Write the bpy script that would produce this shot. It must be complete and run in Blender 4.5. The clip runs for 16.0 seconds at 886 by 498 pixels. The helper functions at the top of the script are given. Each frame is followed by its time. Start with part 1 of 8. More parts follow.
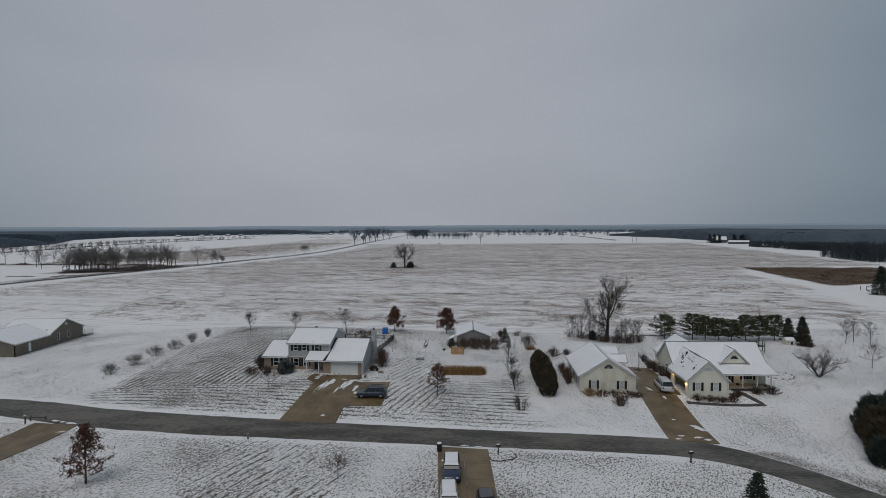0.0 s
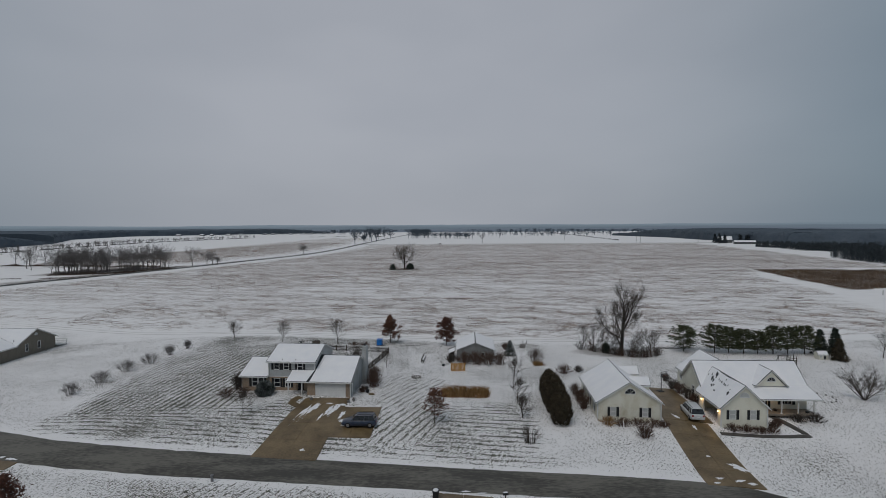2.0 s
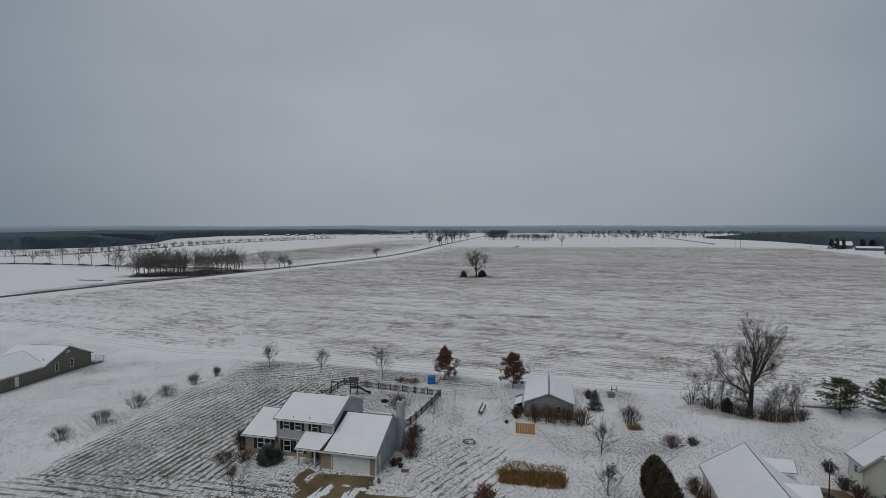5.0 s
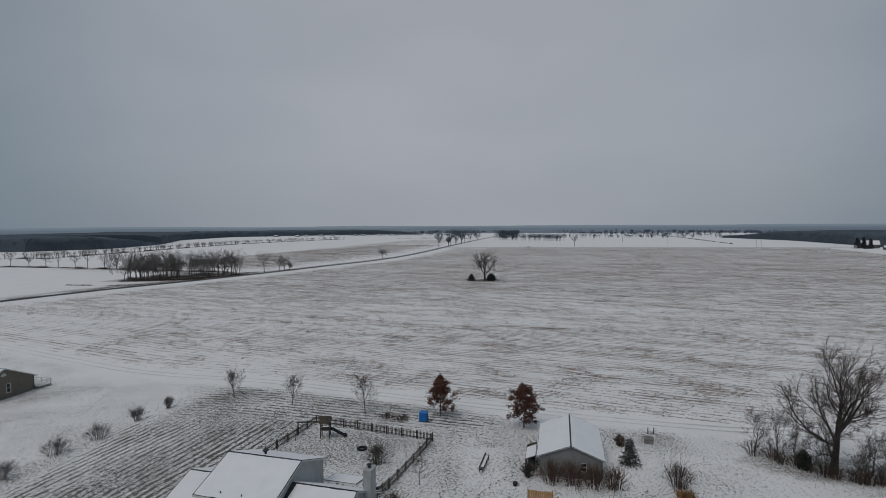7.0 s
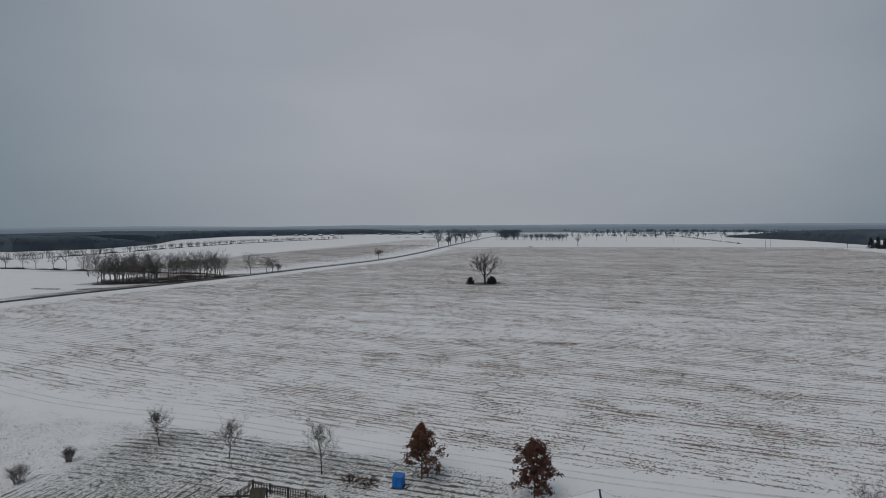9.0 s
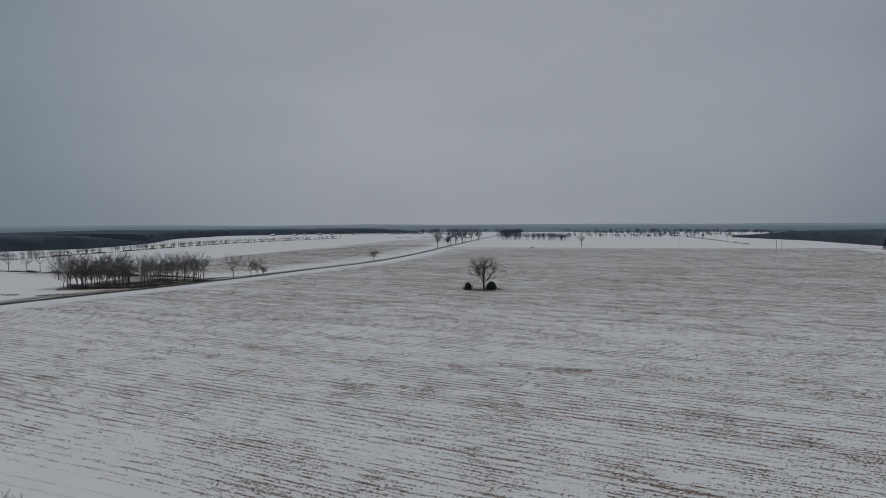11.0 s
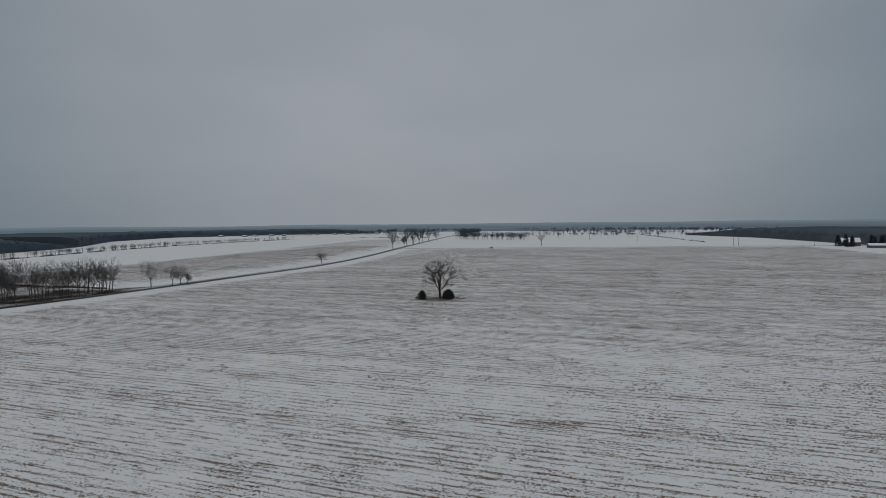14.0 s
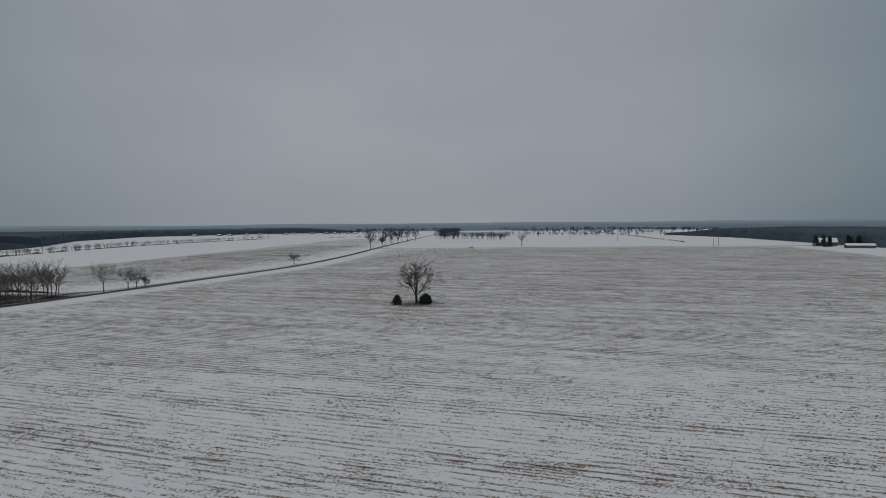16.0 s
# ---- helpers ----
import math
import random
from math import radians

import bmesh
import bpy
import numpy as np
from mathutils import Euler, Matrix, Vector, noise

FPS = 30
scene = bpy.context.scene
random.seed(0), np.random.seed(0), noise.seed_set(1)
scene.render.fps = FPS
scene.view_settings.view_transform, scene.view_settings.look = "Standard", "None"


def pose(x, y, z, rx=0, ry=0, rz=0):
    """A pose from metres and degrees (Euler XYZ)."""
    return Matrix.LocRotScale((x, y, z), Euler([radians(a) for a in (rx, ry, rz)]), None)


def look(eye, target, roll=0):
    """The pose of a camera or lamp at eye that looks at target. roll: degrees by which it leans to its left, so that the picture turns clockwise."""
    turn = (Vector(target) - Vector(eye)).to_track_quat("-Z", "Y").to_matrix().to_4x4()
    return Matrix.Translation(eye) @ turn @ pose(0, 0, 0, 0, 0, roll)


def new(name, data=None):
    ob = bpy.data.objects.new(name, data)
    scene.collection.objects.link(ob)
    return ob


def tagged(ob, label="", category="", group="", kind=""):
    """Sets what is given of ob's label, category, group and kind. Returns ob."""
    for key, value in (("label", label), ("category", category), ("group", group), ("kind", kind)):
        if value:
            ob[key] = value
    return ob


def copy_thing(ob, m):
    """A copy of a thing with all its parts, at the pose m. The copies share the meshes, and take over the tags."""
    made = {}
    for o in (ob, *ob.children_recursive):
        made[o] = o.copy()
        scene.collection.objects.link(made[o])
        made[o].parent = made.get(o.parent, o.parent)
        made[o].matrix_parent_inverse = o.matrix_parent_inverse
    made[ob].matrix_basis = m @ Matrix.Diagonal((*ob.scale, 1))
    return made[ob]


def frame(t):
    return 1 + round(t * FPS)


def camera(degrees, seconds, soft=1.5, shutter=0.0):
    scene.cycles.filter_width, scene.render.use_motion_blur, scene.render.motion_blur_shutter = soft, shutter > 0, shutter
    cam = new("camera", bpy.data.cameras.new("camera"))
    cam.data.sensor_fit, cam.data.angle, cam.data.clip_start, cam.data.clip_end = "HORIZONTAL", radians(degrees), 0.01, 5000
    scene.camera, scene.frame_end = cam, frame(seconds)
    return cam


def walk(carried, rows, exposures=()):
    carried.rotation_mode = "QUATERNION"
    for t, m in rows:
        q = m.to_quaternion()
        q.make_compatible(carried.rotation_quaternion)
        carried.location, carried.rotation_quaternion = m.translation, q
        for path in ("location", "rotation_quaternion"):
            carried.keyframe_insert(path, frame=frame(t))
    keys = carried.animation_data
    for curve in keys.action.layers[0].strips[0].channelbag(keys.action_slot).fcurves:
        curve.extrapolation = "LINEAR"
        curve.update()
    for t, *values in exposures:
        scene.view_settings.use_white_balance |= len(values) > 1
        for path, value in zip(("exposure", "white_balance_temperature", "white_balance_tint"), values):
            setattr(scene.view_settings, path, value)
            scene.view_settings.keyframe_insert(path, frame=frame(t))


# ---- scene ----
cam = camera(80.3, 16.0, soft=0.6)
PATH = [
    (0, (-1.197, 8.237, 26.191), (-1.165, 10.235, 26.107), -0.3),
    (0.5, (-1.089, 10.364, 26.205), (-1.061, 12.362, 26.12), -0.2),
    (1, (-0.946, 12.761, 26.233), (-0.919, 14.759, 26.146), -0.2),
    (1.5, (-0.782, 15.459, 26.383), (-0.756, 17.457, 26.296), -0.3),
    (2, (-0.551, 18.436, 26.983), (-0.525, 20.434, 26.896), -0.3),
    (2.5, (-0.259, 21.574, 27.78), (-0.234, 23.572, 27.694), -0.3),
    (3, (0.006, 24.904, 28.524), (0.032, 26.902, 28.442), -0.3),
    (3.5, (0.361, 28.57, 29.07), (0.387, 30.568, 28.989), -0.4),
    (4, (0.91, 32.511, 29.267), (0.933, 34.509, 29.184), -0.5),
    (4.4, (1.476, 35.791, 29.272), (1.374, 37.787, 29.188), -0.1),
    (4.5, (1.596, 36.623, 29.272), (1.425, 38.614, 29.192), -0.1),
    (4.7, (1.765, 38.298, 29.276), (1.518, 40.281, 29.192), 0.0),
    (6.8, (1.909, 57.432, 29.552), (1.597, 59.406, 29.469), -0.2),
    (7, (1.864, 59.368, 29.557), (1.552, 61.342, 29.473), -0.3),
    (7.5, (1.661, 64.447, 29.531), (1.348, 66.421, 29.446), -0.4),
    (8, (1.411, 69.671, 29.485), (1.098, 71.644, 29.4), -0.4),
    (8.5, (1.102, 74.974, 29.44), (0.788, 76.947, 29.356), -0.3),
    (9, (0.776, 80.321, 29.387), (0.46, 82.294, 29.301), -0.3),
    (9.2, (0.681, 82.529, 29.398), (0.359, 84.501, 29.307), -0.3),
    (11.5, (-0.112, 108.632, 30.133), (-0.434, 110.604, 30.044), -0.2),
    (12, (-0.406, 114.133, 30.159), (-0.73, 116.105, 30.07), -0.2),
    (12.5, (-0.8, 119.48, 30.156), (-1.124, 121.452, 30.065), -0.4),
    (13, (-1.199, 124.706, 30.163), (-1.5, 126.681, 30.072), -0.4),
    (13.5, (-1.393, 129.768, 30.17), (-1.589, 131.756, 30.079), -0.5),
    (14, (-1.346, 134.446, 30.147), (-1.511, 136.437, 30.055), -0.6),
    (14.5, (-1.194, 138.667, 30.126), (-1.353, 140.658, 30.034), -0.5),
    (15, (-1.115, 142.406, 30.076), (-1.27, 144.398, 29.985), -0.7),
    (15.5, (-1.174, 145.939, 30.102), (-1.328, 147.931, 30.011), -0.6),
    (16, (-1.359, 149.379, 30.148), (-1.448, 151.375, 30.053), -0.5),
]
walk(cam, [(t, look(eye, target, roll)) for t, eye, target, roll in PATH], [(0, -0.06, 6440, 10), (4.7, -0.07, 6430, 9.6), (7, -0.11, 6430, 9.4), (9, -0.13, 6430, 9.2), (12, -0.27, 6440, 8.2), (16, -0.29, 6440, 7.6)])

# ---- world, sun ----
world = bpy.data.worlds.new("overcast")
scene.world = world
world.use_nodes = True
wn, wl = world.node_tree.nodes, world.node_tree.links
wn.clear()
w_out, w_bg = wn.new("ShaderNodeOutputWorld"), wn.new("ShaderNodeBackground")
w_sky = wn.new("ShaderNodeTexSky")
w_sky.sky_type, w_sky.sun_disc = "NISHITA", False
w_sky.sun_elevation, w_sky.sun_rotation = radians(50), radians(200)
w_sky.dust_density, w_sky.ozone_density = 4.0, 2.0
w_co = wn.new("ShaderNodeTexCoord")
w_map = wn.new("ShaderNodeMapping")
w_map.inputs["Scale"].default_value = (1.2, 1.2, 3.0)
w_no = wn.new("ShaderNodeTexNoise")
w_no.inputs["Scale"].default_value, w_no.inputs["Detail"].default_value = 1.6, 3.0
w_ramp = wn.new("ShaderNodeValToRGB")
w_ramp.color_ramp.elements[0].position, w_ramp.color_ramp.elements[0].color = 0.3, (3.35, 3.55, 3.95, 1)
w_ramp.color_ramp.elements[1].position, w_ramp.color_ramp.elements[1].color = 0.7, (3.85, 4.02, 4.4, 1)
w_mix = wn.new("ShaderNodeMix")
w_mix.data_type = "RGBA"
w_mix.inputs["Factor"].default_value = 0.95
wl.new(w_co.outputs["Generated"], w_map.inputs["Vector"])
wl.new(w_map.outputs["Vector"], w_no.inputs["Vector"])
wl.new(w_no.outputs["Fac"], w_ramp.inputs["Fac"])
# sky darkens and cools to the sides: lens vignetting put into its colour
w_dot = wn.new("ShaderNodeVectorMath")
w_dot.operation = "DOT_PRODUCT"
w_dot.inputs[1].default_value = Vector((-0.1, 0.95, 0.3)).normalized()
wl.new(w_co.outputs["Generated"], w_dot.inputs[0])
w_ahead = wn.new("ShaderNodeMapRange")
w_ahead.interpolation_type = "SMOOTHSTEP"
w_ahead.inputs["From Min"].default_value, w_ahead.inputs["From Max"].default_value = 0.61, 1.0
w_ahead.inputs["To Min"].default_value, w_ahead.inputs["To Max"].default_value = 0.0, 1.0
wl.new(w_dot.outputs["Value"], w_ahead.inputs["Value"])
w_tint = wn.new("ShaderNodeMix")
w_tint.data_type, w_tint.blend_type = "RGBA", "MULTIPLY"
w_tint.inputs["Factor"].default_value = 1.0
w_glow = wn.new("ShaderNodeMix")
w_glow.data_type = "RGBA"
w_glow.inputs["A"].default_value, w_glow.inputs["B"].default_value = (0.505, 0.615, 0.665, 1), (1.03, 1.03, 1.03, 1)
wl.new(w_ahead.outputs["Result"], w_glow.inputs["Factor"])
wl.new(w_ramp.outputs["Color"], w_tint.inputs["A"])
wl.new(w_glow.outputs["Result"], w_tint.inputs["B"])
wl.new(w_sky.outputs["Color"], w_mix.inputs["A"])
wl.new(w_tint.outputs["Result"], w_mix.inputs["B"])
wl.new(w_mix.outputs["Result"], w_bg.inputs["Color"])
w_bg.inputs["Strength"].default_value = 0.1
wl.new(w_bg.outputs["Background"], w_out.inputs["Surface"])

sun_data = bpy.data.lights.new("sun", "SUN")
sun_data.energy, sun_data.angle, sun_data.color = 1.0, radians(40), (1.0, 0.945, 0.885)
sun = new("sun", sun_data)
sun.matrix_world = look((0, 0, 0), (0.3, 0.55, -1.0))
scene.view_settings.exposure = 0.0

# ---- small tools ----
R = random.Random(7)


def smooth(a, b, v):
    u = min(1.0, max(0.0, (v - a) / (b - a)))
    return u * u * (3 - 2 * u)


def terrain(x, y):
    """Height of the ground."""
    z = -1.5 * smooth(94, 76, y)
    z += 0.9 * math.exp(-((x + 22) / 16) ** 2 - ((y - 104) / 14) ** 2)
    z += 0.3 * math.exp(-((x - 25) / 12) ** 2 - ((y - 96) / 14) ** 2)
    z -= 2.6 * smooth(-38, -95, x) * smooth(190, 150, y)
    z -= 0.9 * smooth(32, 52, x) * smooth(150, 115, y)
    return z


class Build:
    """Collects vertices and faces of one mesh."""

    def __init__(self):
        self.v, self.f, self.smooth = [], [], False

    def add(self, verts, faces):
        n = len(self.v)
        self.v.extend(tuple(p) for p in verts)
        self.f.extend(tuple(i + n for i in q) for q in faces)
        return self

    def box(self, x0, x1, y0, y1, z0, z1):
        return self.add([(x0, y0, z0), (x1, y0, z0), (x1, y1, z0), (x0, y1, z0), (x0, y0, z1), (x1, y0, z1), (x1, y1, z1), (x0, y1, z1)],
                        [(3, 2, 1, 0), (4, 5, 6, 7), (0, 1, 5, 4), (1, 2, 6, 5), (2, 3, 7, 6), (3, 0, 4, 7)])

    def prism(self, poly, shift):
        """A polygon of points, moved by shift to make a solid."""
        n, s = len(poly), Vector(shift)
        a = [Vector(p) for p in poly]
        faces = [tuple(range(n))[::-1], tuple(range(n, 2 * n))] + [(i, (i + 1) % n, n + (i + 1) % n, n + i) for i in range(n)]
        return self.add(a + [p + s for p in a], faces)

    def tube(self, pts, radii, sides=5, cap=False):
        pts = [Vector(p) for p in pts]
        rings = []
        for i, p in enumerate(pts):
            d = (pts[min(i + 1, len(pts) - 1)] - pts[max(i - 1, 0)])
            d = d.normalized() if d.length > 1e-6 else Vector((0, 0, 1))
            side = d.cross(Vector((0.31, 0.92, 0.17)))
            if side.length < 0.05:
                side = d.cross(Vector((1, 0, 0)))
            side.normalize()
            up = d.cross(side)
            rings.append([p + (side * math.cos(a) + up * math.sin(a)) * radii[i] for a in [2 * math.pi * k / sides for k in range(sides)]])
        verts = [q for ring in rings for q in ring]
        faces = []
        for i in range(len(pts) - 1):
            for k in range(sides):
                faces.append((i * sides + k, i * sides + (k + 1) % sides, (i + 1) * sides + (k + 1) % sides, (i + 1) * sides + k))
        if cap:
            faces += [tuple(range(sides))[::-1], tuple(range(len(verts) - sides, len(verts)))]
        return self.add(verts, faces)

    def cyl(self, a, b, r, sides=12, r2=None):
        return self.tube([a, b], [r, r if r2 is None else r2], sides, True)

    def blob(self, c, rx, ry, rz, n=8, m=6, jitter=0.15, rng=R):
        verts = [(c[0], c[1], c[2] - rz)]
        for j in range(1, m):
            a = -math.pi / 2 + math.pi * j / m
            for k in range(n):
                t = 2 * math.pi * (k + 0.5 * (j % 2)) / n
                q = 1 + rng.uniform(-jitter, jitter)
                verts.append((c[0] + rx * q * math.cos(a) * math.cos(t), c[1] + ry * q * math.cos(a) * math.sin(t), c[2] + rz * q * math.sin(a)))
        verts.append((c[0], c[1], c[2] + rz))
        faces = [(0, 1 + (k + 1) % n, 1 + k) for k in range(n)]
        for j in range(m - 2):
            for k in range(n):
                faces.append((1 + j * n + k, 1 + j * n + (k + 1) % n, 1 + (j + 1) * n + (k + 1) % n, 1 + (j + 1) * n + k))
        top = len(verts) - 1
        faces += [(top - n + k, top - n + (k + 1) % n, top) for k in range(n)]
        return self.add(verts, faces)

    def shard(self, p, d, length, width, rng=R):
        """A small leaf-like triangle."""
        d = Vector(d).normalized()
        s = d.cross(Vector((rng.uniform(-1, 1), rng.uniform(-1, 1), rng.uniform(-1, 1)))).normalized() * width * 0.5
        p = Vector(p)
        return self.add([p - s, p + s, p + d * length], [(0, 1, 2)])

    def mesh(self, name):
        me = bpy.data.meshes.new(name)
        me.from_pydata(self.v, [], self.f)
        if self.smooth:
            me.polygons.foreach_set("use_smooth", [True] * len(me.polygons))
        me.update()
        return me


def part(name, b, material, parent, label=""):
    me = b.mesh(name) if isinstance(b, Build) else b
    if not me.materials:
        me.materials.append(material)
    ob = new(name, me)
    ob.parent = parent
    return tagged(ob, label)


def thing(name, m, label, category, group="", kind=""):
    ob = new(name)
    ob.empty_display_size = 0.3
    ob.matrix_world = m
    return tagged(ob, label, category, group, kind)


def solid(name, b, material, label, category="", group="", kind="", m=None):
    me = b.mesh(name)
    me.materials.append(material)
    ob = new(name, me)
    if m is not None:
        ob.matrix_world = m
    return tagged(ob, label, category, group, kind)


def on_ground(x, y, rz=0.0, dz=0.0):
    return pose(x, y, terrain(x, y) + dz, 0, 0, rz)


# ---- materials ----
def node_material(name, rough=0.8, metal=0.0, spec=0.3):
    m = bpy.data.materials.new(name)
    m.use_nodes = True
    b = m.node_tree.nodes["Principled BSDF"]
    b.inputs["Roughness"].default_value = rough
    b.inputs["Metallic"].default_value = metal
    b.inputs["Specular IOR Level"].default_value = spec
    return m, m.node_tree.nodes, m.node_tree.links, b


def mixed(name, a, b, scale=3.0, fine=40.0, rough=0.8, metal=0.0, spec=0.3, bump=0.2, stretch=(1, 1, 1), low=0.35, high=0.65, islands=0.0):
    """Two colours mixed by a coarse and a fine noise, with relief."""
    m, n, l, bs = node_material(name, rough, metal, spec)
    co = n.new("ShaderNodeTexCoord")
    mp = n.new("ShaderNodeMapping")
    mp.inputs["Scale"].default_value = stretch
    l.new(co.outputs["Object"], mp.inputs["Vector"])
    n1, n2 = n.new("ShaderNodeTexNoise"), n.new("ShaderNodeTexNoise")
    n1.inputs["Scale"].default_value, n1.inputs["Detail"].default_value = scale, 4
    n2.inputs["Scale"].default_value, n2.inputs["Detail"].default_value = fine, 2
    l.new(mp.outputs["Vector"], n1.inputs["Vector"])
    l.new(mp.outputs["Vector"], n2.inputs["Vector"])
    ad = n.new("ShaderNodeMath")
    ad.operation = "MULTIPLY_ADD"
    ad.inputs[1].default_value = 0.4
    l.new(n2.outputs["Fac"], ad.inputs[0])
    sc = n.new("ShaderNodeMath")
    sc.operation = "MULTIPLY"
    sc.inputs[1].default_value = 0.6
    l.new(n1.outputs["Fac"], sc.inputs[0])
    l.new(sc.outputs[0], ad.inputs[2])
    rp = n.new("ShaderNodeValToRGB")
    rp.color_ramp.elements[0].position, rp.color_ramp.elements[0].color = low, (*a, 1)
    rp.color_ramp.elements[1].position, rp.color_ramp.elements[1].color = high, (*b, 1)
    l.new(ad.outputs[0], rp.inputs["Fac"])
    last = rp.outputs["Color"]
    if islands:
        g = n.new("ShaderNodeNewGeometry")
        mr = n.new("ShaderNodeMapRange")
        mr.inputs["To Min"].default_value, mr.inputs["To Max"].default_value = 1 - islands, 1 + islands
        l.new(g.outputs["Random Per Island"], mr.inputs["Value"])
        mx = n.new("ShaderNodeVectorMath")
        mx.operation = "SCALE"
        l.new(last, mx.inputs[0])
        l.new(mr.outputs["Result"], mx.inputs["Scale"])
        last = mx.outputs["Vector"]
    l.new(last, bs.inputs["Base Color"])
    if bump:
        bp = n.new("ShaderNodeBump")
        bp.inputs["Strength"].default_value, bp.inputs["Distance"].default_value = bump, 0.02
        l.new(ad.outputs[0], bp.inputs["Height"])
        l.new(bp.outputs["Normal"], bs.inputs["Normal"])
    return m


def lapped(name, colour, dirt, pitch=0.13, dirt_high=0.62):
    """Horizontal lap siding with stains."""
    m = mixed(name, colour, dirt, 0.9, 14, 0.6, bump=0, low=0.45, high=dirt_high, stretch=(1, 1, 0.5))
    n, l = m.node_tree.nodes, m.node_tree.links
    co = n.new("ShaderNodeTexCoord")
    wv = n.new("ShaderNodeTexWave")
    wv.bands_direction, wv.wave_profile = "Z", "SAW"
    wv.inputs["Scale"].default_value = 0.314 / pitch
    l.new(co.outputs["Object"], wv.inputs["Vector"])
    bp = n.new("ShaderNodeBump")
    bp.inputs["Strength"].default_value, bp.inputs["Distance"].default_value = 0.5, 0.015
    l.new(wv.outputs["Fac"], bp.inputs["Height"])
    l.new(bp.outputs["Normal"], n["Principled BSDF"].inputs["Normal"])
    return m


def brickwork(name, a, b, mortar):
    m, n, l, bs = node_material(name, 0.85)
    co = n.new("ShaderNodeTexCoord")
    sp = n.new("ShaderNodeSeparateXYZ")
    cb = n.new("ShaderNodeCombineXYZ")
    ad = n.new("ShaderNodeMath")
    l.new(co.outputs["Object"], sp.inputs[0])
    l.new(sp.outputs["X"], ad.inputs[0])
    l.new(sp.outputs["Y"], ad.inputs[1])
    l.new(ad.outputs[0], cb.inputs["X"])
    l.new(sp.outputs["Z"], cb.inputs["Y"])
    bt = n.new("ShaderNodeTexBrick")
    bt.inputs["Scale"].default_value = 1.0
    bt.inputs["Brick Width"].default_value, bt.inputs["Row Height"].default_value, bt.inputs["Mortar Size"].default_value = 0.21, 0.075, 0.008
    bt.inputs["Color1"].default_value, bt.inputs["Color2"].default_value, bt.inputs["Mortar"].default_value = (*a, 1), (*b, 1), (*mortar, 1)
    l.new(cb.outputs[0], bt.inputs["Vector"])
    l.new(bt.outputs["Color"], bs.inputs["Base Color"])
    bp = n.new("ShaderNodeBump")
    bp.inputs["Strength"].default_value, bp.inputs["Distance"].default_value = 0.4, 0.01
    bp.invert = True
    l.new(bt.outputs["Fac"], bp.inputs["Height"])
    l.new(bp.outputs["Normal"], bs.inputs["Normal"])
    return m


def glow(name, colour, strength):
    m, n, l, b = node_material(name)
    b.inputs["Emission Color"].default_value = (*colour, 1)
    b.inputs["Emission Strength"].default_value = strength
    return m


def paint(name, colour, rough=0.3, coat=0.5):
    m = mixed(name, colour, tuple(c * 0.8 + 0.02 for c in colour), 2.0, 30, rough, bump=0, spec=0.5)
    m.node_tree.nodes["Principled BSDF"].inputs["Coat Weight"].default_value = coat
    return m


M_SNOW = mixed("snow", (0.82, 0.81, 0.82), (0.75, 0.75, 0.78), 0.7, 9, 0.75, bump=0.35)
M_ASPHALT = mixed("wet_asphalt", (0.058, 0.054, 0.047), (0.14, 0.131, 0.113), 0.35, 4, 0.62, spec=0.3, bump=0.15, stretch=(0.35, 1, 1), low=0.42, high=0.58)
M_ASPHALT_DARK = mixed("dark_wet_asphalt", (0.032, 0.031, 0.03), (0.06, 0.058, 0.055), 0.2, 3, 0.6, spec=0.2, bump=0.1)
M_CONCRETE = mixed("wet_concrete", (0.09, 0.06, 0.027), (0.2, 0.142, 0.074), 0.42, 5, 0.45, spec=0.4, bump=0.1, low=0.37, high=0.64)
M_PATH = mixed("dark_wet_pavers", (0.05, 0.045, 0.04), (0.10, 0.09, 0.08), 0.8, 10, 0.5, bump=0.2)
M_WALK = mixed("walkway_concrete", (0.14, 0.12, 0.10), (0.26, 0.22, 0.18), 0.8, 12, 0.6, bump=0.1)
M_SHINGLE = mixed("dark_shingles", (0.03, 0.032, 0.036), (0.06, 0.062, 0.066), 2, 20, 0.85, bump=0.4, stretch=(1, 1, 4))
M_SIDING_GREY = lapped("grey_siding", (0.42, 0.43, 0.44), (0.33, 0.33, 0.31), 0.15)
M_SIDING_CREAM = lapped("cream_siding", (0.72, 0.70, 0.60), (0.66, 0.63, 0.53), 0.12)
M_SIDING_STAIN = lapped("stained_cream_siding", (0.68, 0.66, 0.57), (0.52, 0.47, 0.35), 0.12, 0.64)
M_SIDING_TAUPE = lapped("taupe_siding", (0.17, 0.15, 0.12), (0.14, 0.125, 0.10), 0.12)
M_SIDING_SHED = lapped("grey_shed_siding", (0.26, 0.26, 0.26), (0.19, 0.19, 0.18), 0.2)
M_SIDING_FAR = lapped("weathered_grey_siding", (0.09, 0.093, 0.098), (0.065, 0.068, 0.072), 0.2)
M_BRICK = brickwork("tan_brick", (0.34, 0.24, 0.16), (0.24, 0.165, 0.11), (0.33, 0.30, 0.26))
M_WHITE = mixed("white_paint", (0.68, 0.68, 0.67), (0.58, 0.58, 0.57), 1.5, 20, 0.5, bump=0.05)
M_DOORWHITE = mixed("white_door_paint", (0.74, 0.74, 0.73), (0.66, 0.66, 0.65), 1.2, 15, 0.45, bump=0.05)
M_BLACK = mixed("black_paint", (0.012, 0.013, 0.015), (0.03, 0.03, 0.032), 3, 30, 0.5, bump=0.05)
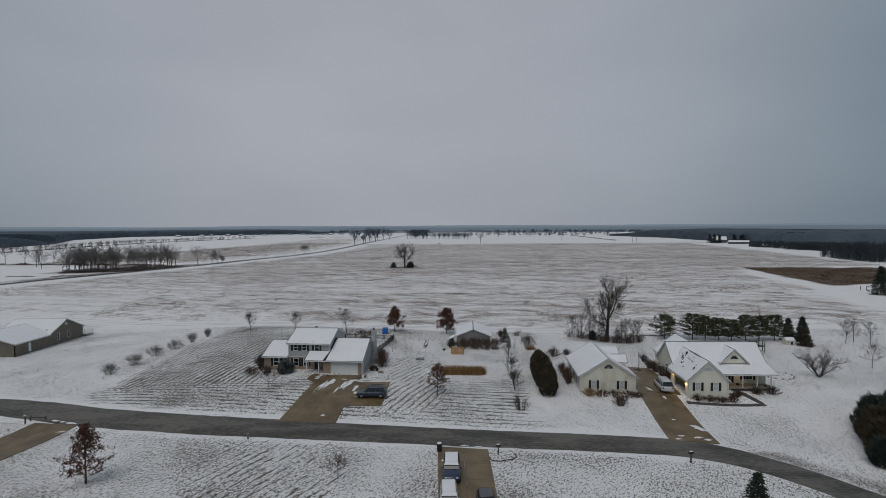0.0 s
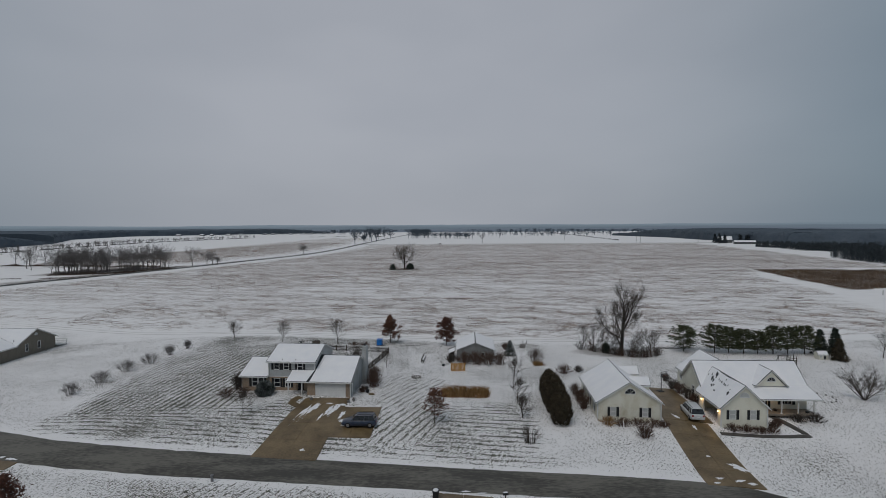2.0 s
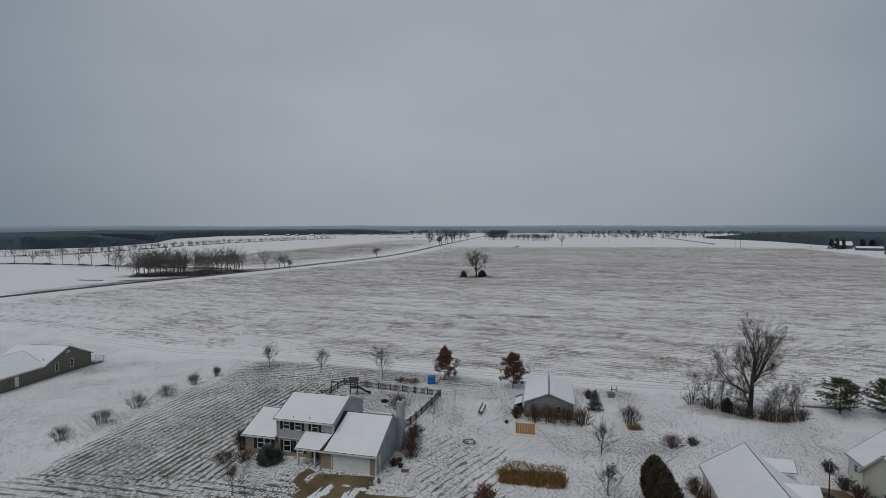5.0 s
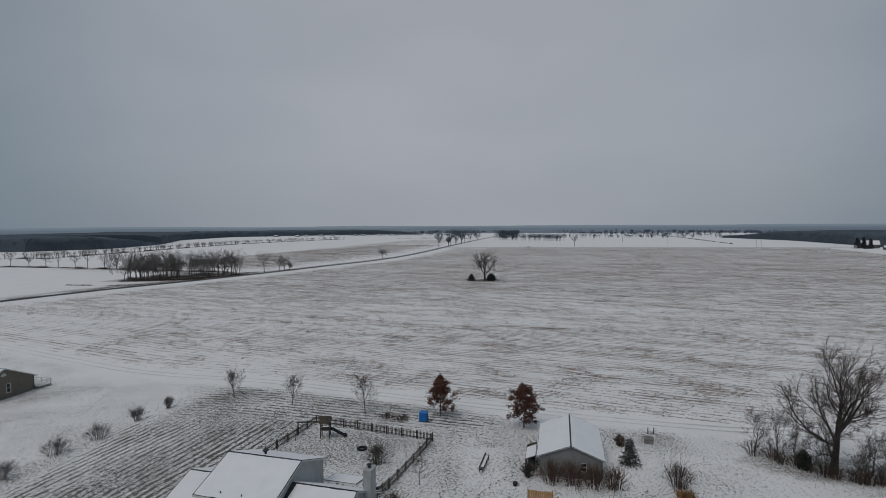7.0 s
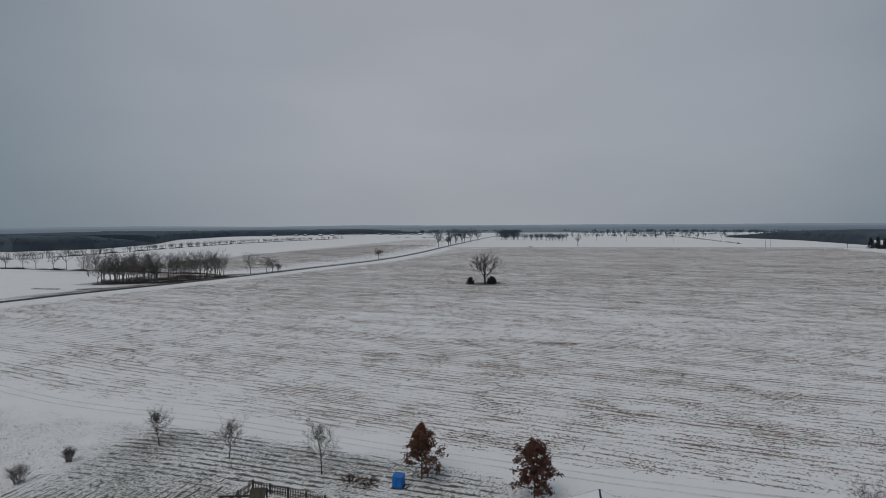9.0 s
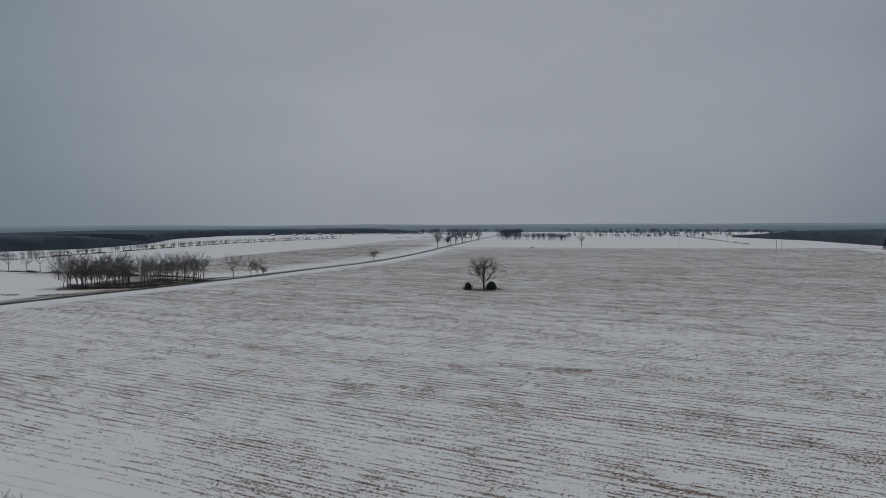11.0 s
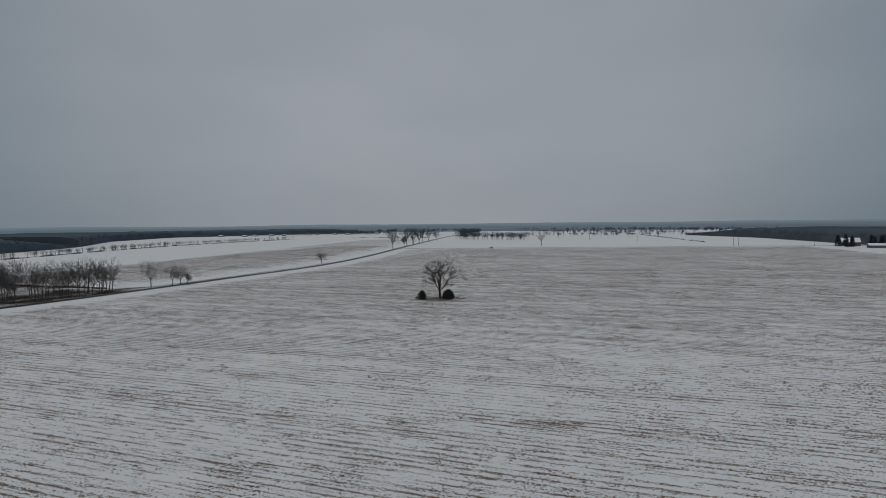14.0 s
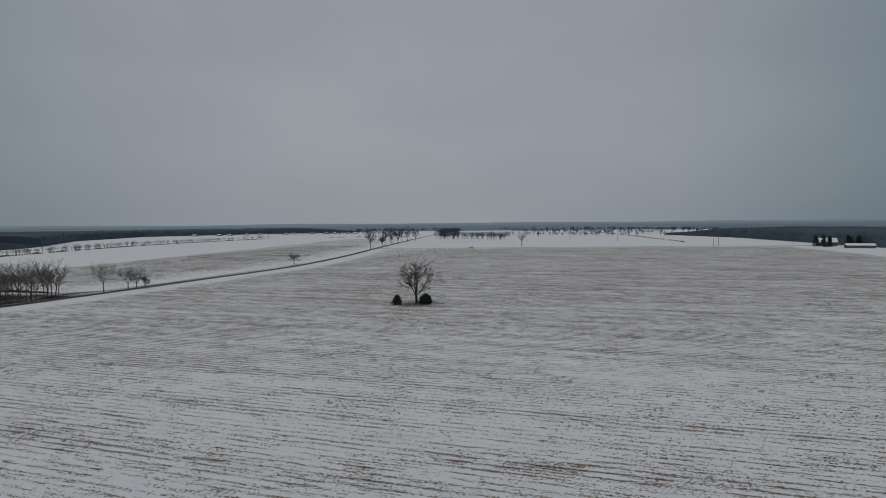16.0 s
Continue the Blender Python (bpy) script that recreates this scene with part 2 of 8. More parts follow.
M_GLASS_DARK = mixed("dark_window_glass", (0.012, 0.014, 0.017), (0.03, 0.033, 0.038), 1.0, 4, 0.06, spec=0.6, bump=0)
M_BLIND = mixed("white_blind", (0.52, 0.53, 0.52), (0.42, 0.43, 0.43), 0.5, 30, 0.7, bump=0.1, stretch=(0.2, 0.2, 6))
M_TRIMDARK = mixed("dark_gutter", (0.03, 0.03, 0.035), (0.05, 0.05, 0.055), 2, 15, 0.5, bump=0)
M_BARK = mixed("grey_bark", (0.055, 0.045, 0.038), (0.11, 0.095, 0.08), 2.5, 14, 0.95, bump=0.5, stretch=(1, 1, 0.25))
M_BARK_DARK = mixed("dark_wet_bark", (0.032, 0.026, 0.022), (0.07, 0.058, 0.05), 2.0, 12, 0.9, bump=0.4, stretch=(1, 1, 0.25))
M_TWIG = mixed("twigs", (0.056, 0.047, 0.041), (0.1, 0.085, 0.073), 1.5, 9, 0.95, bump=0)
M_TWIG_RED = mixed("red_brown_twigs", (0.075, 0.048, 0.038), (0.13, 0.082, 0.062), 1.5, 9, 0.95, bump=0)
# distance haze is lightened into this colour; the lawn's shrub row shares it
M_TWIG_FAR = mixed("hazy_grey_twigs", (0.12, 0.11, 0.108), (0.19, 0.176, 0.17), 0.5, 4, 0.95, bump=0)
M_TWIG_BROWN = mixed("dull_brown_twigs", (0.085, 0.066, 0.055), (0.14, 0.11, 0.092), 0.5, 4, 0.95, bump=0)
M_RUSSET = mixed("russet_leaves", (0.08, 0.034, 0.023), (0.165, 0.074, 0.047), 0.8, 7, 0.8, bump=0, islands=0.35)
M_RUSSET_DARK = mixed("maroon_leaves", (0.068, 0.03, 0.023), (0.14, 0.062, 0.044), 0.8, 7, 0.8, bump=0, islands=0.35)
M_NEEDLE = mixed("dark_needles", (0.018, 0.028, 0.022), (0.05, 0.064, 0.05), 0.8, 8, 0.8, bump=0, islands=0.35)
M_NEEDLE_DUST = mixed("snow_dusted_needles", (0.03, 0.042, 0.034), (0.3, 0.31, 0.31), 1.2, 9, 0.8, bump=0, islands=0.4, low=0.42, high=0.66)
M_NEEDLE_PINE = mixed("pine_needles", (0.032, 0.042, 0.02), (0.085, 0.09, 0.042), 0.7, 8, 0.8, bump=0, islands=0.35)
M_ARBOR = mixed("dark_hedge_foliage", (0.038, 0.031, 0.02), (0.085, 0.066, 0.042), 0.9, 8, 0.85, bump=0, islands=0.35)
M_STRAW = mixed("tan_dry_grass", (0.17, 0.09, 0.035), (0.34, 0.21, 0.095), 1.2, 9, 0.9, bump=0, islands=0.4)
M_STUBBLE = mixed("corn_stubble", (0.05, 0.034, 0.026), (0.3, 0.19, 0.125), 0.2, 5, 0.9, bump=0, islands=0.45)
M_GRASS = mixed("winter_grass_blades", (0.03, 0.035, 0.015), (0.085, 0.08, 0.04), 0.3, 5, 0.9, bump=0, islands=0.45)
M_WOOD_DARK = mixed("weathered_dark_wood", (0.04, 0.032, 0.026), (0.085, 0.07, 0.058), 3, 20, 0.85, bump=0.3, stretch=(1, 1, 0.2))
M_WOOD_ORANGE = mixed("new_orange_wood", (0.32, 0.17, 0.055), (0.45, 0.26, 0.10), 2.5, 20, 0.8, bump=0.2, stretch=(4, 4, 0.4))
M_RUBBER = mixed("black_rubber", (0.01, 0.01, 0.011), (0.022, 0.022, 0.023), 4, 40, 0.8, bump=0.1)
M_METAL = mixed("grey_metal", (0.2, 0.2, 0.21), (0.3, 0.3, 0.31), 3, 30, 0.45, metal=0.8, bump=0)
M_RIM = mixed("alloy_rim", (0.28, 0.28, 0.29), (0.38, 0.38, 0.39), 3, 30, 0.35, metal=0.8, bump=0)
M_CARBLUE = paint("blue_grey_car_paint", (0.006, 0.016, 0.045))
M_CARNAVY = paint("navy_car_paint", (0.012, 0.028, 0.07))
M_CARSILVER = paint("white_silver_car_paint", (0.55, 0.56, 0.57))
M_CARDARK = paint("charcoal_car_paint", (0.03, 0.03, 0.032))
M_CARWHITE = paint("white_car_paint", (0.6, 0.62, 0.6))
M_REDLAMP = mixed("red_lamp_plastic", (0.2, 0.01, 0.012), (0.28, 0.02, 0.02), 4, 30, 0.2, bump=0)
M_HEADLAMP = mixed("headlamp_plastic", (0.55, 0.56, 0.58), (0.7, 0.7, 0.7), 4, 30, 0.15, bump=0)
M_BLUEPLASTIC = mixed("bright_blue_plastic", (0.008, 0.12, 0.42), (0.02, 0.17, 0.5), 1.5, 12, 0.45, bump=0.05)
M_SOIL = mixed("trodden_turf", (0.03, 0.026, 0.018), (0.075, 0.062, 0.044), 1.2, 9, 0.9, bump=0.1)
M_STONE = mixed("grey_stone", (0.14, 0.13, 0.12), (0.26, 0.25, 0.24), 2, 15, 0.9, bump=0.5)
M_WARMLAMP = glow("warm_lamp_glass", (1.0, 0.55, 0.18), 7.0)
# blue-grey distance haze is mixed into the base colour of both woods
M_WOODS = mixed("hazed_winter_woods", (0.056, 0.074, 0.096), (0.078, 0.097, 0.12), 0.03, 0.22, 0.95, bump=0, islands=0.16)
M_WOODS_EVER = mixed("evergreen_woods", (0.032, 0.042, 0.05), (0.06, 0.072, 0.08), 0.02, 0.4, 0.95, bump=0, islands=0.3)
M_REED = mixed("brown_reeds", (0.10, 0.064, 0.04), (0.17, 0.112, 0.072), 0.05, 0.6, 0.9, bump=0, islands=0.35)
# unlit ridges emit a faint blue-grey that stands in for distance haze
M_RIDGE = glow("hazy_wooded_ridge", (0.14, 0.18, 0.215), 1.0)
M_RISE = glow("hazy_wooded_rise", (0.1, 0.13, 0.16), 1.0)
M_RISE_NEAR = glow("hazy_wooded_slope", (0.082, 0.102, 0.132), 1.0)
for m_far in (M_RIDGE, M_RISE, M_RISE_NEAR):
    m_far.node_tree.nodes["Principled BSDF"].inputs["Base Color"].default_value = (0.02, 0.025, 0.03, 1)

# ---- ground ----
def along(pts, x):
    """Piecewise-linear y at x."""
    if x <= pts[0][0]:
        (x0, y0), (x1, y1) = pts[0], pts[1]
    else:
        for (x0, y0), (x1, y1) in zip(pts, pts[1:]):
            if x <= x1:
                break
    return y0 + (y1 - y0) * (x - x0) / (x1 - x0)


LANE_N = [(-300, 222), (-141, 178), (-69, 160.5), (0, 145.5), (30, 142), (63, 142), (98, 144), (300, 154)]
LANE_S = [(-300, 215), (-130, 173), (-55, 152), (12, 139.5), (30, 137.5), (57, 138), (91, 140), (300, 150)]
COUNTY = [(-260, 60), (-232, 160), (-214, 228), (-206, 262), (-197, 293), (-175, 354), (-151, 440), (-128, 531), (-118, 660), (-116, 812), (-112, 1000), (-106, 1250), (-90, 1700)]
STREET = [(-150, 116), (-110, 104), (-70, 91), (-52, 84.6), (-39, 81.6), (-20.5, 79), (3.3, 75.9), (20, 73.8), (29.5, 72), (35, 69.2), (40, 64.6), (45, 57), (49, 46), (52, 30)]


def county_x(y):
    return along([(b, a) for a, b in COUNTY], y)


def street_y(x):
    return along(STREET, x)


FIELD_RIGHT = [(100, 124), (185, 143), (238, 161), (288, 168), (316, 185), (331, 208), (338, 292), (364, 296), (508, 330), (777, 380), (900, 400)]
GROVE = [(-226, 316), (-195, 327), (-185, 340), (-173, 366), (-179, 381), (-221, 389), (-268, 398), (-262, 391), (-236, 372)]

REED_PLOT = [(189, 330), (176, 268), (170, 230), (206, 240), (300, 262), (330, 322), (263, 322)]


def within(x, y, poly):
    inside = False
    for (x0, y0), (x1, y1) in zip(poly, poly[1:] + poly[:1]):
        if (y0 > y) != (y1 > y) and x < (x1 - x0) * (y - y0) / (y1 - y0) + x0:
            inside = not inside
    return inside


def region(x, y):
    """What covers the ground at a place: stubble, three mowing directions, speckled grass, bare dry ground."""
    stub = mow_a = mow_b = mow_c = speck = bare = 0.0
    ln, ls = along(LANE_N, x), along(LANE_S, x)
    cx = county_x(y)
    bare = 0.0
    right = along(FIELD_RIGHT, y)
    edge = min((y - ln) / 1.5, (x - cx - 16) / 8, (right - x) / 5, (800 - y) / 6)
    stub = min(1.0, max(0.0, edge))
    if stub > 0:
        stub *= 0.56 + 0.44 * smooth(170, 420, y)
    left = -297 + (y - 586) * 0.055
    across = min((cx - 9 - x) / 8, (x - left) / 6, (y - 372) / 20, (1280 - y) / 60)
    if across > 0:
        stub = max(stub, 0.95 * min(1.0, across) * smooth(8, 60, cx - x))
    if 225 < y < 380:
        bare = smooth(16, 10, cx - x) * smooth(3, 5, cx - x) * smooth(225, 300, y) * smooth(380, 366, y)
    if within(x, y, GROVE):
        bare = 1.0
    if -460 < x < -220:
        bare = max(bare, smooth(5, 2, abs(y - along([(-460, 418), (-342, 405), (-269, 395.5), (-221, 386)], x))))
    if 225 < y < 560:
        bare = max(bare, 0.9 * smooth(8, 6, cx - x) * smooth(2.5, 4, cx - x))
    if (x - 38) ** 2 / 90 + (y - 129) ** 2 / 16 < 1:
        bare = 0.6
    if within(x, y, REED_PLOT):
        bare = 1.0
    if 40 < y < 71 and x > 34:
        off = x - along([(30, 52), (46, 49), (57, 45), (64.6, 40), (69.2, 35)], y)
        bare = max(bare, 0.75 * smooth(3.2, 4.4, off) * smooth(9.5, 5.5, off))
    bare = max(bare, 0.9 * smooth(1.0, 0.5, ((x + 22) / 9) ** 2 + ((y - 345.5) / 3) ** 2))
    if y < ls:
        m = min(1.0, (ls - y) / 2.5)
        sy = street_y(x)
        north = smooth(2.8, 5.0, y - sy)
        yard_left = smooth(-60 - (y - 130) * 0.08, -56 - (y - 130) * 0.08, x) * smooth(-28, -34, x) * north
        mow_a = m * yard_left * smooth(90, 98, y) * 1.0
        mow_b = m * north * smooth(-62, -54, x) * smooth(16, 8, x) * smooth(100, 94, y) * 0.85 * (1 - smooth(-13, -9, x) * smooth(0, -3, x) * smooth(82, 88, y))
        mow_c = m * north * smooth(-12, -9, x) * smooth(4, -2, x) * smooth(80, 88, y) * smooth(116, 104, y) * 0.8
        mow_a *= smooth(140, 128, y)
        mow_b = max(mow_b, m * smooth(-58, -52, x) * smooth(2, -6, x) * smooth(126, 138, y) * 0.9)
        speck = m * (0.66 + 0.12 * smooth(-6, -20, x)) * north * smooth(-60, -54, x) * smooth(36, 20, x)
        speck = max(speck, m * north * 0.5 * smooth(26, 40, x))
        speck = max(speck, m * north * 0.5)
        if -5.6 < x < -0.8 and 117 < y < 129:
            speck, mow_b, mow_c = 0.4, 0.1, 0.1
        if y < sy:
            south = smooth(2.6, 4.2, sy - y)
            mow_c = south * 0.75 * smooth(-34, -26, x) * smooth(-8, -14, x)
            speck = south * 0.74
    return stub, mow_a, mow_b, mow_c, speck, bare


def steps(lo, hi, fine, growth, reach_lo, reach_hi):
    v = list(np.arange(lo, hi + 1e-6, fine))
    s, a = fine, lo
    while a > reach_lo:
        s *= growth
        a -= s
        v.insert(0, a)
    s, a = fine, hi
    while a < reach_hi:
        s *= growth
        a += s
        v.append(a)
    return v


gx = steps(-115, 115, 1.25, 1.06, -4800, 4800)
gy = steps(48, 166, 1.25, 1.05, -900, 4800)
gv, gf, c1, c2 = [], [], [], []
for y in gy:
    for x in gx:
        near = abs(x) < 400 and -100 < y < 900
        gv.append((x, y, terrain(x, y) + (0.07 * noise.noise(Vector((x * 0.11, y * 0.11, 0))) if near else 0.0)))
        s, a, b, c, p, d = region(x, y)
        c1.extend((s, a, b, 1.0))
        c2.extend((c, p, d, 1.0))
nx = len(gx)
for j in range(len(gy) - 1):
    for i in range(nx - 1):
        gf.append((j * nx + i, j * nx + i + 1, (j + 1) * nx + i + 1, (j + 1) * nx + i))
g_me = bpy.data.meshes.new("ground")
g_me.from_pydata(gv, [], gf)
for nm, vals in (("cover", c1), ("grass", c2)):
    at = g_me.color_attributes.new(nm, "FLOAT_COLOR", "POINT")
    at.data.foreach_set("color", vals)
g_me.polygons.foreach_set("use_smooth", [True] * len(g_me.polygons))


def ground_material():
    m, n, l, bs = node_material("snowy_ground", 0.8, spec=0.2)
    geo = n.new("ShaderNodeNewGeometry")

    def math_node(op, a, b=None, c=None, clamp=False):
        k = n.new("ShaderNodeMath")
        k.operation, k.use_clamp = op, clamp
        for i, v in enumerate((a, b, c)):
            if v is None:
                continue
            if isinstance(v, (int, float)):
                k.inputs[i].default_value = v
            else:
                l.new(v, k.inputs[i])
        return k.outputs[0]

    def noise_at(turn, sx, sy, detail=3.0, shift=0.0, rough=0.55):
        mp = n.new("ShaderNodeMapping")
        mp.vector_type = "TEXTURE"
        mp.inputs["Rotation"].default_value = (0, 0, radians(turn))
        mp.inputs["Scale"].default_value = (sx, sy, 1)
        mp.inputs["Location"].default_value = (shift, shift * 0.37, 0)
        l.new(geo.outputs["Position"], mp.inputs["Vector"])
        t = n.new("ShaderNodeTexNoise")
        t.noise_dimensions = "2D"
        t.inputs["Scale"].default_value, t.inputs["Detail"].default_value, t.inputs["Roughness"].default_value = 1.0, detail, rough
        l.new(mp.outputs["Vector"], t.inputs["Vector"])
        return t.outputs["Fac"]

    def ramp(value, lo, hi):
        k = n.new("ShaderNodeMapRange")
        k.interpolation_type = "SMOOTHSTEP"
        k.inputs["From Min"].default_value, k.inputs["From Max"].default_value = lo, hi
        l.new(value, k.inputs["Value"])
        return k.outputs["Result"]

    def split(attr):
        k = n.new("ShaderNodeAttribute")
        k.attribute_name = attr
        s = n.new("ShaderNodeSeparateColor")
        l.new(k.outputs["Color"], s.inputs["Color"])
        return s.outputs[0], s.outputs[1], s.outputs[2]

    stub, mow_a, mow_b = split("cover")
    mow_c, speck, bare = split("grass")
    fleck = noise_at(55, 0.5, 0.24, 4.0, 3.1, 0.75)
    fleck_fine = noise_at(-10, 0.24, 0.13, 3.0, 9.7, 0.7)
    # corn residue: short clumps of several sizes along the rows, and faint bands from the harvester's passes
    grain = noise_at(-13.5, 0.42, 0.2, 2.0, 1.7, 0.6)
    clump = noise_at(-13.5, 1.5, 0.7, 2.0, 15.0, 0.6)
    knot = noise_at(-13.5, 5.0, 3.4, 2.0, 44.0, 0.6)
    row = noise_at(-13.5, 7.0, 0.55, 2.0, 5.2, 0.5)
    drift = noise_at(-13.5, 90.0, 9.0, 3.0, 21.0)
    patch = noise_at(-13.5, 60.0, 34.0, 3.0, 11.0)
    def lines(turn, period):
        """1 on evenly spaced lines, 0 between them."""
        dt = n.new("ShaderNodeVectorMath")
        dt.operation = "DOT_PRODUCT"
        dt.inputs[1].default_value = (-math.sin(radians(turn)) / period, math.cos(radians(turn)) / period, 0)
        l.new(geo.outputs["Position"], dt.inputs[0])
        return math_node("ABSOLUTE", math_node("MULTIPLY_ADD", math_node("FRACT", dt.outputs["Value"]), 2.0, -1.0))

    s1 = math_node("ADD", math_node("MULTIPLY", grain, 0.46), math_node("MULTIPLY", clump, 0.15))
    s1 = math_node("ADD", s1, math_node("MULTIPLY", knot, 0.12))
    s1 = math_node("ADD", s1, math_node("MULTIPLY", row, 0.27))
    s1 = math_node("ADD", s1, math_node("MULTIPLY_ADD", lines(-13.5, 1.52), 0.13, -0.065))
    s1 = math_node("ADD", s1, math_node("MULTIPLY_ADD", lines(-13.5, 9.12), 0.05, -0.025))
    s1 = math_node("ADD", s1, math_node("MULTIPLY_ADD", drift, 0.14, -0.07))
    s1 = math_node("ADD", s1, math_node("MULTIPLY_ADD", patch, 0.08, -0.04))
    s1 = math_node("ADD", s1, math_node("MULTIPLY_ADD", stub, 0.12, -0.115))
    rows = math_node("MULTIPLY", ramp(s1, 0.516, 0.548), ramp(stub, 0.0, 0.35))
    # mowing streaks
    streaks = []
    for turn, mask, sh in ((82.0, mow_a, 2.0), (-8.0, mow_b, 8.0), (62.0, mow_c, 14.0)):
        st = noise_at(turn, 2.2, 0.5, 2.0, sh)
        v = math_node("ADD", math_node("MULTIPLY", st, 0.34), math_node("MULTIPLY", fleck, 0.54))
        v = math_node("ADD", v, math_node("MULTIPLY", lines(turn, 1.12), 0.18))
        wide = noise_at(turn, 14.0, 9.0, 2.0, sh + 30)
        v = math_node("ADD", v, math_node("MULTIPLY_ADD", wide, 0.16, -0.08))
        v = math_node("ADD", v, math_node("MULTIPLY_ADD", mask, 0.14, -0.14))
        streaks.append(math_node("MULTIPLY", ramp(v, 0.536, 0.575), ramp(mask, 0.0, 0.3)))
    sp = math_node("ADD", math_node("MULTIPLY", fleck, 0.6), math_node("MULTIPLY", fleck_fine, 0.4))
    blot = noise_at(33, 11.0, 11.0, 3.0, 40.0)
    sp = math_node("ADD", sp, math_node("MULTIPLY_ADD", blot, 0.2, -0.1))
    sp = math_node("ADD", sp, math_node("MULTIPLY_ADD", speck, 0.16, -0.132))
    speckle = math_node("MULTIPLY", ramp(sp, 0.508, 0.55), ramp(speck, 0.0, 0.3))
    grass = math_node("MAXIMUM", math_node("MAXIMUM", streaks[0], streaks[1]), math_node("MAXIMUM", streaks[2], speckle))
    # colours
    snow = n.new("ShaderNodeMix")
    snow.data_type = "RGBA"
    snow.inputs["A"].default_value, snow.inputs["B"].default_value = (0.75, 0.735, 0.74, 1), (0.84, 0.82, 0.82, 1)
    l.new(noise_at(0, 7.0, 7.0, 4.0, 60.0), snow.inputs["Factor"])
    straw = n.new("ShaderNodeMix")
    straw.data_type = "RGBA"
    straw.inputs["A"].default_value, straw.inputs["B"].default_value = (0.045, 0.03, 0.023, 1), (0.3, 0.19, 0.125, 1)
    l.new(noise_at(0, 0.6, 0.6, 3.0, 70.0), straw.inputs["Factor"])
    turf = n.new("ShaderNodeMix")
    turf.data_type = "RGBA"
    turf.inputs["A"].default_value, turf.inputs["B"].default_value = (0.026, 0.03, 0.015, 1), (0.075, 0.066, 0.04, 1)
    l.new(noise_at(0, 2.5, 2.5, 3.0, 80.0), turf.inputs["Factor"])
    mix1 = n.new("ShaderNodeMix")
    mix1.data_type = "RGBA"
    l.new(math_node("MULTIPLY", rows, 0.92), mix1.inputs["Factor"])
    l.new(snow.outputs["Result"], mix1.inputs["A"])
    l.new(straw.outputs["Result"], mix1.inputs["B"])
    mix2 = n.new("ShaderNodeMix")
    mix2.data_type = "RGBA"
    l.new(math_node("MULTIPLY", grass, 0.9), mix2.inputs["Factor"])
    l.new(mix1.outputs["Result"], mix2.inputs["A"])
    l.new(turf.outputs["Result"], mix2.inputs["B"])
    mix3 = n.new("ShaderNodeMix")
    mix3.data_type = "RGBA"
    l.new(math_node("MULTIPLY", bare, ramp(math_node("ADD", fleck, math_node("MULTIPLY", blot, 0.4)), 0.5, 0.75)), mix3.inputs["Factor"])
    l.new(mix2.outputs["Result"], mix3.inputs["A"])
    mix3.inputs["B"].default_value = (0.075, 0.052, 0.034, 1)
    l.new(mix3.outputs["Result"], bs.inputs["Base Color"])
    bp = n.new("ShaderNodeBump")
    bp.inputs["Strength"].default_value, bp.inputs["Distance"].default_value = 0.5, 0.08
    l.new(math_node("ADD", fleck, math_node("MAXIMUM", rows, grass)), bp.inputs["Height"])
    l.new(bp.outputs["Normal"], bs.inputs["Normal"])
    return m


def cover_at(x, y):
    """The covers on the fine part of the ground near many places: three mowing directions and speckle."""
    k = (j_fine + np.rint((y - 48) / 1.25).astype(int)) * nx + i_fine + np.rint((x + 115) / 1.25).astype(int)
    return cover_1[k, 1], cover_1[k, 2], cover_2[k, 0], cover_2[k, 1]


cover_1, cover_2 = np.array(c1).reshape(-1, 4), np.array(c2).reshape(-1, 4)


i_fine = min(range(nx), key=lambda i: abs(gx[i] + 115))
j_fine = min(range(len(gy)), key=lambda j: abs(gy[j] - 48))
M_GROUND = ground_material()
g_me.materials.append(M_GROUND)
ground = tagged(new("ground", g_me), "thin snow over lawns and a harvested corn field", "ground", kind="structure")


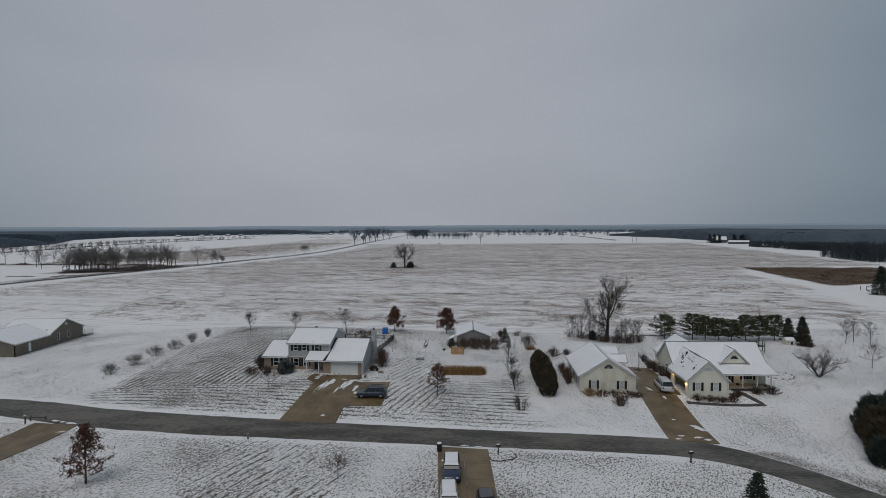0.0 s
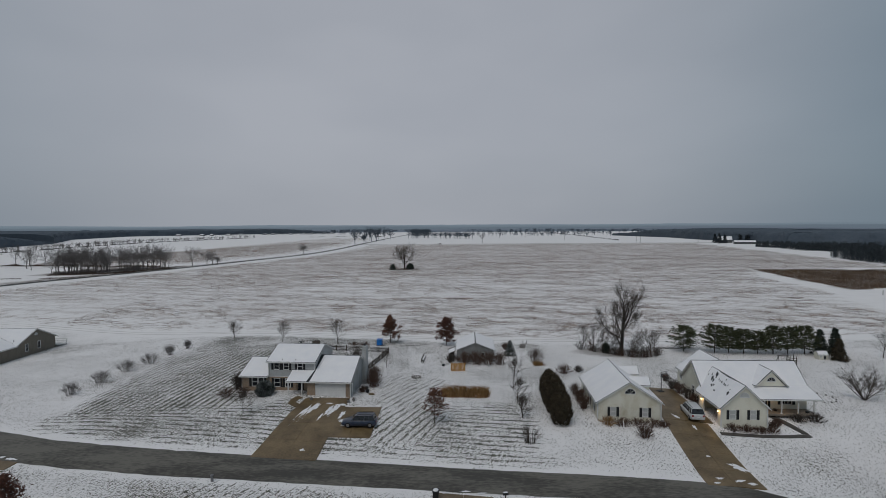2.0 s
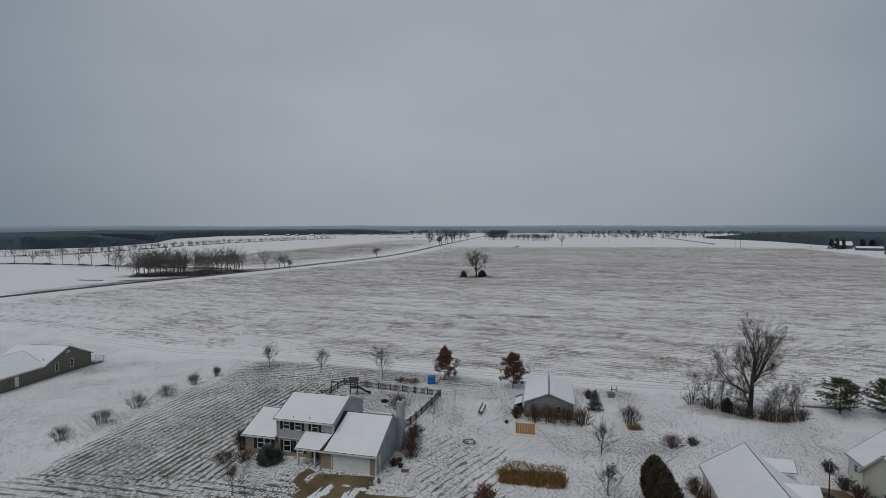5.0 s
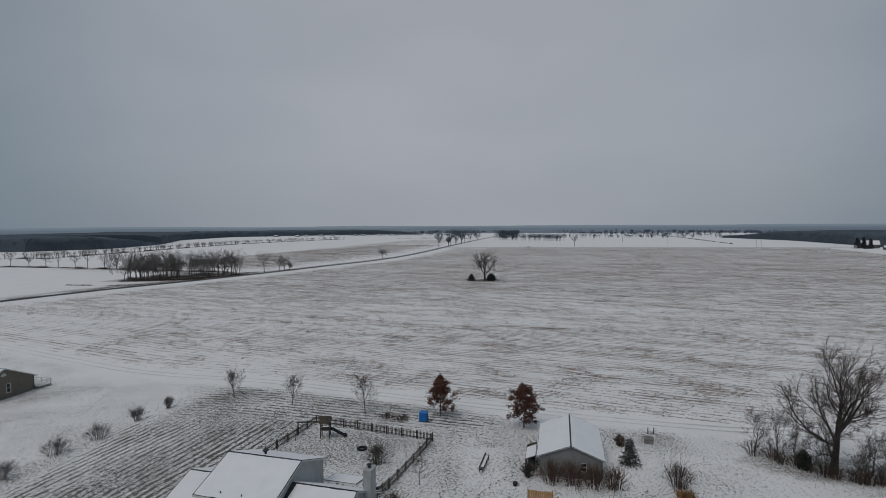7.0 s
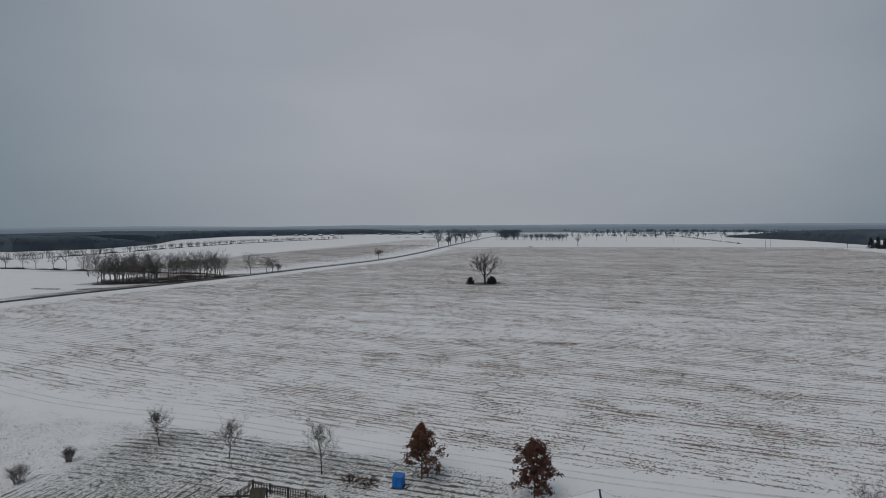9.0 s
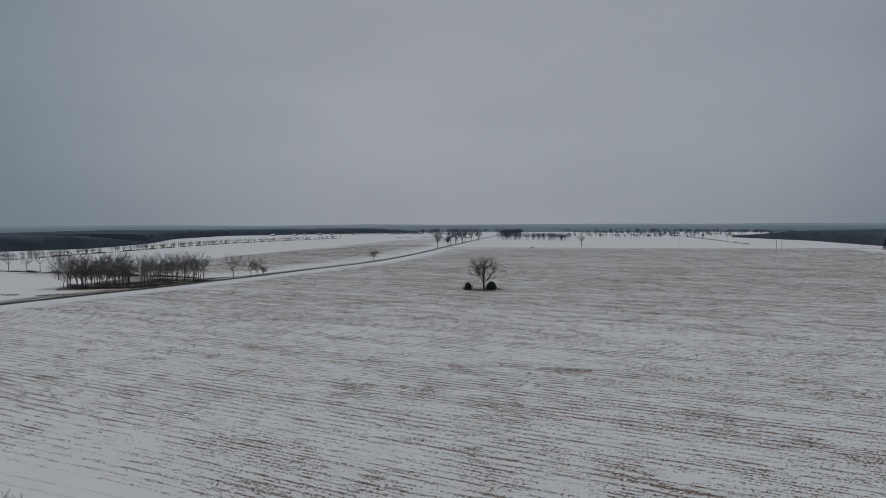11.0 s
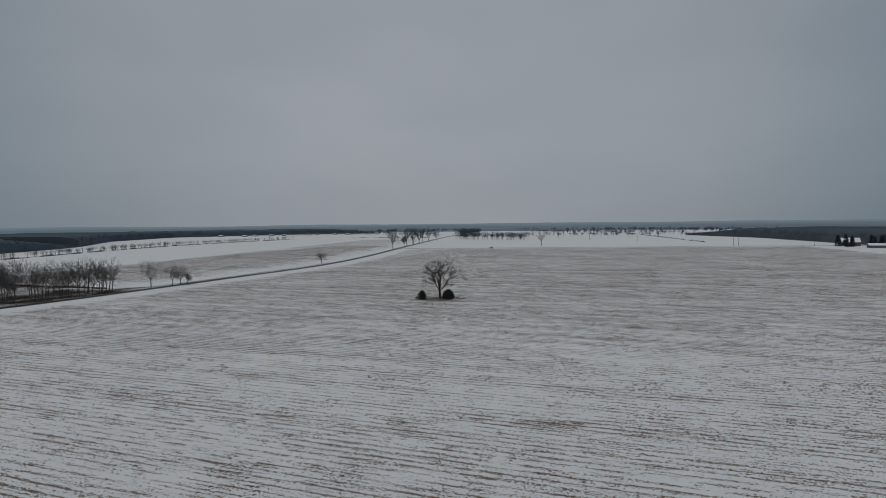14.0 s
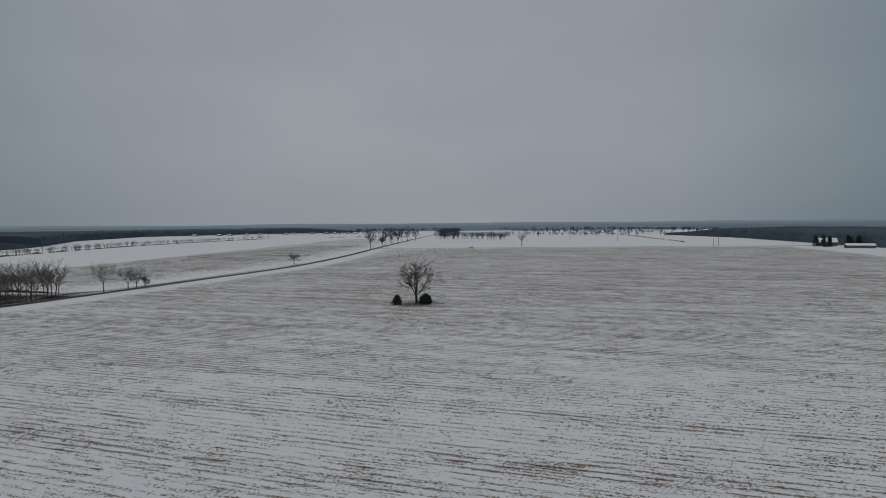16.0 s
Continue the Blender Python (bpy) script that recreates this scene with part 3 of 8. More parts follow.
# ---- roads and drives ----
def ribbon(name, centre, width, material, label, lift, jag=0.0, per=1.5, cat="road"):
    """A strip that follows the ground along a line."""
    pts = [Vector((x, y, 0)) for x, y in centre]
    fine = []
    for i in range(len(pts) - 1):
        p0, p1, p2, p3 = pts[max(i - 1, 0)], pts[i], pts[i + 1], pts[min(i + 2, len(pts) - 1)]
        k = max(2, int((p2 - p1).length / per))
        for j in range(k):
            t = j / k
            fine.append(0.5 * (2 * p1 + (p2 - p0) * t + (2 * p0 - 5 * p1 + 4 * p2 - p3) * t * t + (3 * p1 - p0 - 3 * p2 + p3) * t ** 3))
    fine.append(pts[-1])
    b, cols = Build(), 7
    verts = []
    for i, p in enumerate(fine):
        d = (fine[min(i + 1, len(fine) - 1)] - fine[max(i - 1, 0)]).normalized()
        nrm = Vector((-d.y, d.x, 0))
        w0 = width / 2 + jag * noise.noise(Vector((p.x * 0.9, p.y * 0.9, 3.0)))
        w1 = width / 2 + jag * noise.noise(Vector((p.x * 0.9, p.y * 0.9, 9.0)))
        for c in range(cols):
            u = c / (cols - 1)
            q = p + nrm * (-w0 + (w0 + w1) * u)
            crown = 0.06 * (1 - (2 * u - 1) ** 2)
            verts.append((q.x, q.y, terrain(q.x, q.y) + lift * (0.3 if c in (0, cols - 1) else 1.0) + crown))
    faces = [(i * cols + c + 1, i * cols + c, (i + 1) * cols + c, (i + 1) * cols + c + 1) for i in range(len(fine) - 1) for c in range(cols - 1)]
    b.add(verts, faces)
    b.smooth = True
    return solid(name, b, material, label, cat, kind="structure")


ribbon("road", STREET, 5.3, M_ASPHALT, "wet grey asphalt village street with snowy edges", 0.1, 0.22)
ribbon("county_road", COUNTY, 6.0, M_ASPHALT_DARK, "dark wet asphalt country road between fields", 0.15, 0.5, 6.0)
ribbon("cross_road", [(-116, 806), (0, 806), (150, 807), (330, 812), (480, 800)], 2.4, M_ASPHALT, "narrow dark road along the far field edge", 0.15, 0.4, 8.0)


M_TRACK = mixed("packed_snow", (0.6, 0.58, 0.57), (0.74, 0.73, 0.73), 0.25, 3, 0.7, bump=0.2, low=0.4, high=0.6)
for side in (-0.85, 0.85):
    ribbon("lane_track", [(x, 0.5 * (along(LANE_N, x) + along(LANE_S, x)) + side) for x in (-140, -105, -70, -40, -10, 15, 35, 60, 95)], 0.26, M_TRACK, "packed wheel track along a snowy farm lane", 0.05, 0.12, 2.0, "track")


def drive(name, slabs, label, mat=M_CONCRETE, cat="driveway"):
    """Concrete slabs with joints between them, each a piece of its own."""
    e = thing(name, pose(0, 0, 0), label, cat, kind="structure")
    for quad in slabs:
        c = sum((Vector((*q, 0)) for q in quad), Vector()) / 4
        q = [Vector((*p, 0)) + (c - Vector((*p, 0))).normalized() * 0.022 for p in quad]
        b, k = Build(), 5
        top = []
        for j in range(k):
            for i in range(k):
                u, v = i / (k - 1), j / (k - 1)
                p = (q[0] * (1 - u) + q[1] * u) * (1 - v) + (q[3] * (1 - u) + q[2] * u) * v
                top.append((p.x, p.y, terrain(p.x, p.y) + 0.1))
        n = k * k
        faces = [(j * k + i, j * k + i + 1, (j + 1) * k + i + 1, (j + 1) * k + i) for j in range(k - 1) for i in range(k - 1)]
        rim = list(range(k)) + [j * k + k - 1 for j in range(1, k)] + [n - 1 - i for i in range(1, k)] + [j * k for j in range(k - 2, 0, -1)]
        low = [(top[i][0], top[i][1], top[i][2] - 0.2) for i in rim]
        faces += [(rim[(i + 1) % len(rim)], rim[i], n + i, n + (i + 1) % len(rim)) for i in range(len(rim))]
        b.add(top + low, faces)
        part("slab", b, mat, e)
    return e


def strips(l0, r0, l1, r1, cols, rows):
    """Quads that divide a four-sided area."""
    out = []
    l0, r0, l1, r1 = (Vector(p) for p in (l0, r0, l1, r1))

    def at(u, v):
        return tuple((l0 * (1 - u) + r0 * u) * (1 - v) + (l1 * (1 - u) + r1 * u) * v)

    for j in range(rows):
        for i in range(cols):
            out.append((at(i / cols, j / rows), at((i + 1) / cols, j / rows), at((i + 1) / cols, (j + 1) / rows), at(i / cols, (j + 1) / rows)))
    return out


drive("driveway", strips((-23.4, 81.6), (-15.2, 80.6), (-20.6, 97.9), (-13.9, 98.3), 2, 4) + strips((-14.9, 86.0), (-9.3, 85.8), (-14.2, 94.6), (-8.7, 94.9), 2, 2),
      "wet brown concrete driveway with parking pad and snow patches")
drive("driveway", strips((29.0, 74.2), (34.9, 73.2), (30.9, 90.0), (36.5, 88.8), 2, 4) + strips((30.9, 90.0), (37.4, 89.0), (32.4, 104.0), (38.2, 103.4), 2, 3),
      "wet brown concrete driveway between two cream houses")
drive("driveway", strips((-1.0, 40.0), (4.7, 40.0), (-0.95, 73.3), (5.3, 72.2), 2, 8), "wet tan concrete driveway with parked cars")
walk_line = [(37.0, 86.6, 86.0), (40.0, 86.5, 85.9), (43.0, 86.5, 85.9), (46.0, 86.8, 86.1), (49.4, 87.3, 86.5)]
drive("front_path", [((a[0], a[2]), (b[0], b[2]), (b[0], b[1]), (a[0], a[1])) for a, b in zip(walk_line, walk_line[1:])] + strips((48.6, 87.4), (49.5, 87.4), (47.3, 92.6), (48.4, 92.8), 1, 3),
      "dark wet path along a planting bed to the porch", M_PATH, "path")
drive("driveway", strips((-67.0, 62.0), (-58.0, 58.0), (-58.8, 83.6), (-51.6, 81.8), 2, 6), "wet brown concrete driveway beside a mailbox")


def snow_patch(x, y, rx, ry, turn=0.0, h=0.05, lift=0.1):
    b, n = Build(), 30
    ring, mid = [], []
    ph = R.uniform(0, 9)
    for k in range(n):
        a = 2 * math.pi * k / n
        q = 1 + 0.8 * noise.noise(Vector((math.cos(a) * 2.6 + ph, math.sin(a) * 2.6, ph))) + R.uniform(-0.12, 0.12)
        px, py = rx * q * math.cos(a), ry * q * math.sin(a)
        c, s = math.cos(radians(turn)), math.sin(radians(turn))
        wx, wy = x + px * c - py * s, y + px * s + py * c
        ring.append((wx, wy, terrain(wx, wy) + lift))
        mid.append((x + (wx - x) * 0.8, y + (wy - y) * 0.8, terrain(wx, wy) + lift + h))
    b.add(ring + mid, [(k, (k + 1) % n, n + (k + 1) % n, n + k) for k in range(n)] + [tuple(range(n, 2 * n))])
    b.smooth = True
    return solid("snow_patch", b, M_SNOW, "thin patch of unmelted snow on wet concrete", "snow", "snow patches on the driveways")


for a in ((-19.7, 92.6, 0.26, 2.7, -13), (-19.0, 93.0, 0.3, 2.6, -13), (-18.3, 94.4, 0.32, 1.3, -16), (-16.2, 93.4, 0.3, 1.7, -9), (-15.6, 93.6, 0.34, 1.9, -9), (-15.1, 94.4, 0.2, 1.0, -4), (-14.6, 95.4, 0.8, 0.35, 0), (-14.1, 92.0, 0.3, 1.2, -8),
          (-17.0, 91.2, 0.14, 1.0, -10), (-13.6, 90.2, 0.6, 0.3, 10), (-13.2, 88.9, 0.5, 0.2, 0), (-17.4, 83.0, 0.3, 0.25, 0), (-16.6, 95.9, 0.5, 0.2, 0),
          (31.0, 75.6, 0.4, 0.22, 0), (33.0, 75.0, 0.5, 0.22, 10), (33.9, 74.3, 0.5, 0.25, 0), (30.2, 74.6, 0.35, 0.2, 0), (34.6, 78.0, 0.5, 1.1, 35), (33.0, 90.6, 0.25, 0.7, 20),
          (34.1, 87.6, 0.2, 0.6, 0), (32.3, 80.6, 0.25, 0.15, 0), (0.1, 69.2, 0.5, 0.4, 0), (2.4, 73.4, 0.5, 0.14, 8), (4.1, 73.0, 0.45, 0.12, 5), (0.3, 73.2, 0.4, 0.14, 0),
          (-53.0, 82.6, 0.7, 0.2, -15), (-56.0, 83.7, 0.6, 0.2, -15), (-54.6, 83.2, 0.35, 0.2, 0), (-52.6, 80.0, 0.7, 0.15, 0)):
    snow_patch(*a[:4], turn=a[4], h=0.03, lift=0.105)

# ---- trees and bushes ----
def bend(p, d, length, n, curl, rise, rng):
    """Points of a crooked limb."""
    pts, q, v = [Vector(p)], Vector(p), Vector(d).normalized()
    for _ in range(n):
        v = (v + Vector((rng.uniform(-curl, curl), rng.uniform(-curl, curl), rng.uniform(-curl, curl) + rise))).normalized()
        q = q + v * length / n
        pts.append(q.copy())
    return pts


def twig_fan(b, p, d, length, width, count, rng):
    """Fine end twigs."""
    for _ in range(count):
        v = Vector(d) * 0.9 + Vector((rng.uniform(-0.9, 0.9), rng.uniform(-0.9, 0.9), rng.uniform(-0.5, 0.8)))
        b.shard(p, v, length * rng.uniform(0.5, 1.2), width, rng)


def ramify(b, pts, length, r, level, rng, o):
    """Side limbs along a limb; b = trunk, limbs, twigs."""
    n = len(pts) - 1
    count = o["kids"][min(level, len(o["kids"]) - 1)]
    for k in range(count):
        t = 1.0 if k == 0 else 0.22 + 0.76 * (k + rng.uniform(-0.4, 0.4)) / count
        t = min(1.0, max(0.15, t))
        i = min(n - 1, int(t * n))
        base = pts[i].lerp(pts[i + 1], t * n - i)
        along_d = (pts[i + 1] - pts[i]).normalized()
        out = Vector((rng.uniform(-1, 1), rng.uniform(-1, 1), rng.uniform(-0.5, 0.9))).normalized()
        out = out - along_d * out.dot(along_d) * 0.7
        d = (along_d * (1 - o["spread"]) + out.normalized() * o["spread"] * (0.5 if k == 0 else 1.0)).normalized()
        ln = length * o["ratio"] * rng.uniform(0.7, 1.15) * (1.15 - 0.5 * t if k else 0.9)
        rr = max(o["fine"], r * (0.55 if k == 0 else 0.42) * (1.1 - 0.4 * t))
        last = level + 1 >= o["depth"]
        sub = bend(base, d, ln, 2 if last else 3, o["curl"], o["rise"], rng)
        m = len(sub) - 1
        b[2 if level >= 1 else 1].tube(sub, [rr * (1 - 0.65 * j / m) for j in range(m + 1)], 3 if level >= 1 else 4)
        if last:
            for j in range(o["fans"]):
                u = rng.uniform(0.2, 1.0)
                q = sub[0].lerp(sub[-1], u)
                twig_fan(b[2], q, (sub[-1] - sub[0]).normalized(), o["twig"], o["fine"] * 1.5, 2, rng)
        else:
            ramify(b, sub, ln, rr, level + 1, rng, o)


def bare_tree(x, y, h, seed, label, group="", name="bare_tree", trunk=0.25, r=None, wide=0.8, limbs=6, depth=2, kids=(6, 5, 4), fine=0.012, fans=3, spread=0.55, rise=0.06, curl=0.2,
              ratio=0.55, stems=1, twig=None, twig_len=None, tilt=(12, 62), m=None):
    """A leafless tree: trunk, limb frame and a crown of twigs."""
    rng = random.Random(seed)
    e = thing(name, on_ground(x, y, dz=-0.05) if m is None else m, label, "tree", group)
    b = [Build(), Build(), Build()]
    r = r or h * 0.02
    o = {"kids": kids, "spread": spread, "ratio": ratio, "fine": fine, "curl": curl, "rise": rise, "depth": depth, "fans": fans, "twig": twig_len or h * 0.07}
    if stems == 1:
        tp = bend((0, 0, 0), (rng.uniform(-0.05, 0.05), rng.uniform(-0.05, 0.05), 1), h * 0.62, 5, 0.07, 0.03, rng)
        b[0].tube(tp, [r * 1.4, r, r * 0.85, r * 0.65, r * 0.45, r * 0.3], 8)
        for k in range(limbs):
            t = trunk / 0.62 + (1 - trunk / 0.62) * k / max(1, limbs - 1)
            i = min(4, int(t * 5))
            base = tp[i].lerp(tp[i + 1], t * 5 - i)
            az = k * 2.4 + rng.uniform(-0.5, 0.5)
            u = k / max(1, limbs - 1)
            po = radians(tilt[1] + (tilt[0] - tilt[1]) * u + rng.uniform(-8, 8))
            d = Vector((math.sin(po) * math.cos(az), math.sin(po) * math.sin(az), math.cos(po)))
            ln = (h - base.z) * 0.92 if u > 0.85 else min(wide * h * 0.5 / max(0.35, math.sin(po)) * rng.uniform(0.8, 1.05), (h - base.z) * 0.9 / max(0.2, math.cos(po)))
            pts = bend(base, d, ln, 4, curl * 0.8, rise, rng)
            rr = r * (0.52 - 0.2 * u)
            b[1].tube(pts, [rr, rr * 0.8, rr * 0.6, rr * 0.4, rr * 0.2], 6)
            ramify(b, pts, ln, rr, 0, rng, o)
    else:
        for k in range(stems):
            az = k * 6.28 / stems + rng.uniform(-0.4, 0.4)
            po = radians(rng.uniform(*tilt))
            d = Vector((math.sin(po) * math.cos(az), math.sin(po) * math.sin(az), math.cos(po)))
            pts = bend((math.cos(az) * r, math.sin(az) * r, 0), d, h * rng.uniform(0.8, 1.0), 4, curl * 0.7, rise, rng)
            b[0].tube(pts, [r, r * 0.75, r * 0.55, r * 0.35, r * 0.15], 5)
            ramify(b, pts, h * 0.8, r, 0, rng, o)
    top = max(v[2] for k in b for v in k.v)
    for k in b:
        k.v = [(v[0] * h / top, v[1] * h / top, v[2] * h / top) for v in k.v]
    part("trunk", b[0], M_BARK, e)
    if b[1].v:
        part("limb_frame", b[1], M_BARK, e)
    part("crown", b[2], twig or M_TWIG, e, "fine bare twigs")
    return e


def forked_tree(x, y, h, w, seed, label, group="", name="bare_tree", r=None, bole=0.16, forks=3, levels=4, open_deg=34, rise=0.1, twigs=2, fine=0.02, twig_len=0.8, shrink=0.72, twig=None, lead=0.5, bark=None):
    """A leafless broadleaf tree whose trunk forks again and again into thinner limbs."""
    rng = random.Random(seed)
    e = thing(name, on_ground(x, y, dz=-0.05), label, "tree", group)
    b = [Build(), Build(), Build()]
    r = r or h * 0.022

    limbs = []

    def grow(p, d, ln, rr, level):
        pts = bend(p, d, ln, 3, 0.05 if level == 0 else 0.15 + 0.03 * level, rise, rng)
        end = rr * 0.7
        limbs.append((level, pts, [max(fine * 0.6, q) for q in (rr * (1.25 if level == 0 else 1), rr * 0.9, rr * 0.8, end)]))
        if level >= levels:
            return
        tip, v = pts[-1], (pts[-1] - pts[-2]).normalized()
        side = v.cross(Vector((0.3, 0.9, 0.2))).normalized()
        up = v.cross(side)
        turn = rng.uniform(0, 6.28)
        shoots = [(tip, 0.35 if level else lead, 1.0)] + [(tip, 1.0, 0.95)] * ((forks - 1) if level == 0 else 1)
        if level == 0 and lead < 0.1:
            shoots += [(pts[2], 1.7, 0.8), (pts[2], 1.9, 0.7), (pts[1], 2.1, 0.6)]
        if level:
            shoots += [(pts[2], 1.35, 0.8)] + ([(pts[1], 1.5, 0.7)] if rng.random() < 0.6 else [])
        for k, (start, tilt, share) in enumerate(shoots):
            a = turn + 6.283 * k / len(shoots) + rng.uniform(-0.4, 0.4)
            t = radians(open_deg * tilt * rng.uniform(0.75, 1.25))
            nd = v * math.cos(t) + (side * math.cos(a) + up * math.sin(a)) * math.sin(t)
            grow(start, nd, ln * shrink * share * rng.uniform(0.8, 1.12) * (0.3 / bole if level == 0 else 1.0), end * (0.85 if k == 0 else 0.6), level + 1)

    grow(Vector((0, 0, 0)), Vector((0, 0, 1)), h * bole, r, 0)
    tips = [q for _, pts, _ in limbs for q in pts]
    top = max(q.z for q in tips)
    mid = sum(tips, Vector()) / len(tips)
    lean = Vector((mid.x, mid.y, 0)) / mid.z
    broad = max(np.ptp([(q - lean * q.z)[i] for q in tips]) for i in (0, 1))
    for level, pts, radii in limbs:
        line = []
        for q in pts:
            p = q - lean * q.z
            line.append(Vector((p.x * w / broad, p.y * w / broad, p.z * h / top)))
        b[0 if level == 0 else 1 if level < 3 else 2].tube(line, radii, 8 if level == 0 else 5 if level < 3 else 3)
        if level >= levels - 2 and level:
            for q in line[1:]:
                twig_fan(b[2], q, (line[-1] - line[0]).normalized(), twig_len, fine, twigs, rng)
    part("trunk", b[0], bark or M_BARK, e)
    part("limb_frame", b[1], bark or M_BARK, e)
    part("crown", b[2], twig or M_TWIG, e, "fine bare twigs")
    return e


def leafy_tree(x, y, h, w, seed, label, leaf, name="oak_tree", group="", low=0.18, leaves=2600, cone=1.0, size=0.28, m=None):
    """A tree that holds its dry leaves: trunk, limbs and many single leaves."""
    rng = random.Random(seed)
    e = thing(name, on_ground(x, y, dz=-0.05) if m is None else m, label, "tree", group)
    tr, li, lv = Build(), Build(), Build()
    tr.tube([(0, 0, 0), (0.03, 0, h * 0.4), (0, 0.03, h * 0.97)], [h * 0.017, h * 0.012, 0.015], 8)
    tips = []
    for k in range(46):
        t = low + (0.97 - low) * (k / 45) ** 0.9
        env = (1 - t) ** 0.8 if cone > 0.5 else math.sin(math.pi * min(1, 0.15 + 0.85 * t)) ** 0.7
        reach = w * 0.5 * max(0.12, env / (1 - low) ** 0.8 if cone > 0.5 else env) * rng.uniform(0.65, 1.12)
        a = k * 2.4 + rng.uniform(-0.4, 0.4)
        p0 = Vector((0, 0, h * t))
        p1 = p0 + Vector((math.cos(a) * reach, math.sin(a) * reach, reach * rng.uniform(0.15, 0.55)))
        mid = p0.lerp(p1, 0.5) + Vector((0, 0, rng.uniform(-0.1, 0.15)))
        li.tube([p0, mid, p1], [0.035, 0.022, 0.008], 4)
        tips.append((p0, p1, reach))
        for _ in range(3):
            u = rng.uniform(0.4, 1.0)
            q = p0.lerp(p1, u)
            s = q + Vector((rng.uniform(-1, 1), rng.uniform(-1, 1), rng.uniform(-0.2, 0.7))) * reach * 0.35
            li.tube([q, s], [0.014, 0.006], 3)
            tips.append((q, s, reach * 0.5))
    for _ in range(leaves):
        p0, p1, reach = rng.choice(tips)
        q = p0.lerp(p1, rng.uniform(0.25, 1.08)) + Vector((rng.gauss(0, 0.16), rng.gauss(0, 0.16), rng.gauss(0, 0.16)))
        lv.shard(q, (rng.uniform(-1, 1), rng.uniform(-1, 1), rng.uniform(-1, 0.4)), size * rng.uniform(0.6, 1.3), size * rng.uniform(0.5, 0.9), rng)
    part("trunk", tr, M_BARK, e)
    part("limb_frame", li, M_BARK, e)
    part("crown", lv, leaf, e, "dry leaves still on the branches")
    return e


def conifer(x, y, h, w, seed, label, needle, name="spruce", group="", low=0.05, tiers=26, droop=0.25, up=0.0, per=9, size=0.45, fill=7, open_top=False, m=None):
    rng = random.Random(seed)
    e = thing(name, on_ground(x, y, dz=-0.05) if m is None else m, label, "tree", group)
    tr, cr = Build(), Build()
    tr.tube([(0, 0, 0), (0, 0, h * 0.5), (0, 0, h * 0.98)], [h * 0.02, h * 0.013, 0.015], 7)
    for i in range(tiers):
        t = low + (1 - low) * i / tiers
        env = (1 - (t - low) / (1 - low)) ** 0.85 if not open_top else math.sin(math.pi * min(1, 0.28 + 0.72 * (t - low) / (1 - low))) ** 0.6
        reach = w * 0.5 * max(0.05, env)
        for k in range(per):
            a = rng.uniform(0, 6.28)
            rr = reach * rng.uniform(0.6, 1.1)
            p0 = Vector((0, 0, h * t + rng.uniform(-0.15, 0.15)))
            p1 = p0 + Vector((math.cos(a) * rr, math.sin(a) * rr, -rr * droop + rr * up))
            if rr > 0.5:
                tr.tube([p0, p1], [0.025, 0.008], 3)
            for f in range(fill):
                u = rng.uniform(0.15, 1.0)
                q = p0.lerp(p1, u) + Vector((rng.gauss(0, 0.07), rng.gauss(0, 0.07), rng.gauss(0, 0.06))) * (1 + rr * 0.4)
                d = (p1 - p0).normalized() + Vector((rng.uniform(-0.8, 0.8), rng.uniform(-0.8, 0.8), rng.uniform(-0.5, 0.5)))
                cr.shard(q, d, size * rng.uniform(0.6, 1.25), size * rng.uniform(0.3, 0.6), rng)
    part("trunk", tr, M_BARK, e)
    part("crown", cr, needle, e, "dense dark needles")
    return e


def hedge_tree(x, y, h, w, d, seed, label, name="arborvitae", group="", leaf=None, count=2600, m=None, peak=0.5, spray=(0.22, 0.5)):
    """A dense evergreen: an inner mass with leaf sprays all over it."""
    rng = random.Random(seed)
    e = thing(name, on_ground(x, y, dz=-0.05) if m is None else m, label, "shrub", group)
    core, cr, tr = Build(), Build(), Build()
    core.blob((0, 0, h * 0.48), w * 0.38, d * 0.38, h * 0.44, 10, 8, 0.12, rng)
    tr.tube([(0, 0, 0), (0, 0, h * 0.2)], [0.12, 0.1], 6)
    for _ in range(count):
        t = rng.uniform(0.02, 1.0)
        a = rng.uniform(0, 6.28)
        prof = math.sin(math.pi * min(1.0, 0.16 + 0.84 * t ** 0.9)) ** peak
        lump = 1 + (0.3 if spray[1] < 0.6 else 0.45) * noise.noise(Vector((math.cos(a) * 2.2 + seed, math.sin(a) * 2.2, t * h * 0.8)))
        q = Vector((math.cos(a) * w * 0.5 * prof * lump, math.sin(a) * d * 0.5 * prof * lump, t * h))
        q *= rng.uniform(0.86, 1.02)
        cr.shard(q, (math.cos(a) * 0.6 + rng.uniform(-0.4, 0.4), math.sin(a) * 0.6 + rng.uniform(-0.4, 0.4), rng.uniform(0.3, 1.2)), rng.uniform(*spray), rng.uniform(0.1, 0.22), rng)
    part("trunk", tr, M_BARK, e)
    part("inner_mass", core, leaf or M_ARBOR, e)
    part("crown", cr, leaf or M_ARBOR, e, "dense scale-like leaf sprays")
    return e


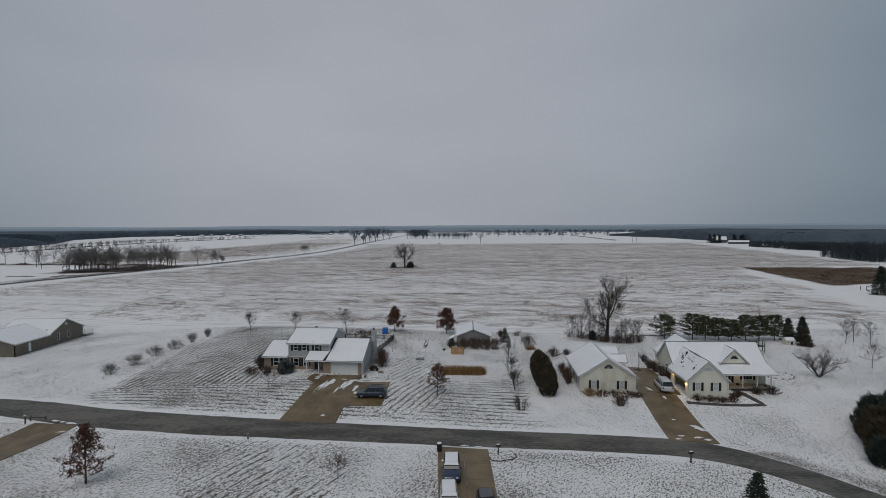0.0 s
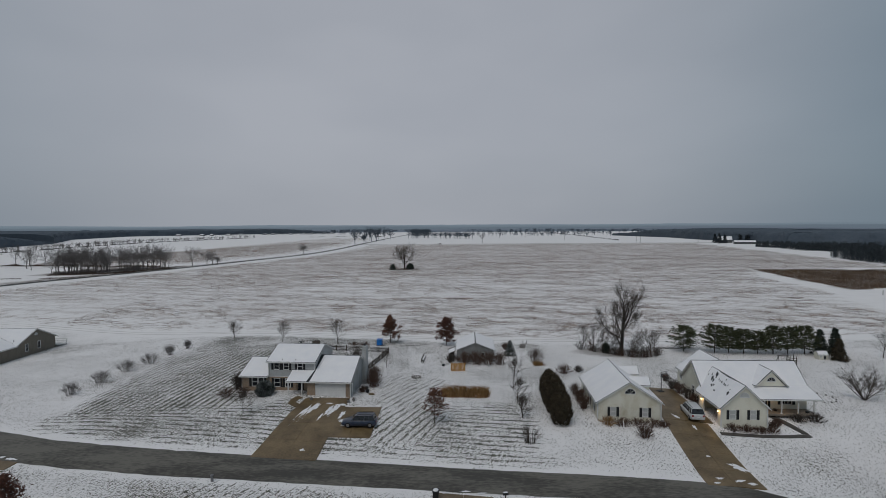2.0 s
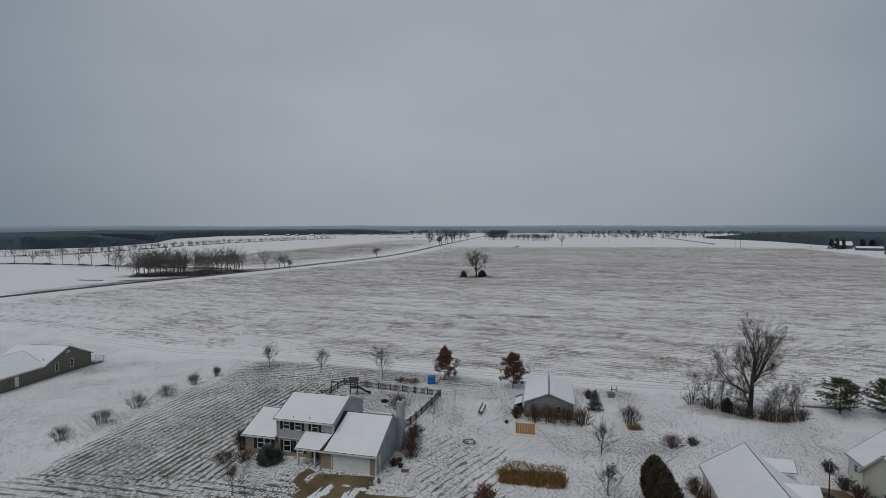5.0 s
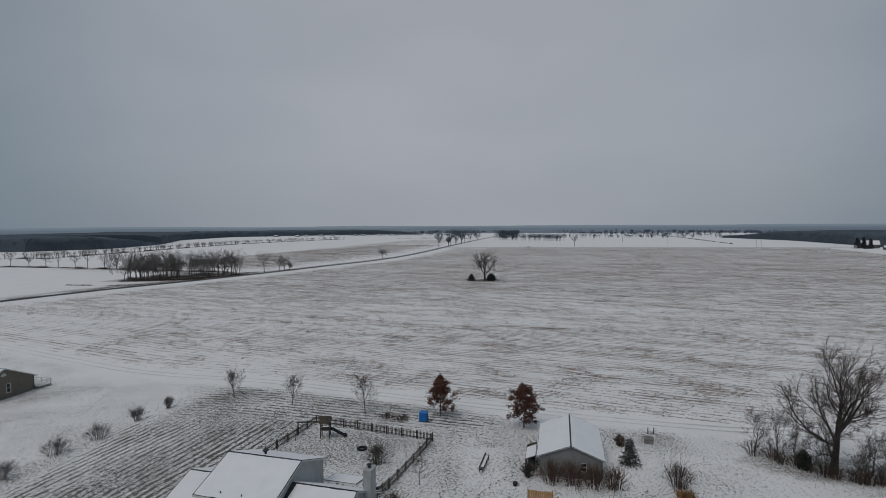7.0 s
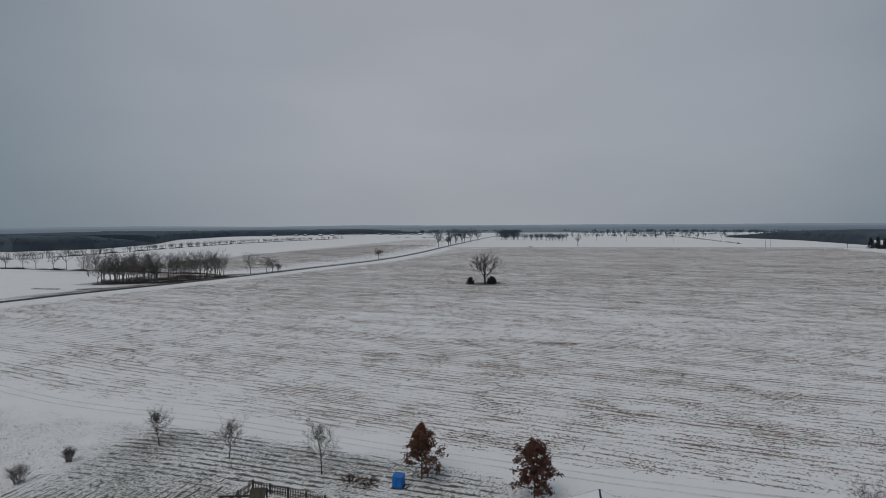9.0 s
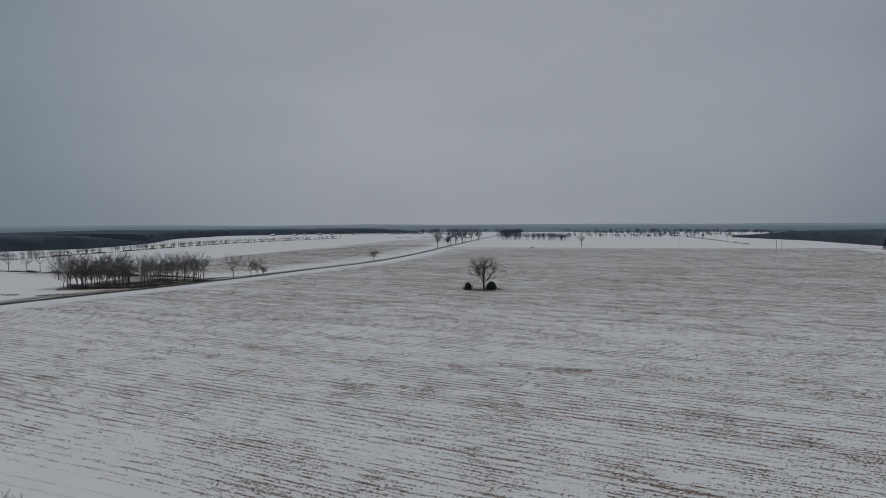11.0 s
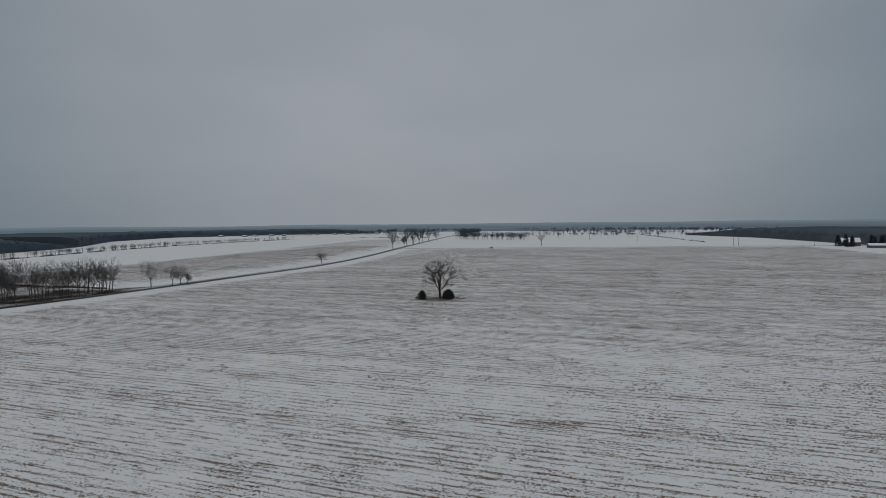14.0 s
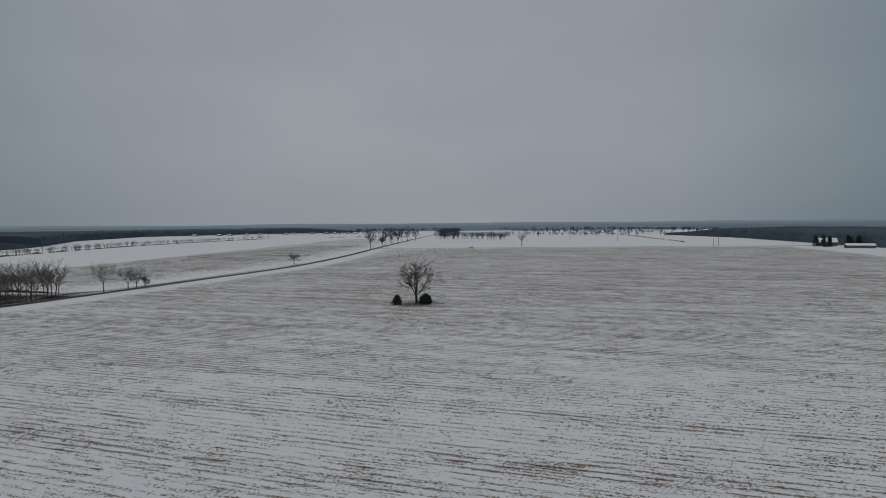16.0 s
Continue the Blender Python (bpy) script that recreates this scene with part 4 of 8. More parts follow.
def shrub(x, y, h, w, seed, label, twig=None, name="bare_shrub", group="", stems=50, fork=4, r=0.024, m=None, flat=0.92, cat="shrub"):
    """A many-stemmed bush without leaves."""
    rng = random.Random(seed)
    e = thing(name, on_ground(x, y, dz=-0.04) if m is None else m, label, cat, group)
    st, tw = Build(), Build()
    for k in range(stems):
        a, s = rng.uniform(0, 6.28), rng.uniform(0.05, 1.0) ** 0.7
        p0 = Vector((math.cos(a) * 0.26 * w * s, math.sin(a) * 0.26 * w * s, 0))
        hh = h * rng.uniform(0.75, 1.05) * math.sqrt(max(0.05, 1 - flat * s * s))
        p1 = Vector((math.cos(a) * 0.5 * w * s, math.sin(a) * 0.5 * w * s, hh))
        mid = p0.lerp(p1, 0.5) + Vector((-math.cos(a) * 0.05 * w * s, -math.sin(a) * 0.05 * w * s, 0.06 * h))
        st.tube([p0, mid, p1], [r, r * 0.75, r * 0.35], 4)
        for _ in range(fork):
            q = mid.lerp(p1, rng.uniform(-0.3, 0.9))
            v = (p1 - mid).normalized() + Vector((rng.uniform(-0.7, 0.7), rng.uniform(-0.7, 0.7), rng.uniform(-0.2, 0.5)))
            tw.tube([q, q + v * h * rng.uniform(0.15, 0.32)], [r * 0.5, r * 0.25], 3)
            for _ in range(2):
                q2 = q + v * h * rng.uniform(0.05, 0.22)
                v2 = v + Vector((rng.uniform(-0.8, 0.8), rng.uniform(-0.8, 0.8), rng.uniform(-0.3, 0.5)))
                tw.tube([q2, q2 + v2 * h * rng.uniform(0.08, 0.18)], [r * 0.4, r * 0.2], 3)
    part("stem_clump", st, twig or M_TWIG, e)
    part("crown", tw, twig or M_TWIG, e, "fine bare twigs")
    return e

# ---- houses ----
def wall(parent, material, a, b, z0, z1, holes=(), thick=0.16, gable=None, name="wall", label=""):
    """An upright wall from a to b (its outer face, seen with a on the viewer's left), with openings (u0, u1, z0, z1)
    and, if given, a gable (u, z) on top."""
    a, b = Vector((*a, 0)), Vector((*b, 0))
    d = (b - a).normalized()
    inn = Vector((-d.y, d.x, 0)) * thick
    length = (b - a).length
    us = sorted({0.0, length, *[h[0] for h in holes], *[h[1] for h in holes]})
    zs = sorted({z0, z1, *[h[2] for h in holes], *[h[3] for h in holes]})
    w = Build()
    nu, nz = len(us), len(zs)
    grid = [a + d * u + Vector((0, 0, q)) for q in zs for u in us]

    def solid_cell(i, j):
        if not (0 <= i < nu - 1 and 0 <= j < nz - 1):
            return False
        um, qm = (us[i] + us[i + 1]) / 2, (zs[j] + zs[j + 1]) / 2
        return not any(h[0] < um < h[1] and h[2] < qm < h[3] for h in holes)

    back = len(grid) + (1 if gable else 0)
    if gable:
        grid.append(a + d * gable[0] + Vector((0, 0, gable[1])))
    faces = []
    for j in range(nz - 1):
        for i in range(nu - 1):
            if not solid_cell(i, j):
                continue
            c = (j * nu + i, j * nu + i + 1, (j + 1) * nu + i + 1, (j + 1) * nu + i)
            faces += [c, tuple(back + k for k in c[::-1])]
            for p, q, ni, nj in ((c[0], c[1], i, j - 1), (c[1], c[2], i + 1, j), (c[2], c[3], i, j + 1), (c[3], c[0], i - 1, j)):
                if not solid_cell(ni, nj) and not (gable and nj == nz - 1):
                    faces.append((q, p, back + p, back + q))
    if gable:
        row = list(range((nz - 1) * nu, nz * nu))
        tip = back - 1
        faces += [tuple(row) + (tip,), tuple(back + k for k in (row + [tip])[::-1])]
        faces += [(tip, row[-1], back + row[-1], back + tip), (row[0], tip, back + tip, back + row[0])]
    w.add(grid + [p + inn for p in grid], faces)
    return part(name, w, material, parent, label)


def window(parent, a, b, u0, u1, z0, z1, shutters=0.38, blind=False, cols=1, rows=2):
    """A framed window in the wall from a to b, with its panes and shutters."""
    a, b = Vector((*a, 0)), Vector((*b, 0))
    d = (b - a).normalized()
    o = Vector((d.y, -d.x, 0))

    def slab(build, ua, ub, za, zb, back, front):
        p, q = a + d * ua - o * back, a + d * ub - o * back
        build.prism([(p.x, p.y, za), (q.x, q.y, za), (q.x, q.y, zb), (p.x, p.y, zb)], o * (front + back))

    fr = Build()
    t = 0.05
    slab(fr, u0 - 0.02, u1 + 0.02, z0 - 0.03, z0 + t, 0.10, 0.04)
    slab(fr, u0 - 0.02, u1 + 0.02, z1 - t, z1 + 0.03, 0.10, 0.04)
    slab(fr, u0 - 0.02, u0 + t, z0 + t, z1 - t, 0.10, 0.03)
    slab(fr, u1 - t, u1 + 0.02, z0 + t, z1 - t, 0.10, 0.03)
    win = part("window", fr, M_WHITE, parent)
    bars = Build()
    for i in range(1, cols):
        u = u0 + (u1 - u0) * i / cols
        slab(bars, u - 0.018, u + 0.018, z0 + t, z1 - t, 0.09, -0.03)
    for i in range(1, rows):
        z = z0 + (z1 - z0) * i / rows
        slab(bars, u0 + t, u1 - t, z - 0.03, z + 0.03, 0.095, -0.025)
    if bars.v:
        part("muntins", bars, M_WHITE, win)
    pane = Build()
    slab(pane, u0 + 0.03, u1 - 0.03, z0 + 0.03, z1 - 0.03, 0.13, -0.10)
    part("pane", pane, M_BLIND if blind else M_GLASS_DARK, win, "pane with a drawn white blind" if blind else "dark reflecting glass")
    if shutters:
        for ua in (u0 - 0.04 - shutters, u1 + 0.04):
            sh = Build()
            slab(sh, ua, ua + shutters, z0 - 0.03, z1 + 0.03, -0.003, 0.035)
            for k in range(7):
                z = z0 + 0.06 + (z1 - z0 - 0.12) * k / 6
                slab(sh, ua + 0.05, ua + shutters - 0.05, z - 0.04, z + 0.02, -0.03, 0.05)
            part("shutter", sh, M_BLACK, parent, "black louvred shutter")
    return win


def half_round(parent, a, b, u, z, r, blind=False):
    """A half-round gable window."""
    a, b = Vector((*a, 0)), Vector((*b, 0))
    d = (b - a).normalized()
    o = Vector((d.y, -d.x, 0))

    def arc(rad, n=14):
        return [a + d * (u + rad * math.cos(math.pi * k / n)) + Vector((0, 0, z + rad * math.sin(math.pi * k / n))) for k in range(n + 1)]

    fr = Build()
    ou, ins = arc(r), arc(r - 0.08)
    for k in range(14):
        fr.prism([ou[k], ou[k + 1], ins[k + 1], ins[k]], o * 0.05)
    p, q = a + d * (u - r), a + d * (u + r)
    fr.prism([(p.x, p.y, z - 0.07), (q.x, q.y, z - 0.07), (q.x, q.y, z + 0.01), (p.x, p.y, z + 0.01)], o * 0.05)
    win = part("half_round_window", fr, M_WHITE, parent)
    pane = Build()
    pane.prism([v + o * 0.004 for v in ins], o * 0.012)
    part("pane", pane, M_BLIND if blind else M_GLASS_DARK, win)
    if not blind:
        ba = Build()
        for k in (3.5, 7, 10.5):
            e = a + d * (u + (r - 0.05) * math.cos(math.pi * k / 14)) + Vector((0, 0, z + (r - 0.05) * math.sin(math.pi * k / 14)))
            c = a + d * u + Vector((0, 0, z))
            ba.tube([c + o * 0.03, e + o * 0.03], [0.02, 0.02], 4)
        part("muntins", ba, M_WHITE, win)


def roof_plane(parent, q, thick=0.16, snow=True, inset=(0.06, 0.10, 0.06, 0.06), holes=None, fascia=M_WHITE, cells=None, depth=0.07):
    """One slope: q = eave start, eave end, ridge end, ridge start (top surface, seen from outside). Shingled slab with a layer of snow."""
    q = [Vector(p) for p in q]
    nrm = (q[1] - q[0]).cross(q[3] - q[0]).normalized()
    if nrm.z < 0:
        nrm = -nrm
    b = Build()
    b.prism([p - nrm * 0.035 for p in q], nrm * 0.035)
    rf = part("roof", b, M_SHINGLE, parent)
    dk = Build()
    dk.prism([p - nrm * thick for p in q], nrm * (thick - 0.038))
    part("rake_board", dk, fascia, rf)
    fa = Build()
    low = q[0] - q[3]
    low.z = 0
    low = low.normalized() * 0.025 if low.length > 0 else Vector()
    fa.prism([q[0] + low - Vector((0, 0, 0.2)), q[1] + low - Vector((0, 0, 0.2)), q[1] + low - Vector((0, 0, 0.015)), q[0] + low - Vector((0, 0, 0.015))], -low * 0.9)
    part("fascia", fa, fascia, rf)
    if snow:
        lu, lv = (q[1] - q[0]).length, (q[3] - q[0]).length
        nu, nv = cells or (max(4, int(lu / 0.3)), max(4, int(lv / 0.3)))
        e0, e1, i0, i1 = inset

        def at(u, v):
            return (q[0] * (1 - u) + q[1] * u) * (1 - v) + (q[3] * (1 - u) + q[2] * u) * v

        s = Build()
        verts, keep = [], {}
        faces = []
        for j in range(nv + 1):
            for i in range(nu + 1):
                u = i0 / lu + (1 - (i0 + i1) / lu) * i / nu
                v = e0 / lv + (1 - (e0 + e1) / lv) * j / nv
                rim = i in (0, nu) or j in (0, nv)
                p = at(u, v)
                k = noise.noise(p * 0.9)
                p = p + (at(u, min(1, v + 0.01)) - p).normalized() * (0.05 * noise.noise(p * 2.3) if rim else 0.0)
                verts.append(p + nrm * (0.006 if rim else depth * (0.75 + 0.5 * k)))
        for j in range(nv):
            for i in range(nu):
                if holes and holes((i + 0.5) / nu, (j + 0.5) / nv):
                    continue
                a = j * (nu + 1) + i
                faces.append((a, a + 1, a + nu + 2, a + nu + 1))
        s.add(verts, faces)
        s.smooth = True
        part("roof_snow", s, M_SNOW, rf, "smooth layer of fresh snow")
    return rf


def corner_board(parent, x, y, z0, z1, material=M_WHITE, w=0.07):
    b = Build()
    b.box(x - w, x + w, y - w, y + w, z0, z1)
    return part("corner_board", b, material, parent)


def lantern(parent, x, y, z):
    b = Build()
    b.cyl((x, y, z - 0.1), (x, y, z + 0.08), 0.06, 8, 0.07)
    cap = Build()
    cap.cyl((x, y, z + 0.08), (x, y, z + 0.16), 0.1, 8, 0.03)
    cap.box(x - 0.03, x + 0.03, y - 0.03, y + 0.03, z - 0.17, z - 0.1)
    la = part("wall_lantern", cap, M_BLACK, parent)
    part("lit_glass", b, M_WARMLAMP, la, "lit warm yellow lantern glass")
    bulb = bpy.data.lights.new("lantern_bulb", "POINT")
    bulb.energy, bulb.color, bulb.shadow_soft_size = 14.0, (1.0, 0.62, 0.28), 0.12
    spot = new("lantern_bulb", bulb)
    spot.location = parent.matrix_world @ Vector((x, y, z)) + Vector((-0.2 if x < 0.5 else 0.0, -0.2 if x > 0.5 else 0.0, 0.0))


def house_grey():
    """Two-storey house with a low wing and a double garage."""
    h = thing("house", pose(-13.9, 98.6, 0.45, 0, 0, -6.5), "grey and tan-brick two-storey house with snow-covered roofs", "house", "houses along the street")
    # garage wing
    ga, gb = (-6.95, 0.0), (0.0, 0.0)
    wall(h, M_BRICK, ga, gb, 0, 2.7, [(1.45, 6.1, 0.0, 2.15)], name="brick_wall")
    wall(h, M_SIDING_GREY, gb, (0.0, 10.4), 0, 2.65, [(0.9, 1.75, 0.05, 2.1)], gable=(5.2, 5.35))
    wall(h, M_SIDING_GREY, (0.0, 10.4), (-6.95, 10.4), 0, 2.65)
    door = Build()
    door.box(-5.5, -0.85, 0.1, 0.14, 0.02, 2.14)
    gd = part("garage_door", door, M_DOORWHITE, h, "white panelled double garage door")
    for j in range(4):
        for i in range(8):
            pn = Build()
            pn.box(-5.45 + i * 0.575, -5.45 + i * 0.575 + 0.5, 0.082, 0.1, 0.1 + j * 0.515, 0.1 + j * 0.515 + 0.4)
            part("door_panel", pn, M_DOORWHITE, gd)
    tr = Build()
    tr.box(-5.6, -5.5, -0.02, 0.1, 0, 2.2).box(-0.85, -0.75, -0.02, 0.1, 0, 2.2).box(-5.6, -0.75, -0.02, 0.1, 2.15, 2.27)
    part("door_trim", tr, M_WHITE, gd)
    sd = Build()
    sd.box(-0.1, -0.06, 0.92, 1.73, 0.06, 2.08)
    part("side_door", sd, M_DOORWHITE, h, "white side door")
    corner_board(h, -0.005, 0.005, 0, 2.6)
    # main block
    ma, mb = (-13.9, 1.9), (-6.3, 1.9)
    lows = [(0.85, 1.85, 0.95, 2.35), (1.95 + 0.75, 2.75 + 0.85, 0.95, 2.35), (4.75, 5.75, 0.02, 2.1)]
    wall(h, M_BRICK, ma, mb, 0, 2.65, lows, name="brick_wall")
    ups = [(0.85, 1.75, 3.75, 4.85), (2.45, 3.35, 3.75, 4.85), (4.75, 5.65, 3.75, 4.85)]
    wall(h, M_SIDING_GREY, ma, mb, 2.65, 5.2, ups)
    for u0, u1, z0, z1 in ups:
        window(h, ma, mb, u0, u1, z0, z1, 0.36)
    for u0, u1, z0, z1 in lows[:2]:
        window(h, ma, mb, u0, u1, z0, z1, 0.36)
    dr = Build()
    dr.box(-9.12, -8.18, 2.0, 2.05, 0.02, 2.1)
    fd = part("front_door", dr, M_BLACK, h, "black front door under the porch")
    kn = Build()
    kn.blob((-8.3, 1.97, 1.05), 0.035, 0.035, 0.035, 6, 4, 0)
    part("door_knob", kn, M_METAL, fd)
    wall(h, M_SIDING_GREY, mb, (-6.3, 11.1), 2.0, 5.1, gable=(4.6, 6.85))
    wall(h, M_SIDING_GREY, (-6.3, 11.1), (-13.9, 11.1), 0, 5.1)
    wall(h, M_SIDING_GREY, (-13.9, 11.1), ma, 0, 5.1, gable=(4.6, 6.85))
    corner_board(h, -13.9, 1.9, 2.7, 5.1)
    corner_board(h, -6.3, 1.9, 3.4, 5.1)
    band = Build()
    band.box(-13.9, -10.1, 1.86, 1.9, 2.6, 2.72)
    part("trim_band", band, M_WHITE, h)
    # low wing
    la, lb = (-18.5, 1.9), (-13.9, 1.9)
    wall(h, M_BRICK, la, lb, 0, 2.7, [(1.75, 2.7, 0.95, 2.4), (2.8, 3.7, 0.95, 2.4)], name="brick_wall")
    window(h, la, lb, 1.75, 2.7, 0.95, 2.4, 0.0)
    window(h, la, lb, 2.8, 3.7, 0.95, 2.4, 0.0)
    for u in (1.3, 3.74):
        sh = Build()
        sh.box(-18.5 + u, -18.5 + u + 0.4, 1.86, 1.897, 0.9, 2.45)
        part("shutter", sh, M_BLACK, h, "black louvred shutter")
    wall(h, M_SIDING_GREY, (-18.5, 11.1), la, 0, 2.7, gable=(4.6, 4.5))
    wall(h, M_SIDING_GREY, lb, (-13.9, 11.1), 2.0, 2.7)
    wall(h, M_SIDING_GREY, (-13.9, 11.1), (-18.5, 11.1), 0, 2.7)
    # roofs
    roof_plane(h, [(-6.9, -0.5, 2.62), (0.32, -0.5, 2.62), (0.32, 5.2, 5.5), (-6.25, 5.2, 5.5)], inset=(0.05, 0.14, 0.55, 0.08))
    roof_plane(h, [(0.32, 10.9, 2.62), (-6.9, 10.9, 2.62), (-6.9, 5.2, 5.5), (0.32, 5.2, 5.5)], inset=(0.05, 0.14, 0.08, 0.05))
    roof_plane(h, [(-10.15, -0.5, 2.62), (-6.9, -0.5, 2.62), (-6.25, 1.9, 3.83), (-10.0, 1.9, 3.83)], inset=(0.05, 0.1, 0.06, 0.0))
    roof_plane(h, [(-14.2, 1.45, 5.1), (-6.0, 1.45, 5.1), (-6.0, 6.5, 7.0), (-14.2, 6.5, 7.0)], inset=(0.06, 0.12, 0.08, 0.08))
    roof_plane(h, [(-6.0, 11.55, 5.1), (-14.2, 11.55, 5.1), (-14.2, 6.5, 7.0), (-6.0, 6.5, 7.0)], inset=(0.06, 0.2, 0.08, 0.08))
    roof_plane(h, [(-18.8, 1.45, 2.68), (-13.95, 1.45, 2.68), (-13.95, 6.5, 4.65), (-18.8, 6.5, 4.65)], inset=(0.06, 0.12, 0.08, 0.05))
    roof_plane(h, [(-13.95, 11.55, 2.68), (-18.8, 11.55, 2.68), (-18.8, 6.5, 4.65), (-13.95, 6.5, 4.65)], inset=(0.06, 0.12, 0.05, 0.08))
    roof_plane(h, [(-2.6, 13.6, 2.5), (-6.2, 13.6, 2.5), (-6.2, 11.1, 2.9), (-2.6, 11.1, 2.9)], inset=(0.05, 0.05, 0.06, 0.06))
    for x in (-2.8, -6.0):
        po = Build()
        po.box(x - 0.07, x + 0.07, 13.3, 13.44, 0, 2.35)
        part("porch_post", po, M_WOOD_DARK, h, "dark wooden back-porch post")
    for x in (-9.85, -7.65):
        po = Build()
        po.box(x - 0.08, x + 0.08, -0.3, -0.14, 0, 2.5)
        po.box(x - 0.11, x + 0.11, -0.33, -0.11, 0, 0.2)
        part("porch_post", po, M_WHITE, h, "white square porch post")
    fl = Build()
    fl.box(-10.1, -7.0, -0.45, 1.9, 0.0, 0.2)
    part("porch_floor", fl, M_WALK, h, "damp concrete porch slab")
    ch = Build()
    ch.box(0.0, 0.75, 6.9, 8.6, 0, 2.4).box(0.0, 0.75, 7.1, 8.3, 2.4, 6.35).box(-0.03, 0.8, 7.05, 8.35, 6.35, 6.5)
    cm = part("chimney", ch, M_SIDING_GREY, h, "grey sided chimney with a metal cap")
    cp = Build()
    cp.cyl((0.35, 7.7, 6.5), (0.35, 7.7, 6.8), 0.16).cyl((0.35, 7.7, 6.8), (0.35, 7.7, 6.9), 0.24, 12, 0.18)
    part("chimney_cap", cp, M_TRIMDARK, cm)
    vent = Build()
    vent.cyl((-10.6, 7.4, 6.5), (-10.6, 7.4, 7.05), 0.12).cyl((-10.6, 7.4, 7.05), (-10.6, 7.4, 7.12), 0.3)
    part("roof_vent", vent, M_BLACK, h)
    for x in (-11.6, -9.4):
        pv = Build()
        pv.cyl((x, 1.95, 5.25), (x, 1.95, 5.5), 0.05)
        part("vent_pipe", pv, M_BLACK, h)
    return h


def house_cottage():
    """Long gabled garage house with two dormers on one side."""
    h = thing("house", pose(21.65, 89.7, -0.05, 0, 0, -5.2), "cream gabled garage building with two dormers and snowy roof", "house", "houses along the street")
    W, D, E, P = 8.5, 12.2, 2.75, 5.45
    a, b = (0, 0), (W, 0)
    w1, w2 = (1.72, 2.48, 0.72, 2.0), (6.02, 6.78, 0.68, 1.96)
    wall(h, M_SIDING_STAIN, a, b, 0, E, [w1, w2], gable=(W / 2, P), label="cream siding with brown weather stains")
    for q in (w1, w2):
        window(h, a, b, *q, 0.36, blind=True)
    half_round(h, a, b, W / 2 + 0.1, 3.9, 0.76)
    wall(h, M_SIDING_CREAM, b, (W, D), 0, E)
    wall(h, M_SIDING_CREAM, (W, D), (0, D), 0, E, gable=(W / 2, P))
    side = [(2.2, 3.0, 0.7, 2.1), (6.3, 7.1, 0.7, 2.1), (9.4, 10.2, 0.7, 2.1)]
    wall(h, M_SIDING_CREAM, (0, D), a, 0, E, side)
    for q in side:
        window(h, (0, D), a, *q, 0.34)
    for x, y in ((0, 0), (W, 0)):
        corner_board(h, x, y, 0, E - 0.1)
    o = 0.38
    k = (P - E) / (W / 2)
    roof_plane(h, [(-o, D + 0.3, E - o * k + 0.12), (-o, -0.32, E - o * k + 0.12), (W / 2, -0.32, P + 0.12), (W / 2, D + 0.3, P + 0.12)], inset=(0.06, 0.06, 0.1, 0.06))
    roof_plane(h, [(W + o, -0.32, E - o * k + 0.12), (W + o, D + 0.3, E - o * k + 0.12), (W / 2, D + 0.3, P + 0.12), (W / 2, -0.32, P + 0.12)], inset=(0.06, 0.06, 0.06, 0.1))
    for yc in (4.2, 9.9):
        x1, xr, ze, zr = 8.15, 5.6, 4.25, 5.05
        dm = Build()
        dm.prism([(x1 - 0.25, yc - 0.75, 2.8), (x1 - 0.25, yc + 0.75, 2.8), (x1 - 0.25, yc + 0.75, ze), (x1 - 0.25, yc, zr - 0.05), (x1 - 0.25, yc - 0.75, ze)], (-2.4, 0, 0))
        d = part("dormer", dm, M_SIDING_CREAM, h, "small gabled dormer with cream siding")
        roof_plane(d, [(xr, yc - 1.0, ze - 0.14), (x1, yc - 1.0, ze - 0.14), (x1, yc, zr + 0.08), (xr - 0.6, yc, zr + 0.08)], 0.1, inset=(0.04, 0.0, 0.0, 0.05))
        roof_plane(d, [(x1, yc + 1.0, ze - 0.14), (xr, yc + 1.0, ze - 0.14), (xr - 0.6, yc, zr + 0.08), (x1, yc, zr + 0.08)], 0.1, inset=(0.04, 0.0, 0.05, 0.0))
    return h


